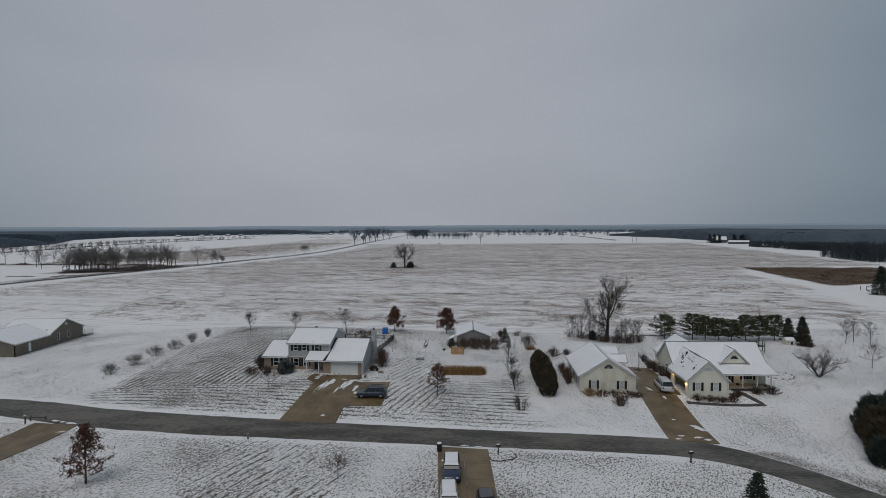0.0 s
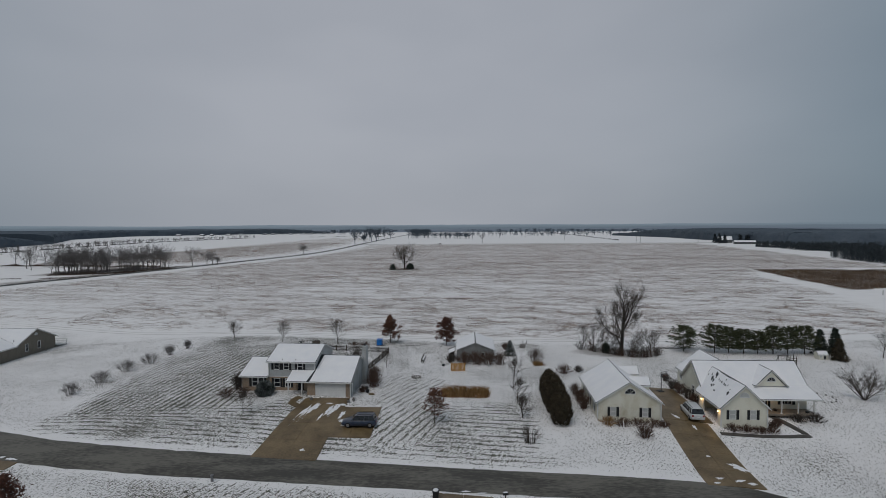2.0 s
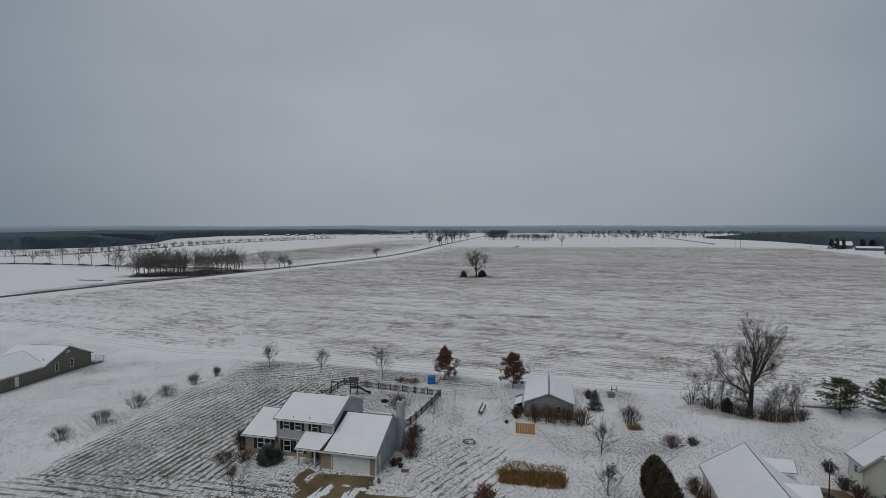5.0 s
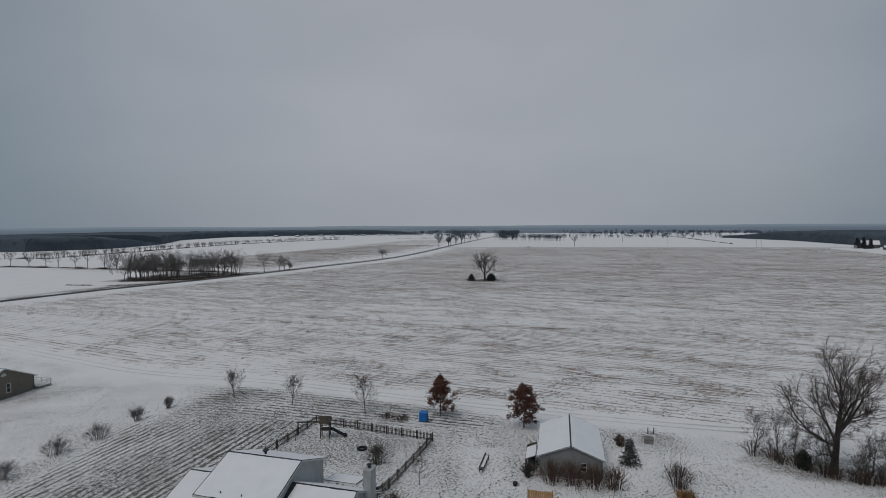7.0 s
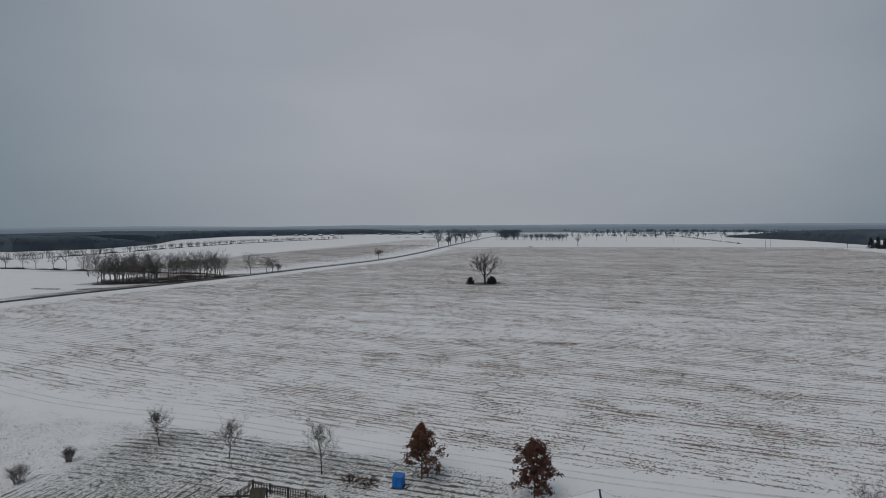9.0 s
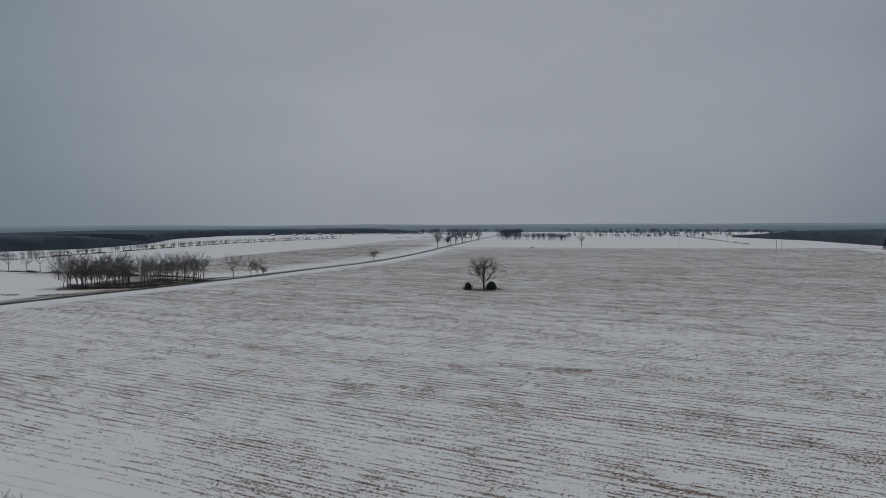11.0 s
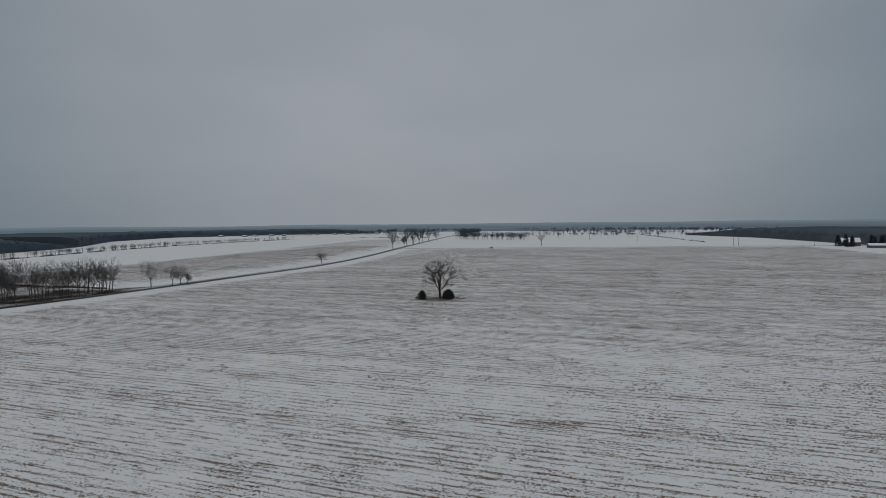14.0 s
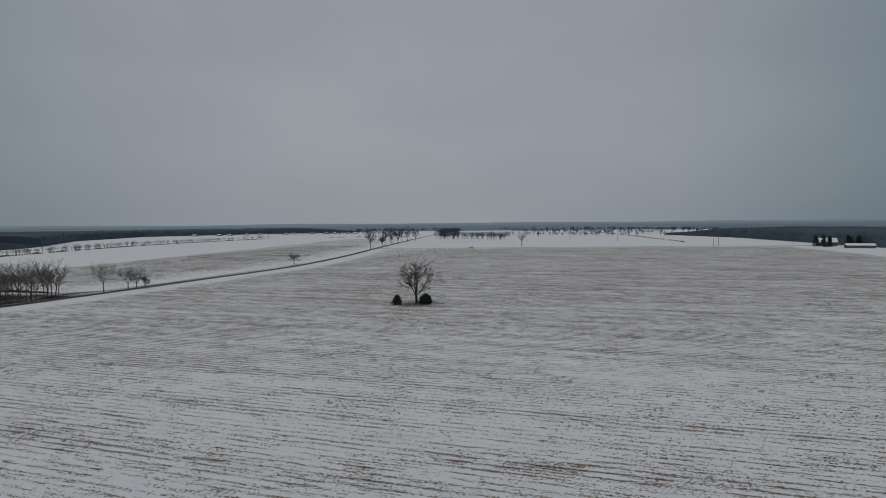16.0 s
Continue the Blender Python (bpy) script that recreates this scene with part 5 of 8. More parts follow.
def house_porch():
    """One-storey house with a garage wing, a front porch and a roof gable."""
    h = thing("house", pose(38.0, 88.2, -0.55, 0, 0, -4), "cream one-storey house with porch, open garage and snowy roof", "house", "houses along the street")
    W, E, P, k = 6.1, 2.9, 5.75, 0.93
    a, b = (0, 0), (W, 0)
    w1, w2 = (1.12, 1.98, 1.15, 2.4), (3.85, 4.65, 1.15, 2.4)
    wall(h, M_SIDING_CREAM, a, b, 0, E, [w1, w2], gable=(W / 2, P))
    for q in (w1, w2):
        window(h, a, b, *q, 0.36, blind=True)
    half_round(h, a, b, W / 2, 4.2, 0.66, blind=True)
    wall(h, M_SIDING_CREAM, (0, 7.0), a, 0, E, [(1.6, 6.1, 0.02, 2.4)])
    wall(h, M_SIDING_CREAM, b, (W, 7.0), 0, E)
    gt = Build()
    gt.box(-0.03, 0.1, 0.82, 0.92, 0, 2.45).box(-0.03, 0.1, 5.38, 5.48, 0, 2.45).box(-0.03, 0.1, 0.82, 5.48, 2.4, 2.55)
    part("garage_opening_trim", gt, M_WHITE, h, "white trim round an open garage doorway")
    gf = Build()
    gf.box(0.16, 5.9, 0.2, 7.0, 0.0, 0.06)
    part("garage_floor", gf, M_CONCRETE, h)
    gbk = Build()
    gbk.box(5.7, 5.9, 0.2, 9.8, 0.06, 2.9)
    part("garage_inner_wall", gbk, M_WOOD_DARK, h)
    for y in (5.78, 0.62):
        lantern(h, -0.14, y, 2.05)
    for x, y in ((0, 0), (W, 0)):
        corner_board(h, x, y, 0, E - 0.1)
    # main block
    X0, X1, Y0, Y1, YR, PR = 0.7, 15.5, 7.0, 14.9, 10.9, 6.5
    front = [(8.2, 9.2, 0.3, 2.35), (11.1, 12.7, 0.95, 2.25)]
    wall(h, M_SIDING_CREAM, (X0, Y0), (X1, Y0), 0, 2.9, front)
    window(h, (X0, Y0), (X1, Y0), 11.1, 12.7, 0.95, 2.25, 0.4, cols=3)
    dr = Build()
    dr.box(X0 + 8.25, X0 + 9.15, 7.06, 7.11, 0.3, 2.33)
    part("front_door", dr, M_BLACK, h, "dark front door flanked by shutters")
    for x in (X0 + 7.75, X0 + 9.25):
        sh = Build()
        sh.box(x, x + 0.35, 6.96, 6.997, 0.35, 2.3)
        part("shutter", sh, M_BLACK, h)
    wall(h, M_SIDING_CREAM, (X1, Y0), (X1, Y1), 0, 2.9, gable=(YR - Y0, PR - 0.1))
    wall(h, M_SIDING_CREAM, (X1, Y1), (X0, Y1), 0, 2.9)
    wall(h, M_SIDING_CREAM, (X0, Y1), (X0, Y0), 0, 2.9, [(3.6, 4.6, 0.9, 2.5)], gable=(Y1 - YR, PR - 0.1))
    window(h, (X0, Y1), (X0, Y0), 3.6, 4.6, 0.9, 2.5, 0.0, rows=3)

    spots = [(0.05, 0.72, 0.012, 0.03), (0.14, 0.78, 0.012, 0.05), (0.26, 0.84, 0.035, 0.09), (0.21, 0.66, 0.03, 0.08), (0.28, 0.62, 0.02, 0.07), (0.33, 0.45, 0.025, 0.05), (0.37, 0.5, 0.015, 0.04), (0.39, 0.75, 0.012, 0.03),
             (0.44, 0.72, 0.014, 0.035), (0.5, 0.72, 0.014, 0.04), (0.49, 0.36, 0.025, 0.03), (0.55, 0.86, 0.012, 0.03), (0.58, 0.71, 0.016, 0.04), (0.63, 0.7, 0.016, 0.04), (0.68, 0.74, 0.01, 0.03), (0.83, 0.52, 0.025, 0.07), (0.8, 0.66, 0.01, 0.03)]

    def melted(u, v):
        n1 = 0.5 * noise.noise(Vector((u * 38, v * 26, 1.7))) + 0.25 * noise.noise(Vector((u * 90, v * 50, 4.0)))
        near = min(math.hypot((u - a + 0.25 * (v - c)) / p, (v - c) / q) for a, c, p, q in spots)
        ridge_gap = v > 0.965 and 0.3 < u < 0.75 and n1 > -0.1
        return near + n1 < 1.0 or ridge_gap

    o = 0.36
    kk = (P - E) / (W / 2)
    yb = 9.6
    roof_plane(h, [(-o, 7.6, E - o * kk + 0.12), (-o, -0.4, E - o * kk + 0.12), (W / 2, -0.4, P + 0.12), (W / 2, yb, P + 0.12)], holes=melted, cells=(110, 60), depth=0.05)
    roof_plane(h, [(W + o, -0.4, E - o * kk + 0.12), (W + o, 7.6, E - o * kk + 0.12), (W / 2, yb, P + 0.12), (W / 2, -0.4, P + 0.12)])
    ke = 2.95
    roof_plane(h, [(X0 - 0.4, 6.5, ke - 0.1), (X1 + 0.4, 6.5, ke - 0.1), (X1 + 0.4, YR, PR), (X0 - 0.4, YR, PR)], inset=(0.0, 0.12, 0.08, 0.08))
    roof_plane(h, [(X1 + 0.4, Y1 + 0.4, ke - 0.1), (X0 - 0.4, Y1 + 0.4, ke - 0.1), (X0 - 0.4, YR, PR), (X1 + 0.4, YR, PR)], inset=(0.05, 0.16, 0.08, 0.08))
    # porch
    roof_plane(h, [(6.35, 4.4, 2.5), (X1 + 0.7, 4.4, 2.5), (X1 + 0.42, 7.4, 3.62), (6.0, 7.4, 3.62)], inset=(0.05, 0.0, 0.0, 0.06))
    pf = Build()
    pf.box(W + 0.05, X1, 4.7, 7.0, 0.0, 0.28)
    part("porch_floor", pf, M_WALK, h, "raised concrete porch slab")
    for x in (8.3, 10.7, 13.0, 15.2):
        po = Build()
        po.box(x - 0.07, x + 0.07, 4.75, 4.89, 0.28, 2.4)
        po.box(x - 0.1, x + 0.1, 4.72, 4.92, 0.28, 0.45)
        part("porch_post", po, M_WHITE, h, "white square porch post")
    be = Build()
    be.box(W + 0.3, X1 + 0.2, 4.72, 4.92, 2.28, 2.45)
    part("porch_beam", be, M_WHITE, h)
    for x in (8.1, 10.6):
        lantern(h, x, 6.9, 2.15)
    # gable on the front slope
    gx0, gx1, gy, gz, gp = 8.0, 12.6, 6.9, 3.85, 6.1
    gm = (gx0 + gx1) / 2
    gb = Build()
    gb.prism([(gx0 + 0.25, gy, gz - 0.12), (gx1 - 0.25, gy, gz - 0.12), (gm, gy, gp - 0.25)], (0, 2.0, 0))
    gd = part("roof_gable", gb, M_SIDING_CREAM, h, "cream front gable with a half-round window")
    half_round(gd, (gx0, gy - 0.003), (gx1, gy - 0.003), (gx1 - gx0) / 2, 4.4, 0.66)
    roof_plane(gd, [(gx0 - 0.1, 8.3, gz - 0.1), (gx0 - 0.1, gy - 0.3, gz - 0.1), (gm, gy - 0.3, gp), (gm, 10.6, gp)], 0.12)
    roof_plane(gd, [(gx1 + 0.1, gy - 0.3, gz - 0.1), (gx1 + 0.1, 8.3, gz - 0.1), (gm, 10.6, gp), (gm, gy - 0.3, gp)], 0.12)
    # rear wing
    rx0, rx1, ry = 1.9, 9.6, 20.2
    rm = (rx0 + rx1) / 2
    wall(h, M_SIDING_CREAM, (rx0, ry), (rx0, Y1 - 1), 0, 2.9, [(1.2, 1.9, 1.2, 2.2)])
    window(h, (rx0, ry), (rx0, Y1 - 1), 1.2, 1.9, 1.2, 2.2, 0.0)
    wall(h, M_SIDING_CREAM, (rx1, Y1 - 1), (rx1, ry), 0, 2.9)
    wall(h, M_SIDING_CREAM, (rx1, ry), (rx0, ry), 0, 2.9, gable=((rx1 - rx0) / 2, 5.75))
    roof_plane(h, [(rx0 - 0.35, ry + 0.3, 2.8), (rx0 - 0.35, 14.4, 2.8), (rm, 11.4, 6.0), (rm, ry + 0.3, 6.0)])
    roof_plane(h, [(rx1 + 0.35, 14.4, 2.8), (rx1 + 0.35, ry + 0.3, 2.8), (rm, ry + 0.3, 6.0), (rm, 11.4, 6.0)])
    return h


def house_taupe():
    """Low house at the end of the lawn, seen on its gable side."""
    h = thing("house", pose(-95.7, 128, -2.65, 0, 0, 0), "taupe one-storey house with a gable wing and snowy roof", "house", "houses along the street")
    wall(h, M_SIDING_TAUPE, (0, -1.2), (0, 9.4), 0, 2.95, [(4.0, 4.95, 0.35, 2.4)])
    dr = Build()
    dr.box(-0.12, -0.07, 2.82, 3.73, 0.36, 2.38)
    part("side_door", dr, M_DOORWHITE, h, "pale side door")
    wall(h, M_SIDING_TAUPE, (0.02, 9.4), (0.02, 21.6), 0, 2.95, [(2.6, 3.5, 1.05, 2.8), (6.4, 7.3, 1.05, 2.8)], gable=(6.1, 5.8))
    for u in (2.6, 6.4):
        window(h, (0.02, 9.4), (0.02, 21.6), u, u + 0.9, 1.05, 2.8, 0)
    half_round(h, (0.02, 9.4), (0.02, 21.6), 6.0, 4.45, 0.5, blind=True)
    wall(h, M_SIDING_TAUPE, (0.02, 21.6), (-12, 21.6), 0, 2.95)
    wall(h, M_SIDING_TAUPE, (-16, -1.2), (0, -1.2), 0, 2.95, gable=(8, 5.0))
    wall(h, M_SIDING_TAUPE, (-12, 21.6), (-12, 9.4), 0, 2.95)
    wall(h, M_SIDING_TAUPE, (-16, 9.4), (-16, -1.2), 0, 2.95)
    roof_plane(h, [(0.4, -1.6, 2.95), (0.4, 9.6, 2.95), (-7.6, 12.0, 5.4), (-7.6, -1.6, 5.4)])
    roof_plane(h, [(-16.4, 12.0, 2.95), (-16.4, -1.6, 2.95), (-7.6, -1.6, 5.4), (-7.6, 12.0, 5.4)])
    roof_plane(h, [(-13, 9.0, 2.9), (0.35, 9.0, 2.9), (0.35, 15.5, 5.9), (-13, 15.5, 5.9)])
    roof_plane(h, [(0.35, 22.0, 2.9), (-13, 22.0, 2.9), (-13, 15.5, 5.9), (0.35, 15.5, 5.9)])
    vp = Build()
    vp.cyl((-1.4, 10.6, 3.4), (-1.4, 10.6, 4.1), 0.07)
    part("vent_pipe", vp, M_BLACK, h)
    dk = Build()
    dk.box(-6, 0.9, 21.7, 24.6, 0.5, 0.62)
    for x in (-5.9, -3.6, -1.4, 0.8):
        dk.box(x - 0.06, x + 0.06, 24.4, 24.55, 0, 1.55)
    dk.box(-6, 0.9, 24.42, 24.52, 1.45, 1.55).box(-6, 0.9, 24.42, 24.52, 1.0, 1.06)
    dk.box(0.8, 0.9, 21.7, 24.6, 1.45, 1.55).box(0.8, 0.9, 21.7, 24.6, 1.0, 1.06)
    part("deck", dk, M_WHITE, h, "snowy back deck with a pale railing")
    return h


def shed():
    s = thing("shed", pose(3.5, 121.6, 0.0, 0, 0, -3.5), "grey sided garden shed with a snowy gable roof", "shed")
    W, D, E, P = 7.2, 10.2, 2.45, 3.85
    wall(s, M_SIDING_SHED, (0, 0), (W, 0), -0.1, E, [(4.75, 5.4, 0.9, 1.95)], gable=(W / 2, P))
    window(s, (0, 0), (W, 0), 4.75, 5.4, 0.9, 1.95, 0, cols=1)
    wall(s, M_SIDING_SHED, (W, 0), (W, D), -0.1, E)
    wall(s, M_SIDING_SHED, (W, D), (0, D), -0.1, E, gable=(W / 2, P))
    wall(s, M_SIDING_SHED, (0, D), (0, 0), -0.1, E)
    k = (P - E) / (W / 2)
    roof_plane(s, [(-0.35, D + 0.2, E - 0.35 * k + 0.1), (-0.35, -0.25, E - 0.35 * k + 0.1), (W / 2, -0.25, P + 0.1), (W / 2, D + 0.2, P + 0.1)], 0.1, inset=(0.04, 0.1, 0.05, 0.05))
    roof_plane(s, [(W + 0.35, -0.25, E - 0.35 * k + 0.1), (W + 0.35, D + 0.2, E - 0.35 * k + 0.1), (W / 2, D + 0.2, P + 0.1), (W / 2, -0.25, P + 0.1)], 0.1, inset=(0.04, 0.1, 0.05, 0.05))
    return s


house_grey()
house_cottage()
house_porch()
house_taupe()
shed()

# ---- planting round the houses ----
for i, (x, y, h, w) in enumerate(((-62.0, 106.4, 1.9, 2.8), (-61.2, 112.8, 2.0, 3.4), (-60.7, 119.8, 2.0, 3.4), (-59.1, 125.4, 2.0, 3.6), (-58.7, 132.6, 2.1, 1.9), (-57.6, 138.4, 1.8, 1.3))):
    shrub(x, y, h, w * 1.1, 20 + i, "rounded leafless shrub in a row on the snowy lawn", group="row of shrubs along the lawn", twig=M_TWIG_FAR, stems=70, fork=7, r=0.014, flat=0.8)

for x, y, h, s in ((-48.9, 143.9, 5.8, 3), (-36.7, 141.0, 6.2, 5), (-23.3, 138.6, 7.2, 8)):
    bare_tree(x, y, h, s, "young leafless tree beside the snowy farm lane", "young trees along the lane", trunk=0.24, r=0.095, wide=0.72, limbs=12, kids=(6, 5), depth=2, fine=0.016, fans=3, twig_len=0.6, rise=0.12, tilt=(8, 50))
leafy_tree(-11.3, 139.2, 6.4, 5.8, 41, "young oak holding russet leaves", M_RUSSET, group="oaks by the lane", leaves=3800)
leafy_tree(1.6, 136.2, 6.2, 5.0, 42, "dense young oak with dark maroon leaves", M_RUSSET_DARK, group="oaks by the lane", leaves=4600, low=0.14, cone=0.0)
leafy_tree(-0.9, 89.9, 4.8, 4.0, 43, "small oak with sparse russet leaves in the lawn", M_RUSSET, leaves=800, low=0.25, cone=0.0)
leafy_tree(-39.3, 64.9, 6.6, 5.8, 44, "pin oak with drooping red-brown leaves", M_RUSSET_DARK, leaves=3000, low=0.1, size=0.22)
bare_tree(-12.0, 65.2, 3.6, 12, "small leafless ornamental tree on the lawn", trunk=0.2, r=0.07, wide=1.0, limbs=9, kids=(6, 5), fine=0.011, fans=4, twig_len=0.4, twig=M_TWIG_RED)
bare_tree(-28.3, 92.8, 4.0, 14, "small spreading leafless tree before the grey house", trunk=0.25, r=0.085, wide=1.2, limbs=10, kids=(6, 5), fine=0.018, twig_len=0.45)
bare_tree(-10.1, 116.8, 3.8, 15, "young leafless tree on the snowy lawn", trunk=0.25, r=0.05, wide=0.75, limbs=8, kids=(5, 4), twig_len=0.4)
for x, y, h, s in ((11.5, 91.2, 4.0, 31), (12.0, 98.7, 4.8, 32), (13.0, 109.6, 5.2, 33)):
    bare_tree(x, y, h, s, "leafless fruit tree with upright twigs", "row of fruit trees", trunk=0.15, r=0.11, wide=0.95, limbs=11, kids=(6, 5), fine=0.019, rise=0.12, twig_len=0.5, tilt=(8, 48))
shrub(11.4, 84.4, 2.2, 2.6, 34, "upright leafless shrub in the lawn", stems=36)
for x, y, h, w, d, s in ((16.4, 89.0, 4.9, 2.8, 2.6, 51), (16.5, 92.4, 5.0, 2.8, 3.0, 52), (16.7, 95.8, 4.8, 2.8, 3.0, 53), (16.9, 98.9, 4.4, 2.7, 2.8, 54)):
    hedge_tree(x, y, h, w, d, s, "dense dark brown-green arborvitae", group="row of arborvitae", count=2600)
conifer(14.6, 126.0, 3.3, 3.2, 61, "small dusted dark spruce behind the shed", M_NEEDLE_DUST, tiers=22, per=9, size=0.32)
hedge_tree(-27.5, 99.8, 2.0, 2.4, 2.3, 62, "snow-dusted spruce bush at the house front", "evergreen_bush", count=2100, leaf=M_NEEDLE_DUST, spray=(0.3, 0.7))
conifer(30.5, 58.4, 3.4, 3.2, 63, "young spruce beside the street", M_NEEDLE, tiers=20, per=9, size=0.4)
for i, (x, y, h, w) in enumerate(((53.2, 131.0, 5.8, 7.0), (59.2, 129.6, 6.3, 6.4), (62.2, 129.5, 5.8, 5.4), (65.0, 128.8, 5.4, 5.4), (67.8, 128.4, 5.0, 4.6), (71.0, 128.2, 6.3, 5.6), (74.0, 128.0, 6.2, 5.8), (77.6, 128.0, 6.3, 6.0))):
    conifer(x, y, h, w, 70 + i, "broad pine with bare lower trunk", M_NEEDLE_PINE, "pine_tree", "row of pines behind the house", low=0.2, tiers=11, droop=-0.02, up=0.12, per=11, size=0.46, fill=18, open_top=True)
conifer(80.6, 127.6, 5.5, 4.2, 80, "dense dark spruce behind the playhouse", M_NEEDLE, group="spruces behind the playhouse", tiers=24, per=12, size=0.5)
conifer(84.0, 127.8, 5.7, 4.2, 81, "dense dark spruce behind the playhouse", M_NEEDLE, group="spruces behind the playhouse", tiers=26, per=12, size=0.5)
conifer(81.6, 123.6, 4.4, 4.0, 82, "broad olive evergreen beside the playhouse", M_ARBOR, tiers=24, per=12, size=0.45)
bare_tree(67.2, 99.6, 6.2, 91, "wide many-stemmed leafless tree on the lawn", r=0.11, stems=16, kids=(7, 5), depth=2, fine=0.018, fans=3, tilt=(12, 62), rise=0.03, ratio=0.5, twig_len=0.7)
bare_tree(81.6, 105.4, 5.6, 92, "young leafless tree with reddish twigs", trunk=0.28, r=0.07, wide=0.8, limbs=11, kids=(6, 5), twig=M_TWIG_RED, tilt=(10, 80), rise=0.02)
for x, y, s in ((92.0, 125.0, 93), (94.6, 126.0, 94), (97.2, 124.5, 95)):
    bare_tree(x, y, 6.4, s, "slender leafless tree by the field edge", "trees by the field edge", trunk=0.2, r=0.09, wide=0.7, limbs=10, kids=(6, 5), rise=0.1)
for i, (x, y, h, w) in enumerate(((50.3, 68.6, 3.6, 3.4), (52.6, 71.2, 5.0, 4.0), (54.4, 74.4, 5.6, 4.2), (56.8, 77.6, 6.2, 4.6), (55.2, 70.6, 5.2, 4.2), (58.6, 74.0, 6.4, 4.8), (60.6, 78.4, 6.6, 5.0), (53.6, 67.4, 4.0, 3.8), (62.0, 73.6, 6.0, 5.0))):
    hedge_tree(x + 1.9, y, h * 0.86, w * 0.94, w * 0.94, 100 + i, "large dark juniper thicket beside the street", "juniper", "junipers beside the street", count=2600, leaf=M_NEEDLE if i % 3 == 0 else M_ARBOR, peak=0.45, spray=(0.35, 0.95))

# thicket with the big tree
forked_tree(38.3, 127.6, 15.7, 12.8, 111, "tall leafless old tree in a thicket", name="tall_bare_tree", bark=M_BARK_DARK, r=0.42, bole=0.27, forks=5, levels=5, open_deg=32, rise=0.08, fine=0.022, twig_len=0.8, twigs=2, lead=0.05, shrink=0.74)
for i, (x, y, h) in enumerate(((31.6, 132.6, 6.6), (33.4, 130.4, 7.0), (34.8, 129.2, 5.4), (41.4, 126.4, 6.4), (42.8, 128.0, 6.0), (44.4, 127.4, 5.6), (46.6, 130.6, 6.0), (36.6, 126.2, 5.0), (39.8, 125.4, 4.4))):
    bare_tree(x, y, h, 120 + i, "slender leafless tree in a thicket", "thicket trees", trunk=0.12, r=0.09, wide=0.65, limbs=11, kids=(6, 5), rise=0.14, twig_len=0.6)
for i in range(16):
    t = i / 15
    shrub(31.2 + 15 * t + R.uniform(-0.6, 0.6), 131.6 - 6.4 * math.sin(math.pi * min(1, t * 0.8)) + R.uniform(-0.5, 0.5), R.uniform(1.2, 2.6), R.uniform(2.0, 3.2), 140 + i,
          "tangle of leafless brush in a thicket", M_TWIG_RED if i % 2 else M_TWIG, "thicket_shrub", "thicket brush", 30, 3)
hedge_tree(35.2, 128.0, 2.2, 1.3, 1.3, 171, "small dark juniper in a thicket", "juniper", count=600, leaf=M_NEEDLE)

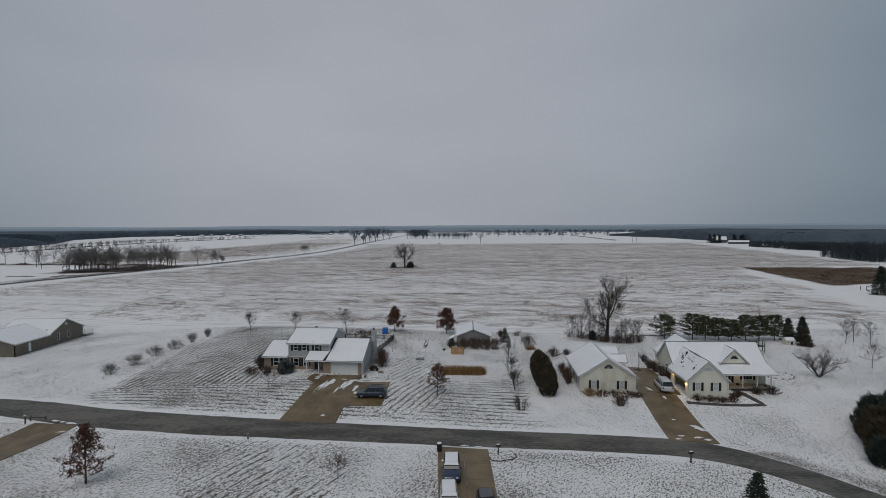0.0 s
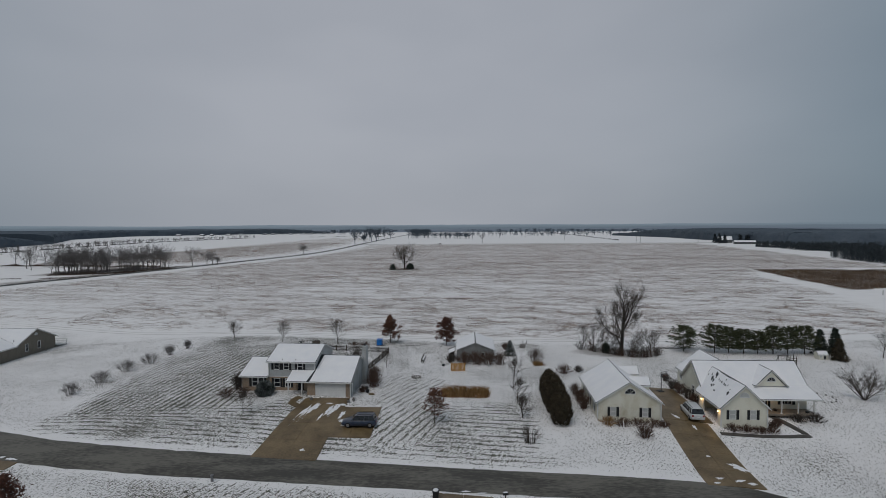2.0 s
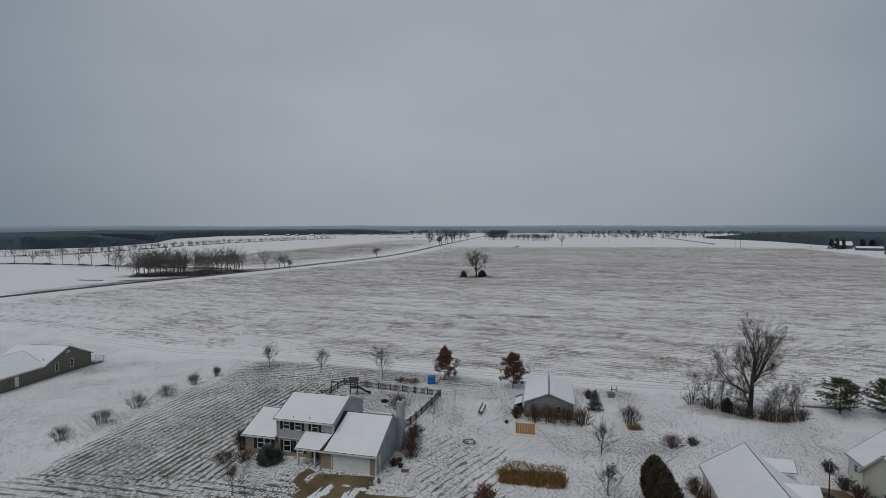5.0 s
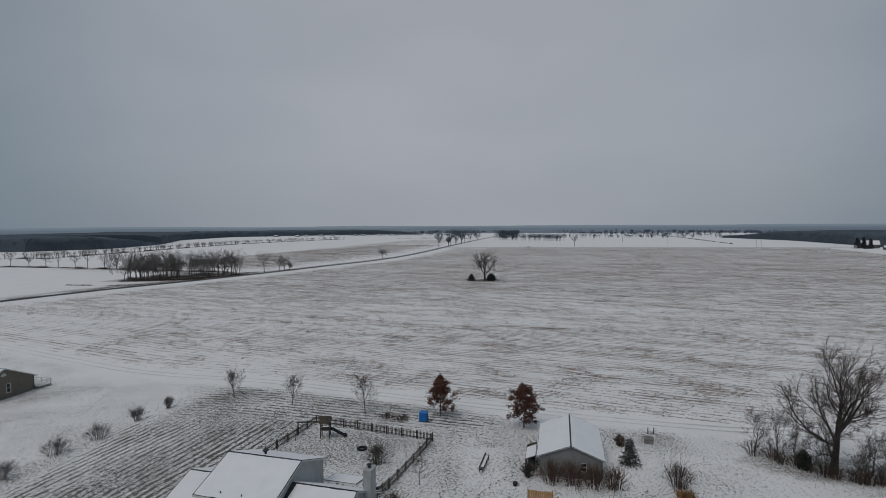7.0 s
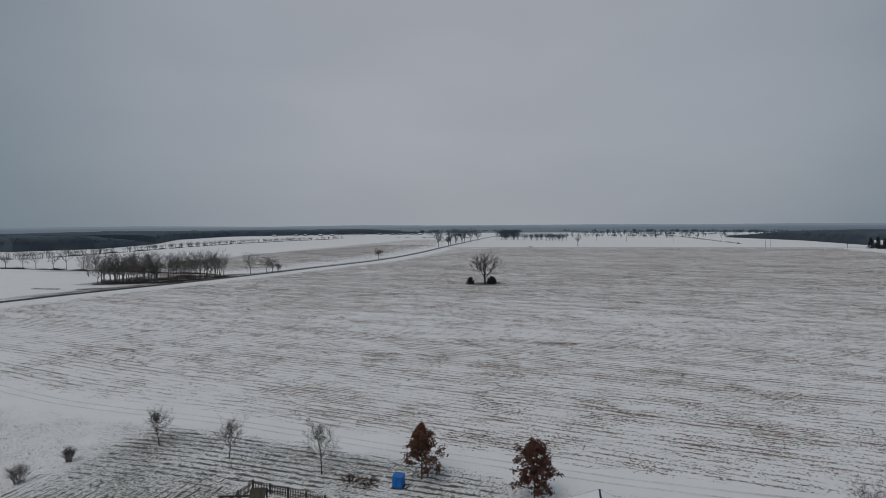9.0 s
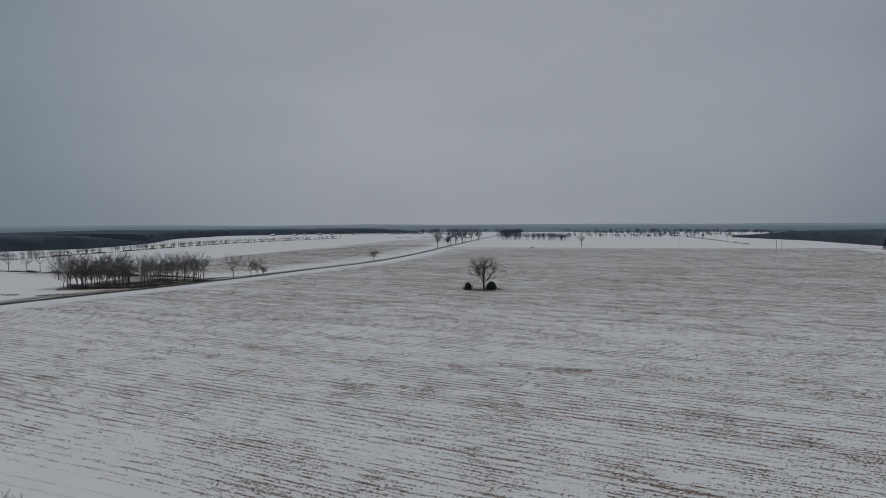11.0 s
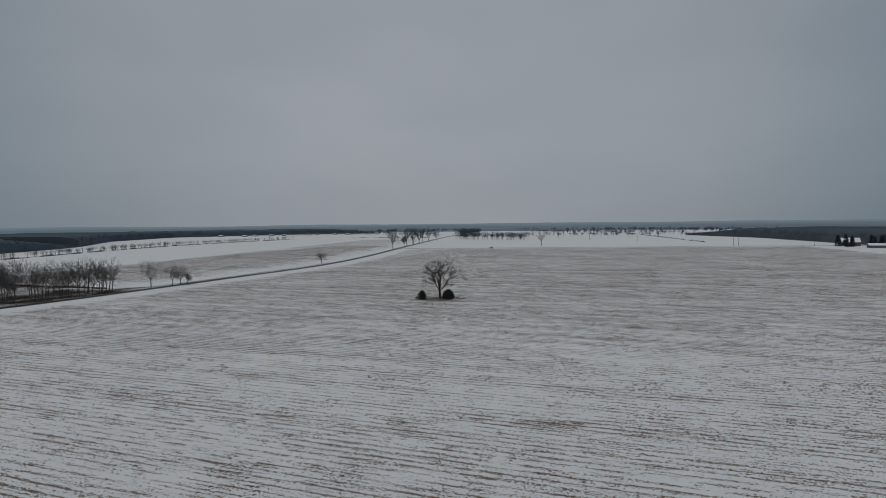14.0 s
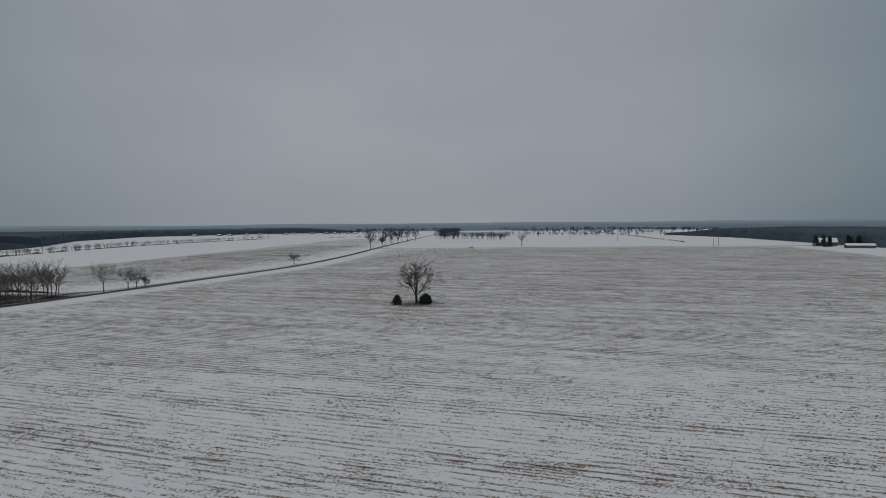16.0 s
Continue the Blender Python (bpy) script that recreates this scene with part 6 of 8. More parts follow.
# beds at the houses
for i, (x, y, h, w, tw) in enumerate(((-33.4, 100.0, 1.3, 3.6, M_TWIG_RED), (-31.2, 100.6, 1.1, 2.6, M_TWIG_RED), (-33.0, 103.4, 2.4, 2.4, M_TWIG), (-33.2, 105.4, 2.2, 2.4, M_TWIG), (-10.9, 104.0, 2.0, 3.0, M_TWIG_RED), (-11.2, 106.6, 2.2, 2.4, M_TWIG_RED),
                                     (-11.6, 110.5, 1.8, 2.2, M_TWIG_RED), (-12.4, 101.4, 0.9, 1.2, M_TWIG_RED),
                                     (4.9, 120.0, 2.3, 3.8, M_TWIG_RED), (7.2, 119.7, 2.4, 4.0, M_TWIG_RED), (9.6, 119.5, 2.4, 3.8, M_TWIG_RED), (11.8, 119.4, 2.3, 3.4, M_TWIG_RED), (2.2, 121.0, 1.6, 1.6, M_TWIG),
                                     (18.8, 120.6, 2.6, 3.6, M_TWIG_BROWN), (22.6, 112.8, 1.6, 3.0, M_TWIG_RED), (25.6, 114.0, 1.0, 1.8, M_TWIG), (14.4, 131.6, 1.5, 1.8, M_TWIG_RED),
                                     (-16.3, 121.4, 2.4, 2.9, M_TWIG), (-19.4, 137.2, 0.8, 3.0, M_TWIG_RED), (-17.0, 136.8, 0.8, 3.0, M_TWIG_RED),
                                     (21.2, 97.0, 1.7, 2.0, M_TWIG_RED), (20.9, 93.8, 1.8, 1.8, M_TWIG_RED), (21.4, 100.0, 1.7, 2.0, M_TWIG_RED),
                                     (22.6, 88.4, 1.1, 2.4, M_STRAW), (24.6, 88.3, 0.9, 3.0, M_TWIG_RED), (26.6, 88.1, 0.9, 3.0, M_TWIG_RED), (28.6, 87.9, 0.9, 3.0, M_TWIG_RED), (30.0, 87.9, 0.8, 1.8, M_TWIG_RED), (26.4, 85.2, 1.5, 2.2, M_TWIG_RED),
                                     (39.2, 87.4, 0.8, 2.4, M_TWIG_RED), (41.0, 87.4, 0.8, 2.6, M_TWIG_RED), (42.8, 87.3, 0.8, 2.6, M_TWIG_RED), (44.6, 87.4, 0.8, 2.4, M_TWIG_RED), (45.8, 89.0, 0.9, 2.2, M_TWIG_RED), (47.0, 90.0, 0.8, 1.6, M_TWIG_RED),
                                     (50.6, 91.2, 1.1, 2.2, M_TWIG), (53.0, 91.0, 1.2, 2.6, M_TWIG),
                                     (38.6, 96.8, 1.3, 2.0, M_TWIG_RED), (38.8, 99.0, 1.6, 2.2, M_TWIG), (38.6, 101.6, 1.6, 2.2, M_TWIG_RED), (38.6, 104.0, 1.5, 2.2, M_TWIG), (39.4, 108.6, 1.3, 2.0, M_TWIG))):
    shrub(x, y, h, w, 200 + i, "leafless garden shrub in a planting bed" if tw is not M_STRAW else "tuft of tan dry ornamental grass", tw, "garden_shrub" if tw is not M_STRAW else "ornamental_grass", "planting beds", 72, 5, 0.02)


def reed_bed(name, x0, x1, y0, y1, turn, h, count, mat, label, seed):
    """A stand of dry grass: many single blades."""
    rng = random.Random(seed)
    b = Build()
    c, s = math.cos(radians(turn)), math.sin(radians(turn))
    cx, cy = (x0 + x1) / 2, (y0 + y1) / 2
    for _ in range(count):
        u, v = rng.uniform(x0, x1) - cx + rng.gauss(0, 0.18), rng.uniform(y0, y1) - cy + rng.gauss(0, 0.18)
        if noise.noise(Vector((u * 0.9, v * 0.9, seed))) < rng.uniform(-0.6, 0.0):
            continue
        x, y = cx + u * c - v * s, cy + u * s + v * c
        z = terrain(x, y) - 0.03
        hh = h * rng.uniform(0.5, 1.15) * (0.85 + 0.55 * noise.noise(Vector((x * 0.8, y * 0.8, 0))))
        b.shard((x, y, z), (rng.uniform(-0.6, 0.6), rng.uniform(-0.6, 0.6), 1), hh, rng.uniform(0.05, 0.11), rng)
    return solid(name, b, mat, label, "grass", kind="stuff")


reed_bed("dry_grass_bed", 0.1, 7.6, 99.6, 102.6, -4, 1.2, 4300, M_STRAW, "rectangular bed of tall tan dry grass", 5)
reed_bed("dry_grass_bed", 0.3, 7.9, 102.6, 105.2, -4, 0.6, 1100, M_STRAW, "thin low tan grass at the back of a bed", 7)
reed_bed("dry_grass_tuft", 18.3, 19.9, 118.3, 119.6, 0, 1.1, 420, M_STRAW, "tuft of tan dry grass beside a bush", 6)

# ---- stubble standing in the rows ----
def value_noise(u, v, seed):
    """Smooth random field from 0 to 1 over many places."""
    table = np.random.default_rng(seed).random((256, 256))
    iu, iv = np.floor(u).astype(int), np.floor(v).astype(int)
    fu, fv = u - iu, v - iv
    fu, fv = fu * fu * (3 - 2 * fu), fv * fv * (3 - 2 * fv)
    iu, iv, ju, jv = iu % 256, iv % 256, (iu + 1) % 256, (iv + 1) % 256
    return (table[iu, iv] * (1 - fu) + table[ju, iv] * fu) * (1 - fv) + (table[iu, jv] * (1 - fu) + table[ju, jv] * fu) * fv


def blades(name, x, y, lean, h, w, rng, material, label, category, along_deg=None):
    """One thin triangle at each place, leaning by a random share of lean; wide ones lie along a direction."""
    n = len(x)
    z = np.array([terrain(a, b) for a, b in zip(x, y)]) - 0.015
    base = np.stack((x, y, z), 1)
    d = np.stack((rng.uniform(-1, 1, n) * lean, rng.uniform(-1, 1, n) * lean, np.ones(n)), 1)
    d /= np.linalg.norm(d, axis=1)[:, None]
    a = rng.uniform(0, 6.283, n) if along_deg is None else radians(along_deg) + rng.normal(0, 0.5, n)
    s = np.stack((np.cos(a), np.sin(a), np.zeros(n)), 1) * (w * rng.uniform(0.6, 1.3, n) * 0.5)[:, None]
    tip = base + d * (h * rng.uniform(0.5, 1.3, n))[:, None]
    me = bpy.data.meshes.new(name)
    me.from_pydata(np.stack((base - s, base + s, tip), 1).reshape(-1, 3), [], np.arange(3 * n).reshape(-1, 3))
    me.materials.append(material)
    return tagged(new(name, me), label, category, kind="stuff")


def stubble(y0, y1, x_lo, x_hi, count, h, w, seed, mask):
    """Cut stalks along the corn rows, in broken dashes."""
    rng = np.random.default_rng(seed)
    c, s = math.cos(radians(-13.5)), math.sin(radians(-13.5))
    reach = 0.25 * (x_hi - x_lo)
    k = rng.integers(int((y0 - reach) / 0.76), int((y1 + reach) / 0.76), count * 9)
    u = rng.uniform(x_lo * 1.1 - 90, x_hi * 1.1, len(k))
    v = k * 0.76 + rng.normal(0, 1.0, len(k)) * np.where(rng.random(len(k)) < 0.3, 0.24, 0.07)
    x, y = c * u - s * v, s * u + c * v
    keep = (x > x_lo) & (x < x_hi) & (y > y0) & (y < y1)
    x, y, u, v, k = x[keep], y[keep], u[keep], v[keep], k[keep]
    p = np.where(k % 2 == 0, 0.45, 0.22) + 1.5 * (value_noise(u / 1.8, k * 1.0, seed) - 0.5) + 1.4 * (value_noise(u / 7, v / 2.3, seed + 7) - 0.5) + 0.8 * (value_noise(u / 50, v / 12, seed + 9) - 0.5)
    keep = (rng.random(len(x)) < p) & (rng.random(len(x)) < mask(x, y))
    x, y = x[keep][:count], y[keep][:count]
    flat = rng.random(len(x)) < 0.72
    lean = np.where(flat, 2.2, 1.1)
    tall = np.where(flat, 0.55 * h, h)
    wide = np.where(flat, 6.0 * w, w)
    return blades("corn_stubble", x, y, lean, tall, wide, rng, M_STUBBLE, "short dry corn stubble in snowy rows", "stubble", -13.5)


def line_at(pts, v):
    return np.interp(v, [p[0] for p in pts], [p[1] for p in pts])


def in_field(x, y):
    cx = line_at([(b, a) for a, b in COUNTY], y)
    return np.clip(np.minimum.reduce([(y - line_at(LANE_N, x)) / 1.5, (x - cx - 14) / 8, (line_at(FIELD_RIGHT, y) - x) / 4, (800 - y) / 4]), 0, 1) * (0.62 + 0.38 * np.clip((y - 150) / 150, 0, 1))


def across_road(x, y):
    cx = line_at([(b, a) for a, b in COUNTY], y)
    return np.clip(np.minimum.reduce([(cx - x - 12) / 40, (x + 297 - (y - 586) * 0.055) / 8, (y - 380) / 20]), 0, 1)


stubble(138, 215, -110, 135, 230000, 0.25, 0.055, 1, in_field)
stubble(215, 330, -200, 185, 140000, 0.3, 0.075, 2, in_field)
stubble(330, 480, -170, 320, 84000, 0.36, 0.1, 3, in_field)
stubble(480, 800, -125, 390, 56000, 0.4, 0.14, 4, in_field)
stubble(380, 900, -310, -120, 60000, 0.4, 0.14, 5, across_road)


def lawn_tufts(count, seed):
    """Grass tips that stand through the thin snow, thickest along the mowing lines."""
    rng = np.random.default_rng(seed)
    x, y = rng.uniform(-112, 112, count * 14), rng.uniform(52, 152, count * 14)
    covers = cover_at(x, y)
    best = covers[3] * 0.4
    for w, turn in zip(covers, (82.0, -8.0, 62.0)):
        ph = ((y * math.cos(radians(turn)) - x * math.sin(radians(turn))) / 1.12) % 1.0
        best = np.maximum(best, w * np.maximum(0.0, 1 - np.minimum(ph, 1 - ph) * 3.2))
    keep = rng.random(len(x)) < best * (0.35 + 1.0 * value_noise(x * 0.7, y * 0.7, seed)) * 0.9
    x, y = x[keep][:count], y[keep][:count]
    return blades("lawn_grass", x, y, 2.2, 0.2, 0.075, rng, M_GRASS, "grass tips standing through thin snow", "grass")


lawn_tufts(190000, 77)

# ---- the field and what lies beyond ----
forked_tree(-20.4, 347.6, 17.4, 19.0, 301, "lone spreading leafless tree in the field", name="lone_tree", bark=M_BARK_DARK, r=0.6, bole=0.13, forks=5, levels=5, open_deg=38, rise=0.06, fine=0.04, twig_len=1.1, twigs=2, lead=0.3)
conifer(-27.6, 345.0, 3.7, 3.8, 302, "small dark cedar beside a lone tree", M_NEEDLE, "cedar", "cedars under the lone tree", tiers=18, per=12, size=0.6, low=0.02, open_top=True)
hedge_tree(-16.9, 345.6, 3.9, 4.6, 4.2, 303, "rounded dark cedar beside a lone tree", "cedar", "cedars under the lone tree", leaf=M_NEEDLE, count=1900, spray=(0.35, 0.95), peak=0.8)
for i in range(9):
    shrub(-30 + i * 2.4, 345.4 + R.uniform(-0.8, 0.8), R.uniform(0.6, 1.3), R.uniform(2.4, 4.0), 310 + i, "low brown brush under a lone tree", M_TWIG_RED, "brush", "brush under the lone tree", 26, 3, 0.03, flat=0.2)

grove = []
for i in range(62):
    t = min(1, max(0, (i + R.uniform(-0.6, 0.6)) / 61))
    back = R.uniform(0, 1) ** 1.4 * 16 * (1 - 0.6 * t)
    back *= 1.3 if i % 3 else 0.3
    x, y = along([(0, -220), (0.55, -194), (1, -178)], t) - back * 0.85 + R.uniform(-1, 1), along([(0, 322), (0.55, 335), (1, 369)], t) + back * 0.55
    if i < 11:
        tall = R.uniform(11.5, 17.5)
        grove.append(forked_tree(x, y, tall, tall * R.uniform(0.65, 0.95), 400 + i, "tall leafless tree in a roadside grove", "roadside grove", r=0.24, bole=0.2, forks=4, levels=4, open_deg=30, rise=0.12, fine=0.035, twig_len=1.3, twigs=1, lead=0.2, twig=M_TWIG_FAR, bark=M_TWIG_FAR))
    else:
        copy_thing(grove[i % 11], on_ground(x, y, R.uniform(0, 360), -0.05))
for i, (x, y) in enumerate(((-262, 360), (-274, 372), (-250, 384), (-292, 398), (-305, 402), (-322, 405), (-350, 408), (-282, 399), (-296, 403), (-334, 407), (-362, 409), (-380, 412), (-398, 413), (-262, 395), (-248, 393), (-420, 416))):
    copy_thing(grove[(i * 3) % 11], on_ground(x, y, R.uniform(0, 360), -0.05))


def brush_strip(name, line, width, h, count, mat, label, seed, size=1.0):
    """A strip of tangled brush: many single twigs, thicker in places."""
    rng = random.Random(seed)
    b = Build()
    seg = [(Vector((*p, 0)), Vector((*q, 0))) for p, q in zip(line, line[1:])]
    total = sum((q - p).length for p, q in seg)
    while len(b.f) < count:
        s = rng.uniform(0, total)
        for p, q in seg:
            if s <= (q - p).length:
                break
            s -= (q - p).length
        d = (q - p).normalized()
        c = p + d * s + Vector((-d.y, d.x, 0)) * rng.gauss(0, width * 0.4)
        g = 0.55 + 1.1 * noise.noise(Vector((c.x * 0.09, c.y * 0.09, seed)))
        if rng.random() > g:
            continue
        b.shard((c.x, c.y, terrain(c.x, c.y) - 0.05), (rng.uniform(-0.7, 0.7), rng.uniform(-0.7, 0.7), 1), h * g * rng.uniform(0.5, 1.4), 0.16 * size * rng.uniform(0.6, 1.4), rng)
    return solid(name, b, mat, label, "brush", kind="stuff")


brush_strip("brush", [(-222, 320), (-195, 331), (-186, 345), (-176, 370)], 5, 1.7, 4200, M_TWIG_BROWN, "low brown brush below a roadside grove", 61)
brush_strip("brush", [(-226, 330), (-204, 346), (-190, 374)], 9, 2.4, 4200, M_TWIG_FAR, "leafless undergrowth below a roadside grove", 62)
brush_strip("brush", [(-460, 418), (-342, 405), (-269, 395.5), (-190, 381)], 2.5, 1.5, 5200, M_TWIG_RED, "strip of brown brush between snowy fields", 63, 1.6)
brush_strip("brush", [(-236, 300), (-210, 300), (-196, 309), (-184, 340)], 2.0, 0.9, 1300, M_TWIG_RED, "brown roadside weeds on the verge", 64)
brush_strip("field_edge_weeds", [(44, 133.2), (60, 133.6), (78, 133.4), (93, 132.6)], 0.5, 0.45, 1500, M_TWIG, "dark line of weeds along the field edge", 71, 0.6)
brush_strip("lawn_weeds", [(8.6, 70.6), (8.3, 66.5), (7.0, 61.5)], 0.6, 0.16, 500, M_TWIG, "dark strip of grass in the snowy lawn", 72, 0.6)
brush_strip("brush", [(-185, 372), (-168, 392), (-156, 425)], 1.2, 0.9, 900, M_TWIG_RED, "brown roadside weeds on the verge", 65)
for i, (x, y, h) in enumerate(((-170.5, 386, 14), (-163.5, 393, 12), (-160.6, 395, 10), (-158, 398, 6))):
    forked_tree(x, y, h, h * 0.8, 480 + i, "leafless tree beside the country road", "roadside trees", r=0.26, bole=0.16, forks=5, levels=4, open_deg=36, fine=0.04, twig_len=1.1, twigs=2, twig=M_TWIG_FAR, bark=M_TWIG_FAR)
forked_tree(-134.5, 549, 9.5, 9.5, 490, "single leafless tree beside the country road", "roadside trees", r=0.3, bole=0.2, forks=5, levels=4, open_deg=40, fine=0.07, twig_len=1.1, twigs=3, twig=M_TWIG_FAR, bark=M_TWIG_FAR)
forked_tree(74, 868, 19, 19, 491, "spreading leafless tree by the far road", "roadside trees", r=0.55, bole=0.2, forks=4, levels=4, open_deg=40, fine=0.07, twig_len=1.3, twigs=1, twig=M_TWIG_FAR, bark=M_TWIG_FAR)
# bark and twigs take the haze-tinted wood colour
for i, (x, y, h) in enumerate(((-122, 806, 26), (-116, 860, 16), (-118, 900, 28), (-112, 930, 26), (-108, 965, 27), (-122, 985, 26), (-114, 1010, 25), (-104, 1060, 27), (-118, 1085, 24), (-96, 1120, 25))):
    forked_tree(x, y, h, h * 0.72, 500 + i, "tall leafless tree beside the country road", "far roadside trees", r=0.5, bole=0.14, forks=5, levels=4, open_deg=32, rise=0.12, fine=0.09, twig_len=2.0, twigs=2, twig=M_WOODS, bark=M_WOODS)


def woods(name, line, depth, h, count, seed, mat, label, shards=34, size=2.6, ever=False, mass=True):
    """A far wood: trunks and clumps of twigs for every tree, in one mesh."""
    rng = random.Random(seed)
    b = Build()
    seg = [(Vector((*p, 0)), Vector((*q, 0))) for p, q in zip(line, line[1:])]
    tot = sum((q - p).length for p, q in seg)
    if mass:
        for p, q in seg:
            d = (q - p).normalized()
            nrm = Vector((-d.y, d.x, 0))
            if nrm.dot((p + q) / 2 - Vector((0, 300, 0))) < 0:
                nrm = -nrm
            k = max(2, int((q - p).length / 6))
            rows = []
            backs = (0, 1.5, 5, 12, 22, 34, depth * 0.3, depth * 0.55, depth * 0.8, depth, depth + 8)
            rises = (0.0, 0.5, 0.68, 0.78, 0.82, 0.84, 0.84, 0.84, 0.84, 0.8, 0.0)
            for i in range(k + 1):
                c = p.lerp(q, i / k)
                row = []
                for back, zz in zip(backs, rises):
                    g = c + nrm * (back + 4 * noise.noise(Vector((c.x * 0.03, c.y * 0.03, back))))
                    lump = 1 + 0.12 * noise.noise(Vector((g.x * 0.006, g.y * 0.006, seed))) + 0.10 * noise.noise(Vector((g.x * 0.05, g.y * 0.05, seed))) + 0.09 * noise.noise(Vector((g.x * 0.16, g.y * 0.16, seed)))
                    lump *= 0.3 + 0.7 * smooth(0, 220, (c - seg[-1][1]).length)
                    row.append((g.x, g.y, h * zz * lump))
                rows.append(row)
            m = len(rows[0])
            b.add(rows[0], [tuple(range(m))[::-1]])
            b.add(rows[-1], [tuple(range(m))])
            b.add([v for r in rows for v in r], [(i * m + j, (i + 1) * m + j, (i + 1) * m + j + 1, i * m + j + 1) for i in range(k) for j in range(m - 1)])
        b.smooth = True
    for _ in range(count):
        s = rng.uniform(0, tot)
        for p, q in seg:
            if s <= (q - p).length:
                break
            s -= (q - p).length
        d = (q - p).normalized()
        nrm = Vector((-d.y, d.x, 0))
        if nrm.dot((p + q) / 2 - Vector((0, 300, 0))) < 0:
            nrm = -nrm
        back = depth * rng.random() ** 1.6
        c = p + d * s + nrm * back
        hh = h * (rng.uniform(0.78, 1.0) if mass else rng.uniform(0.72, 1.1)) * (1 + 0.16 * noise.noise(Vector((c.x * 0.006, c.y * 0.006, seed))))
        if not mass:
            b.tube([c, c + Vector((0, 0, hh * 0.6))], [0.3, 0.15], 3)
        else:
            hh *= 0.3 + 0.7 * smooth(0, 220, (c - seg[-1][1]).length)
            wide = h * rng.uniform(0.16, 0.28)
            for _ in range(shards):
                v = Vector((rng.gauss(0, 1), rng.gauss(0, 1), abs(rng.gauss(0.5, 1)))).normalized() * rng.uniform(0.35, 1.0)
                b.shard((c.x + v.x * wide, c.y + v.y * wide, hh * (0.46 + 0.4 * v.z)), (v.x * 0.6, v.y * 0.6, 1.0), size * rng.uniform(0.5, 1.1), size * rng.uniform(0.12, 0.26), rng)
            continue
        wide = hh * rng.uniform(0.28, 0.42)
        for _ in range(shards * (1 if ever else 2)):
            if ever:
                u = rng.random()
                rad, z = h * 0.22 * (1 - u) + 0.3, hh * (0.05 + 0.95 * u)
                a = rng.uniform(0, 6.28)
                rr = rad * math.sqrt(rng.random())
                b.shard((c.x + rr * math.cos(a), c.y + rr * math.sin(a), z - size * 0.5), (rng.uniform(-1.2, 1.2), rng.uniform(-1.2, 1.2), 1), size * rng.uniform(0.7, 1.4), size * rng.uniform(0.25, 0.6), rng)
            else:
                v = Vector((rng.gauss(0, 1), rng.gauss(0, 1), rng.gauss(0, 1))).normalized() * rng.uniform(0.3, 1.0)
                b.shard((c.x + v.x * wide, c.y + v.y * wide, hh * (0.58 + 0.36 * v.z)), (v.x + rng.uniform(-0.5, 0.5), v.y + rng.uniform(-0.5, 0.5), 0.8), size * rng.uniform(0.4, 0.9), size * rng.uniform(0.1, 0.22), rng)
    return solid(name, b, mat, label, "woods", kind="stuff")


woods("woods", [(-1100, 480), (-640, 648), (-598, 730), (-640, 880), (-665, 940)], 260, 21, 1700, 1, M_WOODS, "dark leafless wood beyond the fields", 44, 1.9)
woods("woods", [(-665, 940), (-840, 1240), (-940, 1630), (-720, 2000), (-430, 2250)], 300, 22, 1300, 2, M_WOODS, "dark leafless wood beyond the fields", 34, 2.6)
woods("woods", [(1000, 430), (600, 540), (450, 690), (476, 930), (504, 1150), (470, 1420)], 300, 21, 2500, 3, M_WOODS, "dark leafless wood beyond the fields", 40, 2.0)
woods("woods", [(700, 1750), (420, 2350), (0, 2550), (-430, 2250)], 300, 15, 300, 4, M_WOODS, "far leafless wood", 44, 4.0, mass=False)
woods("evergreen_woods", [(640, 300), (420, 345), (301, 366), (312, 425), (345, 470)], 60, 12.5, 620, 5, M_WOODS_EVER, "dark evergreen plantation at the field edge", 130, 1.0, True, False)
woods("evergreen_woods", [(383, 651), (387, 524), (460, 560)], 50, 7.5, 300, 6, M_WOODS_EVER, "dark evergreen plantation at the field edge", 110, 1.0, True, False)
woods("hedgerow", [(-560, 490), (-468, 513), (-484, 660), (-503, 785), (-515, 945), (-493, 1110), (-450, 1330)], 7, 8.5, 260, 7, M_TWIG_FAR, "thin leafless hedgerow between fields", 46, 1.2, mass=False)
brush_strip("hedgerow_brush", [(-560, 490), (-468, 513), (-484, 660), (-503, 785), (-515, 945), (-493, 1110), (-450, 1330)], 3, 2.2, 8000, M_TWIG_FAR, "low leafless hedge line between snowy fields", 66, 2.6)
brush_strip("hedgerow_brush", [(433, 2100), (390, 1500), (326, 950)], 2.5, 2.0, 3000, M_TWIG, "low leafless hedge line between snowy fields", 67, 3.0)
brush_strip("hedgerow_brush", [(-330, 1400), (-250, 1410), (-140, 1390)], 4, 2.0, 1200, M_TWIG, "low leafless hedge line between snowy fields", 68, 3.0)
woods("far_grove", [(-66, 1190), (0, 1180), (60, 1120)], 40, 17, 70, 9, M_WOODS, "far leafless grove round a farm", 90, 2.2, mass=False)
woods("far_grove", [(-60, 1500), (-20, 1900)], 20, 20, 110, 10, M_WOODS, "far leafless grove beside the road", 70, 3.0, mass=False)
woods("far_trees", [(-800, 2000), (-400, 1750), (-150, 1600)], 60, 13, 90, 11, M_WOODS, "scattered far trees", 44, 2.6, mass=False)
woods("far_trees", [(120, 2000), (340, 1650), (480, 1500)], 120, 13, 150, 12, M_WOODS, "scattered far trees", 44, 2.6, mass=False)
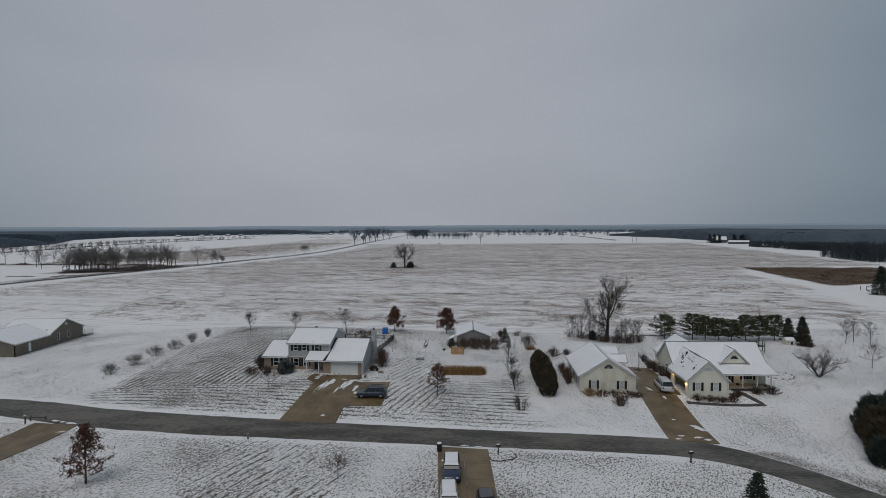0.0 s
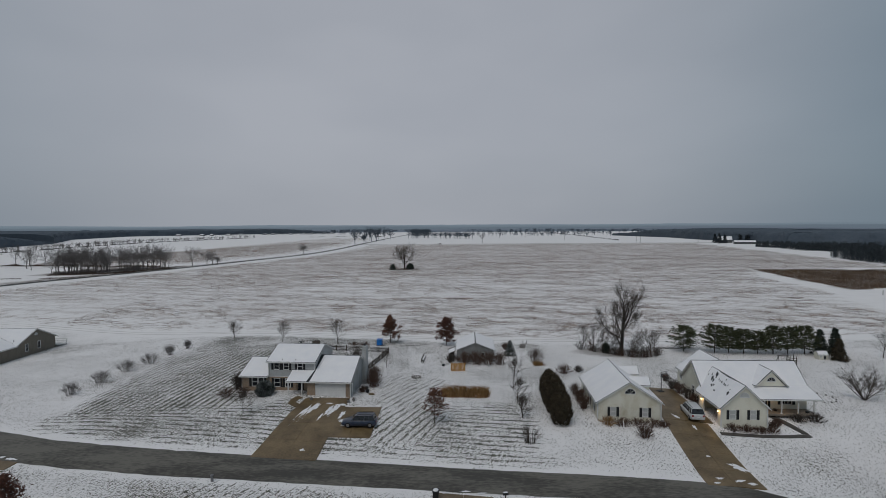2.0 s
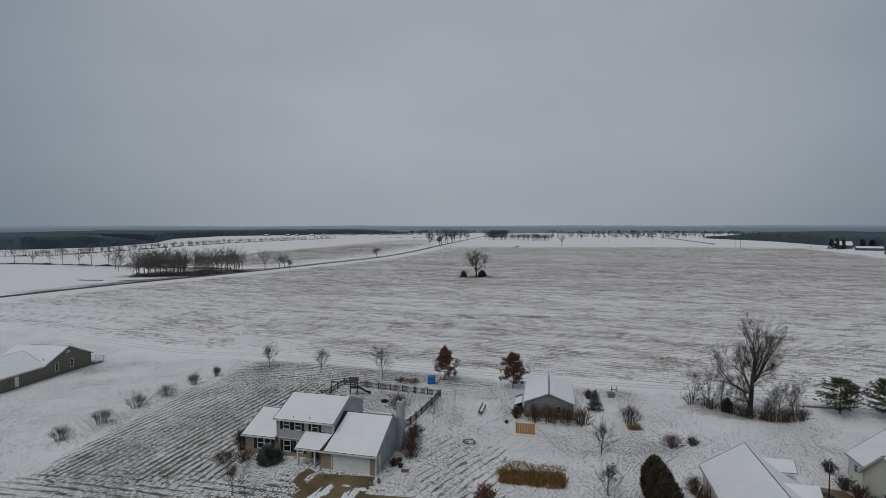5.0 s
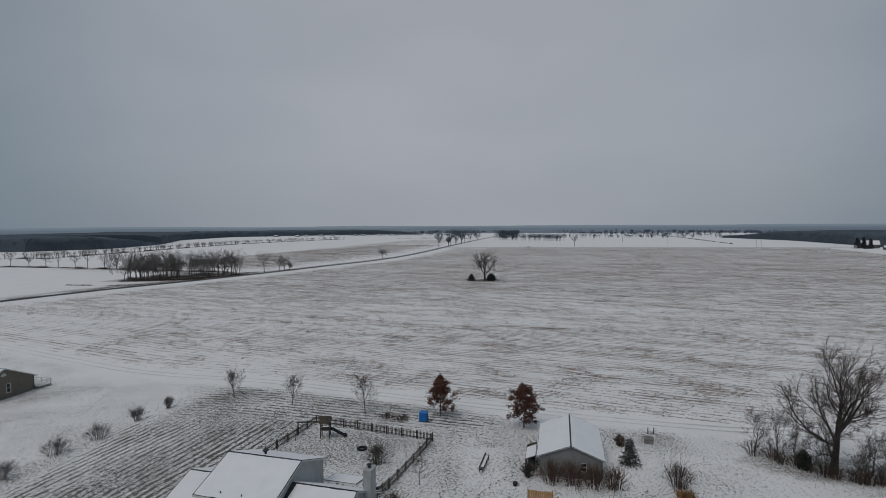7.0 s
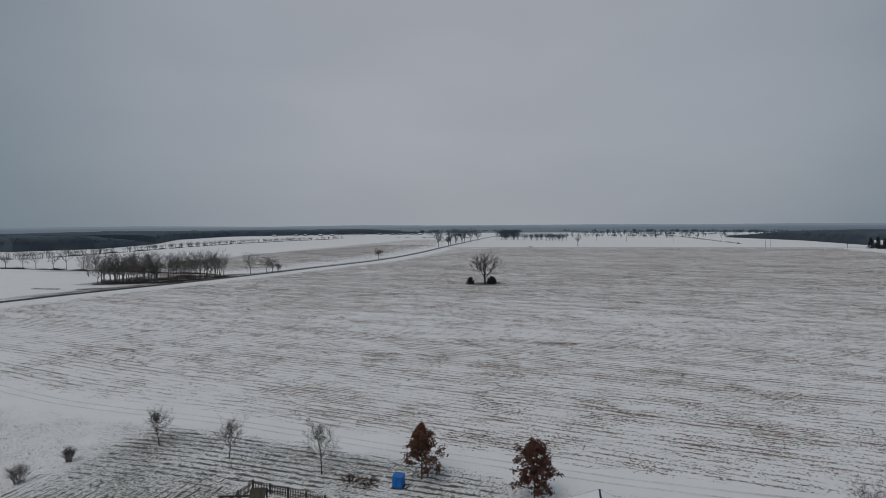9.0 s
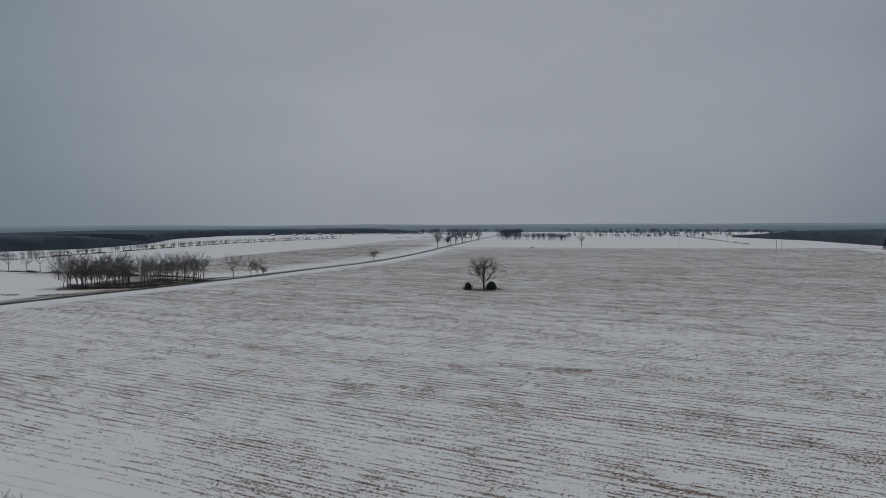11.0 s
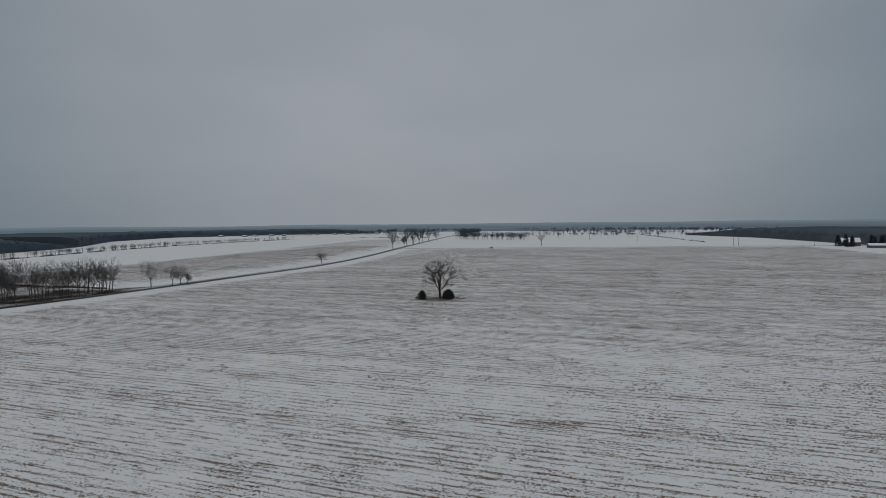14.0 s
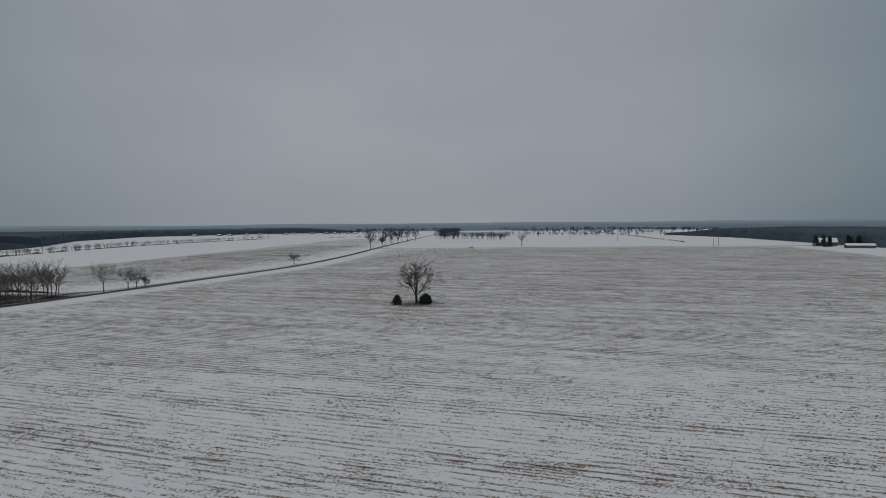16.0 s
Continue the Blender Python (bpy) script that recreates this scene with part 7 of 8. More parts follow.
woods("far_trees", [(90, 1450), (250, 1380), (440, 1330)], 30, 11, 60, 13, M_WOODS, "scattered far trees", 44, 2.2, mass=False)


def ridge(y, h, seed, mat, label, step=60, ext=4400, rough=7.0):
    """A distant wooded rise along the horizon."""
    b = Build()
    xs = np.arange(-ext, ext + 1, step)
    verts = []
    for x in xs:
        yy = math.sqrt(max(0.0, y * y - 0.55 * x * x))
        z = h + rough * noise.noise(Vector((x * 0.0012, seed, 0))) + 2.2 * noise.noise(Vector((x * 0.012, seed, 5)))
        verts += [(x, yy - 60, -1), (x, yy, z * 0.8), (x, yy + 60, z), (x, yy + 260, z * 0.9), (x, yy + 420, -1)]
    faces = [(i * 5 + k, i * 5 + 5 + k, i * 5 + 6 + k, i * 5 + 1 + k) for i in range(len(xs) - 1) for k in range(4)]
    b.add(verts, faces)
    return solid("far_ridge", b, mat, label, "ridge", kind="structure")


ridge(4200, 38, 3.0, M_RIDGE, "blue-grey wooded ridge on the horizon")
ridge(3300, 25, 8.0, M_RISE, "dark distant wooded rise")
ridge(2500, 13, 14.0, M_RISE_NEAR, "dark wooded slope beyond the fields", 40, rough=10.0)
def reed_field():
    """Brown tall grass on a plot of ground."""
    rng = random.Random(9)
    b = Build()
    while len(b.f) < 42000:
        x, y = rng.uniform(168, 332), rng.uniform(228, 332)
        if within(x, y, REED_PLOT):
            g = 0.75 + 0.7 * noise.noise(Vector((x * 0.12, y * 0.12, 1.0)))
            b.shard((x, y, -0.05), (rng.uniform(-0.6, 0.6), rng.uniform(-0.6, 0.6), 1), g * rng.uniform(0.5, 1.15), rng.uniform(0.15, 0.34), rng)
    return solid("dry_reed_field", b, M_REED, "field of tall brown dry grass", "grass", kind="stuff")


reed_field()

# ---- vehicles ----
def loft(b, rings):
    """Skin over rings of equal point count, with closed ends."""
    n = len(rings[0])
    verts = [p for r in rings for p in r]
    faces = [(i * n + k, i * n + (k + 1) % n, (i + 1) * n + (k + 1) % n, (i + 1) * n + k) for i in range(len(rings) - 1) for k in range(n)]
    faces += [tuple(range(n))[::-1], tuple(range(len(verts) - n, len(verts)))]
    return b.add(verts, faces)


def car(x, y, heading, kind, material, label, snow=False, rack=False, dz=0.1):
    """A parked car: kind gives length, width, height and the shape of its cabin."""
    L, W, H, hood, tail, belt = kind
    e = thing("car", on_ground(x, y, heading, dz), label, "car", "parked cars")
    w, f = W / 2, L / 2
    base = 0.24

    def ring(px, ww, z0, z1):
        c = 0.1
        return [(px, -ww + c, z0), (px, -ww, z0 + c), (px, -ww * 1.0, (z0 + z1) / 2), (px, -ww + 0.03, z1 - c * 0.6), (px, -ww + c * 1.3, z1),
                (px, ww - c * 1.3, z1), (px, ww - 0.03, z1 - c * 0.6), (px, ww, (z0 + z1) / 2), (px, ww, z0 + c), (px, ww - c, z0)]

    b = Build()
    hz = belt - 0.08
    loft(b, [ring(-f, w * 0.86, base + 0.12, belt - 0.12), ring(-f + 0.12, w * 0.96, base, belt - 0.02), ring(-f * 0.5, w, base - 0.04, belt), ring(0, w, base - 0.04, belt), ring(hood, w, base - 0.04, belt),
             ring(hood + 0.5, w * 0.99, base - 0.02, hz), ring(f - 0.45, w * 0.95, base, hz - 0.1), ring(f - 0.1, w * 0.86, base + 0.05, hz - 0.22), ring(f, w * 0.76, base + 0.14, hz - 0.36)])
    b.smooth = True
    body = part("body", b, material, e)
    # glass cabin
    g = Build()
    r0, r1, top = tail + 0.3, hood - 0.7, H - 0.07
    tw = w * 0.74

    def frame_ring(px, pw, z):
        return (px, pw, z)

    low = [(tail, -w * 0.93, belt - 0.03), (hood, -w * 0.93, belt - 0.03), (hood, w * 0.93, belt - 0.03), (tail, w * 0.93, belt - 0.03)]
    hi = [(r0, -tw, top), (r1, -tw, top), (r1, tw, top), (r0, tw, top)]
    g.add(low + hi, [(0, 1, 5, 4), (1, 2, 6, 5), (2, 3, 7, 6), (3, 0, 4, 7), (4, 5, 6, 7)])
    part("cabin_glass", g, M_GLASS_DARK, body, "dark tinted windows")
    rf = Build()
    loft(rf, [[(px, -tw * k, top - 0.03), (px, -tw * k * 1.0, top + 0.02), (px, -tw * 0.85 * k, top + 0.06), (px, tw * 0.85 * k, top + 0.06), (px, tw * k, top + 0.02), (px, tw * k, top - 0.03)]
              for px, k in ((r0 - 0.06, 0.97), (r0 + 0.15, 1.02), ((r0 + r1) / 2, 1.03), (r1 - 0.1, 1.01), (r1 + 0.05, 0.95))])
    rf.smooth = True
    roof = part("roof_panel", rf, material, body)
    for s in (-1, 1):
        for a, c in (((hood, s * w * 0.935, belt - 0.02), (r1, s * tw * 1.01, top)), ((tail, s * w * 0.935, belt - 0.02), (r0, s * tw * 1.01, top)),
                     (((hood + tail) / 2 - 0.1, s * w * 0.94, belt - 0.02), ((r0 + r1) / 2 - 0.1, s * tw * 1.015, top)), ((tail + 0.75, s * w * 0.94, belt - 0.02), (r0 + 0.55, s * tw * 1.015, top))):
            pl = Build()
            pl.tube([a, c], [0.032, 0.03], 5)
            part("pillar", pl, material, body)
        mi = Build()
        mi.blob((hood - 0.25, s * (w + 0.08), belt + 0.08), 0.09, 0.12, 0.08, 8, 6, 0)
        part("mirror", mi, material, body)
        for px in (-f + 0.85, f - 0.92):
            ty = Build()
            ty.cyl((px, s * (w - 0.2), 0.33), (px, s * (w + 0.01), 0.33), 0.33, 18)
            t = part("wheel", ty, M_RUBBER, e)
            ri = Build()
            ri.cyl((px, s * (w - 0.02), 0.33), (px, s * (w + 0.025), 0.33), 0.21, 12)
            part("rim", ri, M_RIM, t)
        hl = Build()
        hl.blob((f - 0.14, s * w * 0.62, hz - 0.28), 0.12, 0.2, 0.08, 8, 6, 0)
        part("headlight", hl, M_HEADLAMP, body)
        tl = Build()
        tl.box(-f - 0.015, -f + 0.1, min(s * w * 0.6, s * w * 0.84), max(s * w * 0.6, s * w * 0.84), belt - 0.34, belt - 0.1)
        part("tail_light", tl, M_REDLAMP, body)
        if rack:
            rk = Build()
            rk.tube([(r0 + 0.1, s * tw * 0.85, top + 0.07), (r0 + 0.2, s * tw * 0.85, top + 0.13), (r1 - 0.3, s * tw * 0.85, top + 0.13), (r1 - 0.2, s * tw * 0.85, top + 0.07)], [0.03] * 4, 5)
            part("roof_rail", rk, M_BLACK, body)
    bp = Build()
    bp.box(-f - 0.03, -f + 0.1, -w * 0.8, w * 0.8, base + 0.1, base + 0.28)
    part("rear_bumper", bp, material, body)
    pb = Build()
    pb.box(-f - 0.04, -f - 0.028, -0.2, 0.2, base + 0.32, base + 0.44)
    part("plate", pb, M_WHITE, body, "blank pale plate bar")
    if snow:
        sn = Build()
        rows, cols = 10, 6
        vs = []
        for j in range(rows + 1):
            px = r0 - 0.1 + (r1 - r0 + 0.2) * j / rows
            for i in range(cols + 1):
                py = tw * 0.97 * (2 * i / cols - 1)
                edge = i in (0, cols) or j in (0, rows)
                vs.append((px, py, top + 0.055 + (0.0 if edge else 0.06 + 0.02 * noise.noise(Vector((px * 3, py * 3, 1))))))
        sn.add(vs, [(j * (cols + 1) + i, j * (cols + 1) + i + 1, (j + 1) * (cols + 1) + i + 1, (j + 1) * (cols + 1) + i)[::-1] for j in range(rows) for i in range(cols)])
        sn.smooth = True
        part("snow_cover", sn, M_SNOW, roof, "snow lying on the roof")
        wn2 = Build()
        wn2.prism([(r1, -tw * 0.9, top + 0.012), (r1, tw * 0.9, top + 0.012), (r1 + 0.4, w * 0.85, top - 0.28), (r1 + 0.4, -w * 0.85, top - 0.28)], (0.03, 0, 0.05))
        part("snow_cover", wn2, M_SNOW, roof, "snow lying on the windscreen")
    return e


WAGON = (4.75, 1.82, 1.62, 1.05, -2.2, 0.98)
VAN = (5.1, 1.95, 1.75, 1.35, -2.4, 1.02)
CROSSOVER = (4.75, 1.95, 1.72, 1.0, -2.2, 1.05)
SEDAN = (4.6, 1.78, 1.46, 0.95, -1.75, 0.92)
car(-11.1, 88.9, 178, WAGON, M_CARBLUE, "dark blue-grey station wagon parked on the drive", rack=True)
car(35.5, 91.2, 82, VAN, M_CARSILVER, "white minivan parked before an open garage", rack=True)
car(0.55, 65.7, -92, CROSSOVER, M_CARNAVY, "navy blue car with snow on its roof", snow=True)
car(0.1, 59.3, -90, WAGON, M_CARWHITE, "white car with a snowy roof on the drive", snow=True)
car(3.75, 58.3, -90, SEDAN, M_CARDARK, "charcoal car parked on the drive")
car(5.0, 806.6, 175, SEDAN, M_CARDARK, "small dark car far off on a field road", dz=0.25)


# ---- back garden of the grey house ----
def picket_fence(pts):
    f = thing("fence", pose(0, 0, 0), "weathered dark wooden picket fence round a back garden", "fence")
    pk = Build()
    pk.add([(-0.045, 0, 0), (0.045, 0, 0), (0.045, 0.02, 0), (-0.045, 0.02, 0), (-0.045, 0, 1.05), (0.045, 0, 1.05), (0.045, 0.02, 1.05), (-0.045, 0.02, 1.05), (0, 0, 1.13), (0, 0.02, 1.13)],
           [(3, 2, 1, 0), (0, 1, 5, 4), (1, 2, 6, 5), (2, 3, 7, 6), (3, 0, 4, 7), (4, 5, 8), (6, 7, 9), (5, 6, 9, 8), (7, 4, 8, 9)])
    picket = pk.mesh("picket")
    po = Build()
    po.box(-0.07, 0.07, -0.07, 0.07, -0.1, 1.2).box(-0.09, 0.09, -0.09, 0.09, 1.2, 1.25)
    post = po.mesh("post")
    for a, b in zip(pts, pts[1:]):
        a, b = Vector((*a, 0)), Vector((*b, 0))
        d = (b - a).normalized()
        turn = math.degrees(math.atan2(d.y, d.x))
        n = max(1, round((b - a).length / 2.4))
        for i in range(n + 1):
            p = a.lerp(b, i / n)
            q = part("post", post, M_WOOD_DARK, f)
            q.matrix_local = on_ground(p.x, p.y, turn)
            if i < n:
                p2 = a.lerp(b, (i + 1) / n)
                for z in (0.3, 0.88):
                    rl = Build()
                    rl.tube([(p.x, p.y, terrain(p.x, p.y) + z), (p2.x, p2.y, terrain(p2.x, p2.y) + z)], [0.05, 0.05], 4)
                    part("rail", rl, M_WOOD_DARK, f)
        m = int((b - a).length / 0.215)
        for i in range(m):
            p = a.lerp(b, (i + 0.5) / m)
            q = part("picket", picket, M_WOOD_DARK, f)
            q.matrix_local = on_ground(p.x, p.y, turn, 0.06)
    return f


picket_fence([(-32.4, 114.2), (-29.4, 133.7), (-10.8, 129.5), (-13.2, 115.2), (-14.6, 110.4)])


def play_tower(x, y, turn, label, slide, mat, roof=True, reach=4.0):
    e = thing("swing_set", on_ground(x, y, turn), label, "play set")
    for sx in (-0.6, 0.6):
        for sy in (-0.6, 0.6):
            p = Build()
            p.box(sx - 0.06, sx + 0.06, sy - 0.06, sy + 0.06, 0, 2.3)
            part("post", p, mat, e)
    d = Build()
    for i in range(8):
        d.box(-0.66 + i * 0.166, -0.66 + i * 0.166 + 0.15, -0.66, 0.66, 1.15, 1.2)
    part("deck", d, mat, e)
    for z in (1.5, 1.9):
        r = Build()
        r.box(-0.62, 0.62, -0.64, -0.58, z, z + 0.1).box(-0.64, -0.58, -0.62, 0.62, z, z + 0.1)
        part("railing", r, mat, e)
    if roof:
        for s in (-1, 1):
            t = Build()
            t.prism([(-0.8, s * 0.85, 2.2), (0.8, s * 0.85, 2.2), (0.8, 0, 2.95), (-0.8, 0, 2.95)], (0, 0, 0.05))
            part("canopy", t, mat, e)
    beam = Build()
    beam.box(-reach, -0.6, -0.07, 0.07, 2.12, 2.28)
    part("swing_beam", beam, mat, e)
    for s in (-1, 1):
        l = Build()
        l.tube([(0.2 - reach, 0, 2.2), (-reach, s * 1.05, 0)], [0.06, 0.06], 5)
        part("leg", l, mat, e)
    for px in ((-3.0, -1.7) if reach > 3 else (-1.6,)):
        c = Build()
        for s in (-0.22, 0.22):
            c.tube([(px + s, 0, 2.12), (px + s, 0, 0.5)], [0.012, 0.012], 3)
        c.box(px - 0.25, px + 0.25, -0.09, 0.09, 0.46, 0.5)
        part("swing", c, M_BLACK, e)
    if not roof:
        return e
    s = Build()
    prof = [(0.65, 1.2), (1.1, 1.05), (1.9, 0.55), (2.6, 0.22), (3.0, 0.18)]
    for (x0, z0), (x1, z1) in zip(prof, prof[1:]):
        s.prism([(x0, -0.28, z0), (x0, 0.28, z0), (x1, 0.28, z1), (x1, -0.28, z1)], (0, 0, -0.05))
        for q in (-0.3, 0.27):
            s.prism([(x0, q, z0 + 0.15), (x0, q + 0.03, z0 + 0.15), (x1, q + 0.03, z1 + 0.15), (x1, q, z1 + 0.15)], (0, 0, -0.2))
    part("slide", s, slide, e)
    return e


play_tower(-26.0, 128.8, 12, "weathered wooden swing set with a black slide", M_BLACK, M_WOOD_DARK)
play_tower(68.6, 118.8, -10, "wooden swing set with a climbing tower", M_WOOD_DARK, M_WOOD_DARK, False, 2.6)


def torus(name, x, y, r, t, mat, label, cat, sides=24, dz=0.0, flat=1.0):
    b, m = Build(), 8
    vs = []
    for k in range(sides):
        a = 2 * math.pi * k / sides
        for j in range(m):
            c = 2 * math.pi * j / m
            vs.append(((r + t * math.cos(c)) * math.cos(a), (r + t * math.cos(c)) * math.sin(a), t * flat * (1 + math.sin(c))))
    b.add(vs, [(k * m + j, ((k + 1) % sides) * m + j, ((k + 1) % sides) * m + (j + 1) % m, k * m + (j + 1) % m) for k in range(sides) for j in range(m)])
    b.smooth = True
    return solid(name, b, mat, label, cat, m=on_ground(x, y, dz=dz))


torus("tyre", -19.6, 125.4, 0.52, 0.16, M_RUBBER, "old black tractor tyre lying in the snow", "tyre")


def ring_of_stones(x, y, r, n, label):
    e = thing("fire_ring", on_ground(x, y), label, "fire ring")
    for k in range(n):
        a = 6.283 * k / n
        b = Build()
        b.blob((r * math.cos(a), r * math.sin(a), 0.08), 0.17, 0.15, 0.12, 7, 5, 0.2)
        part("stone", b, M_STONE, e)
    return e


ring_of_stones(-4.2, 110.6, 0.75, 12, "low ring of grey stones in the lawn")
ring_of_stones(60.5, 101.0, 2.6, 14, "curved line of grey stones in the lawn")


def blue_box():
    e = thing("storage_box", on_ground(-13.5, 136.9, -8) @ Matrix.Diagonal((0.86, 0.86, 0.92, 1)), "bright blue plastic outdoor box on a pallet", "box")
    b = Build()
    b.box(-0.65, 0.65, -0.6, 0.6, 0.1, 1.42)
    part("shell", b, M_BLUEPLASTIC, e)
    for s in (-0.32, 0.32):
        p = Build()
        p.box(s - 0.28, s + 0.28, -0.64, -0.6, 0.2, 1.32)
        part("front_panel", p, M_BLUEPLASTIC, e)
    l = Build()
    l.prism([(-0.7, -0.68, 1.42), (0.7, -0.68, 1.42), (0.7, 0.65, 1.5), (-0.7, 0.65, 1.5)], (0, 0, 0.07))
    part("lid", l, M_BLUEPLASTIC, e)
    p = Build()
    for i in range(5):
        p.box(-0.8 + i * 0.34, -0.8 + i * 0.34 + 0.22, -0.8, 0.8, 0.0, 0.1)
    part("pallet", p, M_WOOD_DARK, e)
    q = Build()
    q.tube([(0.9, -0.5, 0.1), (1.5, 0.5, 0.06)], [0.05, 0.05], 5)
    part("handle", q, M_BLACK, e)


blue_box()

# bistro chairs behind the house
for x, y, t in ((-14.9, 114.0, 20), (-14.0, 114.6, -60)):
    c = thing("garden_chair", on_ground(x, y, t), "dark metal garden chair in the snow", "chair", "garden chairs")
    for sx in (-0.2, 0.2):
        for sy in (-0.2, 0.2):
            b = Build()
            b.cyl((sx, sy, 0), (sx, sy, 0.45 if sy < 0 else 0.9), 0.018, 6)
            part("leg", b, M_BLACK, c)
    b = Build()
    b.box(-0.23, 0.23, -0.23, 0.23, 0.43, 0.46)
    part("seat", b, M_BLACK, c)
    b = Build()
    b.box(-0.22, 0.22, 0.18, 0.21, 0.6, 0.9)
    part("backrest", b, M_BLACK, c)

# curved path to the porch of the grey house
pth = Build()
px = [(-19.9, 95.0), (-21.2, 95.2), (-22.3, 96.2), (-22.3, 97.4), (-21.6, 98.6)]
pv = []
for i, (x, y) in enumerate(px):
    a, b2 = Vector((*px[max(i - 1, 0)], 0)), Vector((*px[min(i + 1, len(px) - 1)], 0))
    nr = (b2 - a).normalized().cross(Vector((0, 0, 1)))
    for s in (-0.55, 0.55):
        q = Vector((x, y, 0)) + nr * s
        pv += [(q.x, q.y, terrain(q.x, q.y) + 0.09), (q.x, q.y, terrain(q.x, q.y) - 0.1)]
pth.add(pv, [f for i in range(len(px) - 1) for f in ((i * 4, i * 4 + 2, i * 4 + 6, i * 4 + 4), (i * 4 + 1, i * 4, i * 4 + 4, i * 4 + 5), (i * 4 + 2, i * 4 + 3, i * 4 + 7, i * 4 + 6))])
solid("garden_path", pth, M_CONCRETE, "curved wet concrete path to the porch", "path", kind="structure")


def pot(x, y, r, h, mat, label, z=0.0, plant=True):
    e = thing("flower_pot", on_ground(x, y, dz=z), label, "pot", "flower pots")
    b = Build()
    b.cyl((0, 0, 0), (0, 0, h), r * 0.75, 12, r)
    part("pot", b, mat, e)
    if plant:
        t = Build()
        for k in range(26):
            a = R.uniform(0, 6.28)
            t.shard((0, 0, h), (math.cos(a) * 0.7, math.sin(a) * 0.7, 1), R.uniform(0.2, 0.45), 0.04)
        part("dry_plant", t, M_TWIG_RED, e)
    return e


for x, y in ((-19.6, 97.3), (-13.9, 96.6), (-13.2, 97.2)):
    pot(x, y, 0.24, 0.36, M_STONE, "stone pot with a dry plant by the garage")
for x, y in ((-11.6, 101.2), (-12.0, 102.6)):
    pot(x, y, 0.3, 0.45, M_BLACK, "dark garden pot beside the house wall", plant=False)
ac = Build()
ac.box(-0.45, 0.45, -0.3, 0.3, 0, 0.14)
solid("stepping_slab", ac, M_CONCRETE, "flat pale concrete slab in the snow", "slab", m=on_ground(-10.9, 100.4, 10))


# ---- middle garden ----
def wood_panel():
    e = thing("garden_screen", on_ground(3.4, 114.7, -5), "short fence panel of new orange wood", "fence")
    for i in range(11):
        b = Build()
        x = -1.25 + i * 0.23
        b.box(x, x + 0.2, -0.015 if i % 2 else 0.02, 0.015 if i % 2 else 0.05, 0.05, 1.55 + R.uniform(-0.03, 0.03))
        part("board", b, M_WOOD_ORANGE, e)
    for x in (-1.3, 1.28):
        b = Build()
        b.box(x - 0.05, x + 0.05, 0.02, 0.12, 0, 1.75)
        part("post", b, M_WOOD_ORANGE, e)
    for z in (0.35, 1.2):
        b = Build()
        b.box(-1.28, 1.28, 0.052, 0.1, z, z + 0.09)
        part("rail", b, M_WOOD_ORANGE, e)


wood_panel()


def bench():
    e = thing("garden_bench", on_ground(-3.2, 123.2, 84), "long dark wooden bench dusted with snow", "bench")
    for i in range(4):
        b = Build()
        b.box(-2.1, 2.1, -0.24 + i * 0.125, -0.24 + i * 0.125 + 0.1, 0.42, 0.46)
        part("slat", b, M_WOOD_DARK, e)
    for x in (-1.9, -0.6, 0.6, 1.9):
        b = Build()
        b.box(x - 0.05, x + 0.05, -0.24, -0.16, 0, 0.42).box(x - 0.05, x + 0.05, 0.16, 0.24, 0, 0.8).box(x - 0.05, x + 0.05, -0.2, 0.2, 0.3, 0.38)
        part("leg", b, M_WOOD_DARK, e)
    b = Build()
    b.box(-2.1, 2.1, 0.2, 0.24, 0.6, 0.8)
    part("backrest", b, M_WOOD_DARK, e)
    b = Build()
    b.box(-1.5, 1.8, -0.2, 0.14, 0.462, 0.5)
    part("snow_cover", b, M_SNOW, e, "snow lying on the seat")


bench()
pot(0.7, 118.6, 0.3, 0.4, M_BLACK, "black bucket with snow in the lawn", plant=False)
pot(0.95, 118.9, 0.18, 0.3, M_WHITE, "pale bucket in the lawn", plant=False)


def pump():
    e = thing("water_pump", on_ground(9.3, 117.8, 0), "white hand water pump post in the snow", "pump")
    b = Build()
    b.cyl((0, 0, 0), (0, 0, 1.1), 0.06, 8)
    part("pipe", b, M_WHITE, e)
    b = Build()
    b.tube([(0, 0, 1.08), (-0.25, 0, 1.2), (-0.4, 0, 0.9)], [0.04, 0.03, 0.03], 5)
    part("handle", b, M_WHITE, e)


pump()


def wood_store():
    e = thing("lean_to", pose(2.4, 124.4, 0.0, 0, 0, -3.5), "dark lean-to with stored boards beside the shed", "lean-to")
    b = Build()
    b.prism([(-0.5, -2.2, 1.5), (0.8, -2.2, 2.0), (0.8, 2.2, 2.0), (-0.5, 2.2, 1.5)], (0, 0, 0.07))
    part("roof", b, M_WOOD_DARK, e)
    b = Build()
    b.prism([(-0.45, -2.1, 1.58), (0.75, -2.1, 2.08), (0.75, 1.2, 2.08), (-0.45, 1.2, 1.58)], (0, 0, 0.05))
    part("roof_snow", b, M_SNOW, e)
    for y in (-2.1, 0, 2.1):
        b = Build()
        b.box(-0.48, -0.38, y - 0.05, y + 0.05, 0, 1.5)
        part("post", b, M_WOOD_DARK, e)
    for i in range(5):
        b = Build()
        b.box(-0.2, 0.6, -1.9 + i * 0.75, -1.3 + i * 0.75, 0, R.uniform(0.7, 1.2))
        part("stack", b, M_STONE if i % 2 else M_WOOD_DARK, e)


wood_store()


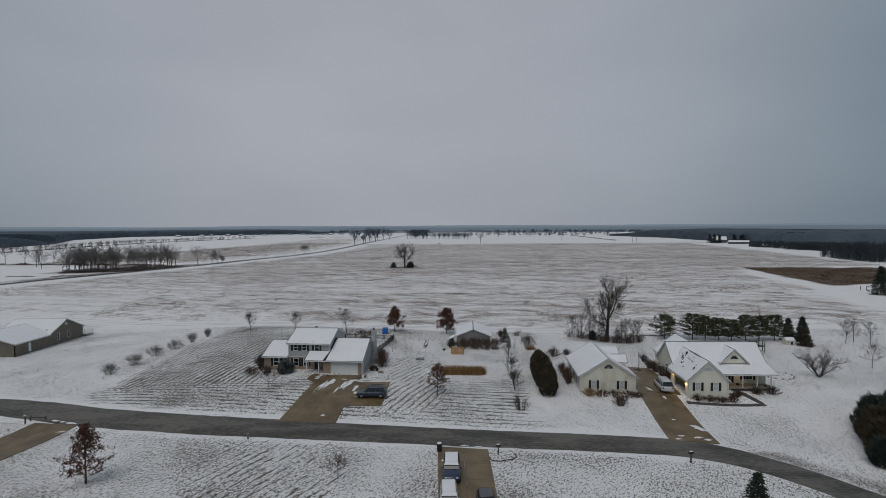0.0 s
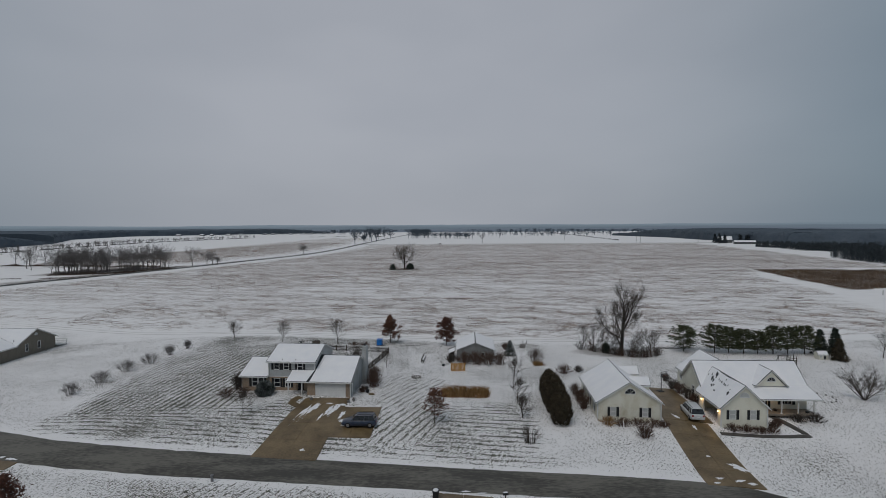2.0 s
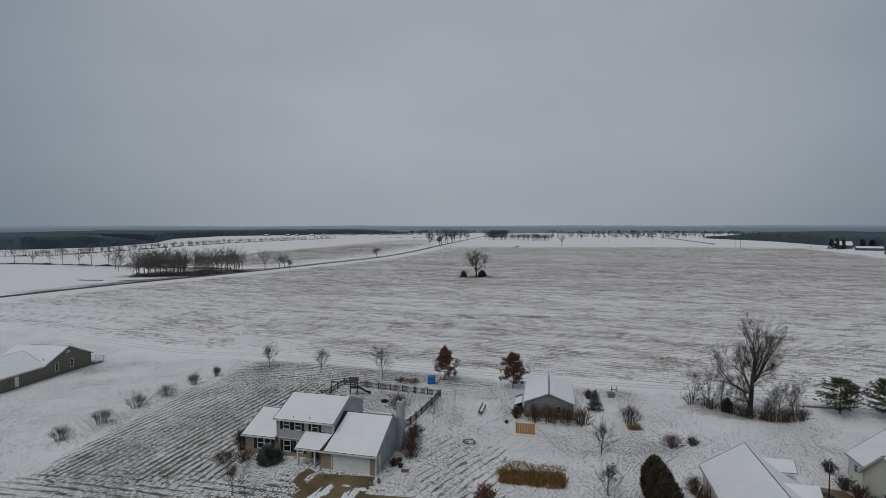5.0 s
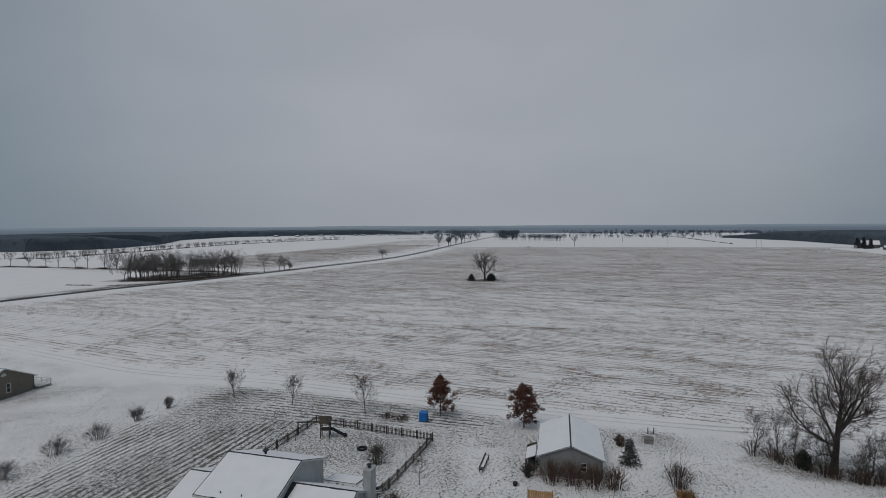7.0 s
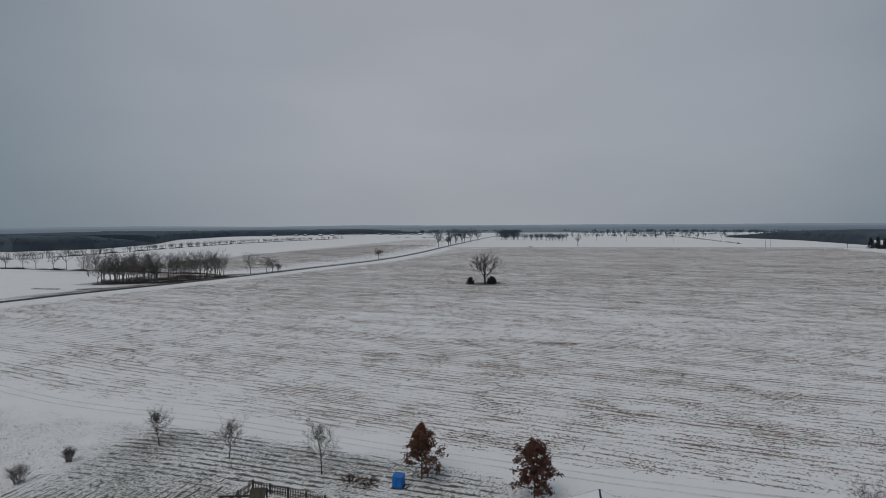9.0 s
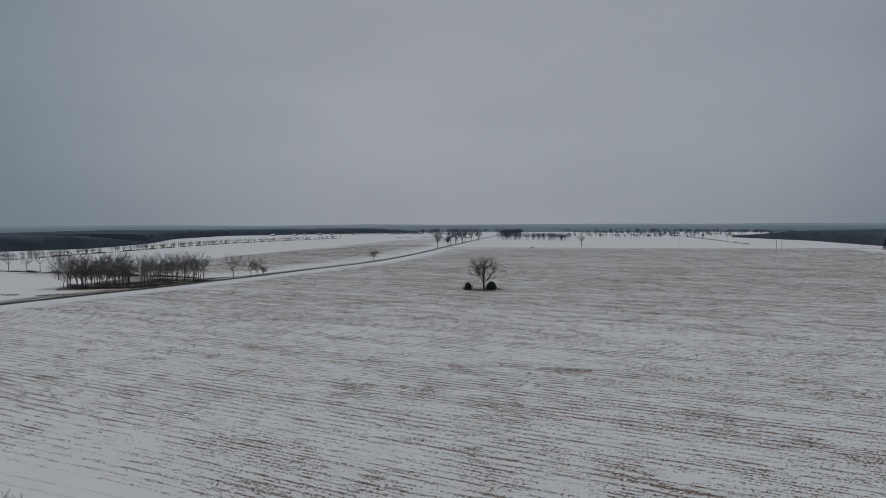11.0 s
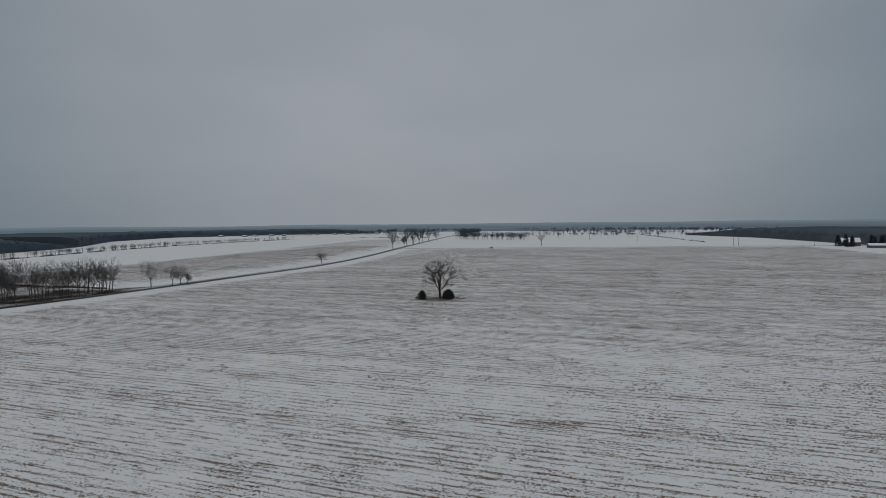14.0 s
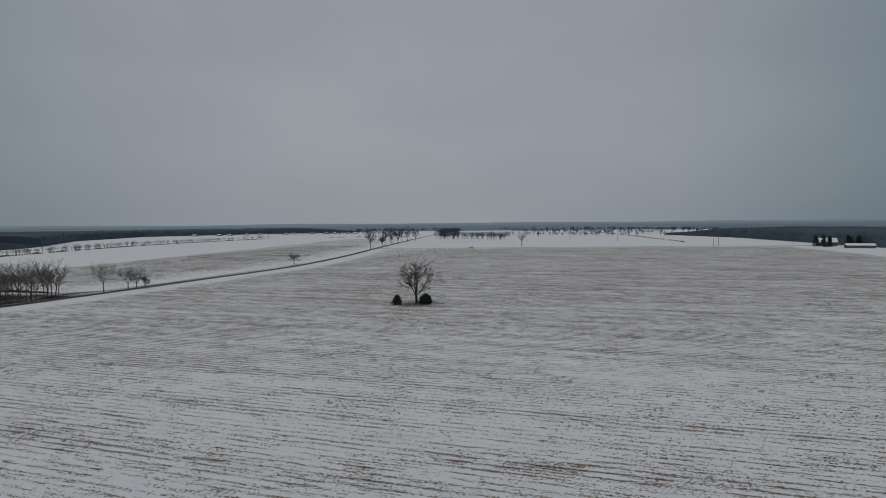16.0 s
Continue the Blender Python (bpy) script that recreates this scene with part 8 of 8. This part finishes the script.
def small_gate(x, y):
    e = thing("bird_stand", on_ground(x, y, 5), "pair of short dark posts in the lawn", "post")
    for s in (-0.4, 0.4):
        b = Build()
        b.box(s - 0.05, s + 0.05, -0.05, 0.05, 0, 0.95)
        part("post", b, M_WOOD_DARK, e)
    b = Build()
    b.box(-0.4, 0.4, -0.03, 0.03, 0.3, 0.38)
    part("rail", b, M_WOOD_DARK, e)


small_gate(19.4, 136.4)
bx = Build()
bx.box(-0.6, 0.6, -0.4, 0.4, 0, 0.6).prism([(-0.65, -0.45, 0.6), (0.65, -0.45, 0.6), (0.65, 0.45, 0.72), (-0.65, 0.45, 0.72)], (0, 0, 0.05))
solid("compost_bin", bx, M_STONE, "low grey garden bin beside a spruce", "bin", m=on_ground(18.4, 133.2, -8))


def footprints(line, seed):
    """A trail of single footprints trodden through the thin snow."""
    rng = random.Random(seed)
    b = Build()
    for p, q in zip(line, line[1:]):
        p, q = Vector((*p, 0)), Vector((*q, 0))
        d = (q - p).normalized()
        n = int((q - p).length / 0.68)
        for k in range(n):
            c = p.lerp(q, (k + rng.uniform(-0.15, 0.15)) / n) + Vector((-d.y, d.x, 0)) * ((0.13 if k % 2 else -0.13) + rng.uniform(-0.06, 0.06))
            ring = []
            for j in range(8):
                a = 0.785 * j
                v = d * math.cos(a) * 0.17 * rng.uniform(0.8, 1.15) + Vector((-d.y, d.x, 0)) * math.sin(a) * 0.08
                ring.append((c.x + v.x, c.y + v.y, terrain(c.x, c.y) + 0.075))
            b.add(ring, [tuple(range(8))])
    return solid("footprints", b, M_SOIL, "trail of dark footprints through thin snow", "footprints", kind="stuff")


footprints([(-8.8, 136.7), (-8.1, 128), (-7.2, 118.1), (-7.6, 110)], 1)
footprints([(-5.6, 134.4), (-2.2, 128.6), (1.3, 122.8)], 2)
footprints([(1.3, 122.8), (-0.2, 120.4), (-2.0, 118.2), (-4.4, 112.5)], 3)

# ---- cream houses ----
def hoop(x, y, turn):
    e = thing("basketball_hoop", on_ground(x, y, turn), "dark basketball hoop pole with a clear backboard", "basketball hoop")
    b = Build()
    b.cyl((0, 0, 0), (0, 0, 3.0), 0.06, 8)
    part("pole", b, M_BLACK, e)
    b = Build()
    b.box(-0.6, 0.6, 0.5, 0.53, 2.75, 2.8).box(-0.6, 0.6, 0.5, 0.53, 3.45, 3.5).box(-0.6, -0.55, 0.5, 0.53, 2.8, 3.45).box(0.55, 0.6, 0.5, 0.53, 2.8, 3.45)
    part("backboard_frame", b, M_BLACK, e)
    b = Build()
    b.tube([(0, 0, 2.9), (0, 0.5, 3.1)], [0.05, 0.04], 5)
    part("arm", b, M_BLACK, e)
    b = Build()
    for k in range(12):
        a0, a1 = 6.283 * k / 12, 6.283 * (k + 1) / 12
        b.tube([(0.23 * math.cos(a0), 0.8 + 0.23 * math.sin(a0), 2.95), (0.23 * math.cos(a1), 0.8 + 0.23 * math.sin(a1), 2.95)], [0.012, 0.012], 4)
    part("rim", b, M_REDLAMP, e)
    b = Build()
    b.box(-0.4, 0.4, -0.7, 0.3, 0, 0.18)
    part("base", b, M_BLACK, e)


hoop(35.6, 101.6, 200)


def playhouse():
    e = thing("playhouse", on_ground(78.6, 124.6, -4) @ Matrix.Diagonal((0.82, 0.82, 0.82, 1)), "small cream playhouse with a snowy roof", "playhouse")
    wall(e, M_SIDING_CREAM, (-1.1, -0.9), (1.1, -0.9), 0, 1.3, [(0.35, 0.85, 0.5, 1.0), (1.25, 1.8, 0.02, 1.15)], 0.06)
    window(e, (-1.1, -0.9), (1.1, -0.9), 0.35, 0.85, 0.5, 1.0, 0)
    b = Build()
    b.box(0.15, 0.7, -0.86, -0.84, 0.02, 1.15)
    part("door", b, M_GLASS_DARK, e)
    wall(e, M_SIDING_CREAM, (1.1, -0.9), (1.1, 0.9), 0, 1.3, (), 0.06, (0.9, 2.0))
    wall(e, M_SIDING_CREAM, (1.1, 0.9), (-1.1, 0.9), 0, 1.3, (), 0.06)
    wall(e, M_SIDING_CREAM, (-1.1, 0.9), (-1.1, -0.9), 0, 1.3, (), 0.06, (0.9, 2.0))
    roof_plane(e, [(-1.3, -1.1, 1.25), (1.3, -1.1, 1.25), (1.3, 0, 2.1), (-1.3, 0, 2.1)], 0.06)
    roof_plane(e, [(1.3, 1.1, 1.25), (-1.3, 1.1, 1.25), (-1.3, 0, 2.1), (1.3, 0, 2.1)], 0.06)


playhouse()


for x, y in ((45.8, 93.4), (48.9, 93.5), (53.0, 92.6)):
    pot(x, y, 0.28, 0.5, M_BLACK, "black pot on the front porch", z=0.35, plant=False)
st = Build()
st.cyl((0, 0, 0), (0, 0, 0.9), 0.03, 6)
solid("garden_stake", st, M_BLACK, "thin dark garden stake in the bed", "stake", m=on_ground(38.2, 85.6))


# ---- along the street ----
def wheelie_bin(x, y):
    e = thing("rubbish_bin", on_ground(x, y, 0), "black wheeled rubbish bin capped with snow", "bin")
    b = Build()
    loft(b, [[(-s, -s * 1.1, z), (s, -s * 1.1, z), (s, s * 1.1, z), (-s, s * 1.1, z)] for s, z in ((0.25, 0.05), (0.31, 0.95))])
    part("body", b, M_BLACK, e)
    b = Build()
    b.prism([(-0.35, -0.4, 0.95), (0.35, -0.4, 0.95), (0.35, 0.42, 1.03), (-0.35, 0.42, 1.03)], (0, 0, 0.05))
    part("lid", b, M_BLACK, e)
    b = Build()
    b.blob((0, 0, 1.08), 0.3, 0.34, 0.1, 10, 6, 0.08)
    b.smooth = True
    part("snow_cover", b, M_SNOW, e)
    for s in (-0.26, 0.26):
        b = Build()
        b.cyl((s - 0.03, 0.3, 0.12), (s + 0.03, 0.3, 0.12), 0.12, 12)
        part("wheel", b, M_RUBBER, e)


wheelie_bin(-0.75, 71.9)


def mailbox(x, y, turn, label, tall=1.05, mat=M_BLACK):
    e = thing("mailbox", on_ground(x, y, turn), label, "mailbox", "mailboxes")
    b = Build()
    b.box(-0.06, 0.06, -0.06, 0.06, 0, tall)
    part("post", b, M_WOOD_DARK, e)
    b = Build()
    prof = [(-0.12, tall), (0.12, tall), (0.12, tall + 0.16), (0.08, tall + 0.24), (0, tall + 0.27), (-0.08, tall + 0.24), (-0.12, tall + 0.16)]
    b.prism([(u, -0.28, z) for u, z in prof], (0, 0.56, 0))
    bd = part("box", b, mat, e)
    b = Build()
    b.box(0.12, 0.14, -0.1, -0.06, tall + 0.05, tall + 0.3)
    part("flag", b, M_REDLAMP, bd)
    b = Build()
    b.blob((0, 0, tall + 0.27), 0.12, 0.28, 0.05, 10, 6, 0.05)
    part("snow_cover", b, M_SNOW, bd)
    return e


mailbox(6.4, 70.9, 95, "dark mailbox on a wooden post with snow", 1.0)
mailbox(28.6, 68.0, 95, "black mailbox on a dark post beside the street", 1.1)
mb = mailbox(-60.2, 83.6, 75, "grey mailbox with a rail beside the drive", 1.0, M_METAL)
rl = thing("rail_fence", on_ground(-58.6, 84.2, 0), "short low wooden rail by the drive", "fence")
for x in (-1.3, 0.9):
    b = Build()
    b.box(x - 0.06, x + 0.06, -0.06, 0.06, 0, 0.7)
    part("post", b, M_WOOD_DARK, rl)
b = Build()
b.tube([(-1.4, 0, 0.6), (1.0, -0.1, 0.55)], [0.06, 0.06], 5)
part("rail", b, M_WOOD_DARK, rl)
mk = thing("marker_post", on_ground(-25.8, 76.4), "short grey utility marker beside the street", "post")
b = Build()
b.box(-0.12, 0.12, -0.1, 0.1, 0, 0.7)
part("box", b, M_METAL, mk)
b = Build()
b.box(-0.15, 0.15, -0.13, 0.13, 0.7, 0.78)
part("cap", b, M_METAL, mk)
hs = Build()
hp = [(5.2, 70.0), (5.5, 69.1), (6.3, 68.9), (7.2, 69.2), (8.0, 69.4), (8.5, 70.0), (8.4, 71.0)]
hs.tube([(x, y, terrain(x, y) + 0.06) for x, y in hp], [0.07] * len(hp), 6, True)
solid("bed_edging", hs, M_RUBBER, "black bent edging round a mailbox bed", "garden edging")
for x, y in ((169.1, 214.8), (171.4, 214.6)):
    pb = Build()
    pb.cyl((0, 0, 0), (0, 0, 1.7), 0.12, 6)
    solid("field_post", pb, M_WOOD_DARK, "short dark post at the field edge", "post", "field posts", m=on_ground(x, y))
conifer(164.5, 200, 11, 8.5, 830, "broad dark spruce at the field corner", M_NEEDLE, tiers=26, per=12, size=0.8)


# ---- far farm and poles ----
def far_house(x, y, turn, w, d, e_h, p, wallm, label):
    h = thing("farm_house", on_ground(x, y, turn), label, "house", "far farm buildings")
    wall(h, wallm, (-w / 2, -d / 2), (w / 2, -d / 2), 0, e_h)
    wall(h, wallm, (w / 2, -d / 2), (w / 2, d / 2), 0, e_h, gable=(d / 2, p))
    wall(h, wallm, (w / 2, d / 2), (-w / 2, d / 2), 0, e_h)
    wall(h, wallm, (-w / 2, d / 2), (-w / 2, -d / 2), 0, e_h, gable=(d / 2, p))
    for s in (-1, 1):
        roof_plane(h, [(-w / 2 - 0.4, s * (d / 2 + 0.4), e_h), (w / 2 + 0.4, s * (d / 2 + 0.4), e_h), (w / 2 + 0.4, 0, p + 0.2), (-w / 2 - 0.4, 0, p + 0.2)], 0.2, cells=(6, 4))
    for i in range(3):
        window(h, (-w / 2, -d / 2 - 0.1), (w / 2, -d / 2 - 0.1), w * (0.15 + 0.3 * i), w * (0.15 + 0.3 * i) + 1.2, 1.0, 2.4, 0)
    return h


far_house(432, 800, -20, 18, 11, 4.5, 9.5, M_SIDING_FAR, "far farm house with a snowy roof among conifers")
far_house(428, 742, -20, 26, 9, 3.0, 5.0, M_SIDING_FAR, "low far barn with a snowy roof")
far_house(480, 815, 10, 16, 9, 3.4, 6.0, M_SIDING_FAR, "far farm shed with a snowy roof")
for i, (x, y, h) in enumerate(((412, 790, 14), (420, 778, 13), (408, 770, 15), (446, 785, 14), (452, 778, 12), (462, 790, 13), (440, 772, 12))):
    conifer(x, y, h, h * 0.6, 850 + i, "tall dark conifer round a far farm", M_WOODS_EVER, "spruce", "conifers round the far farm", tiers=16, per=8, size=1.6)
for x, y in ((303.6, 812), (309.3, 811), (140, 1180), (240, 1000), (392, 800), (180, 1080)):
    p = thing("utility_pole", on_ground(x, y, 30), "wooden utility pole at the far road", "pole", "utility poles")
    b = Build()
    b.cyl((0, 0, 0), (0, 0, 10.5), 0.2, 6, 0.14)
    part("pole", b, M_WOOD_DARK, p)
    b = Build()
    b.box(-1.1, 1.1, -0.06, 0.06, 9.6, 9.8)
    part("crossarm", b, M_WOOD_DARK, p)
for i in range(12):
    far_house(-790 + i * 38 + R.uniform(-16, 16), 1690 + i * 26 + R.uniform(-50, 50), R.uniform(-40, 40), R.uniform(9, 15), 8, 2.8, 5.2, M_SIDING_FAR, "distant low house with a snowy roof")
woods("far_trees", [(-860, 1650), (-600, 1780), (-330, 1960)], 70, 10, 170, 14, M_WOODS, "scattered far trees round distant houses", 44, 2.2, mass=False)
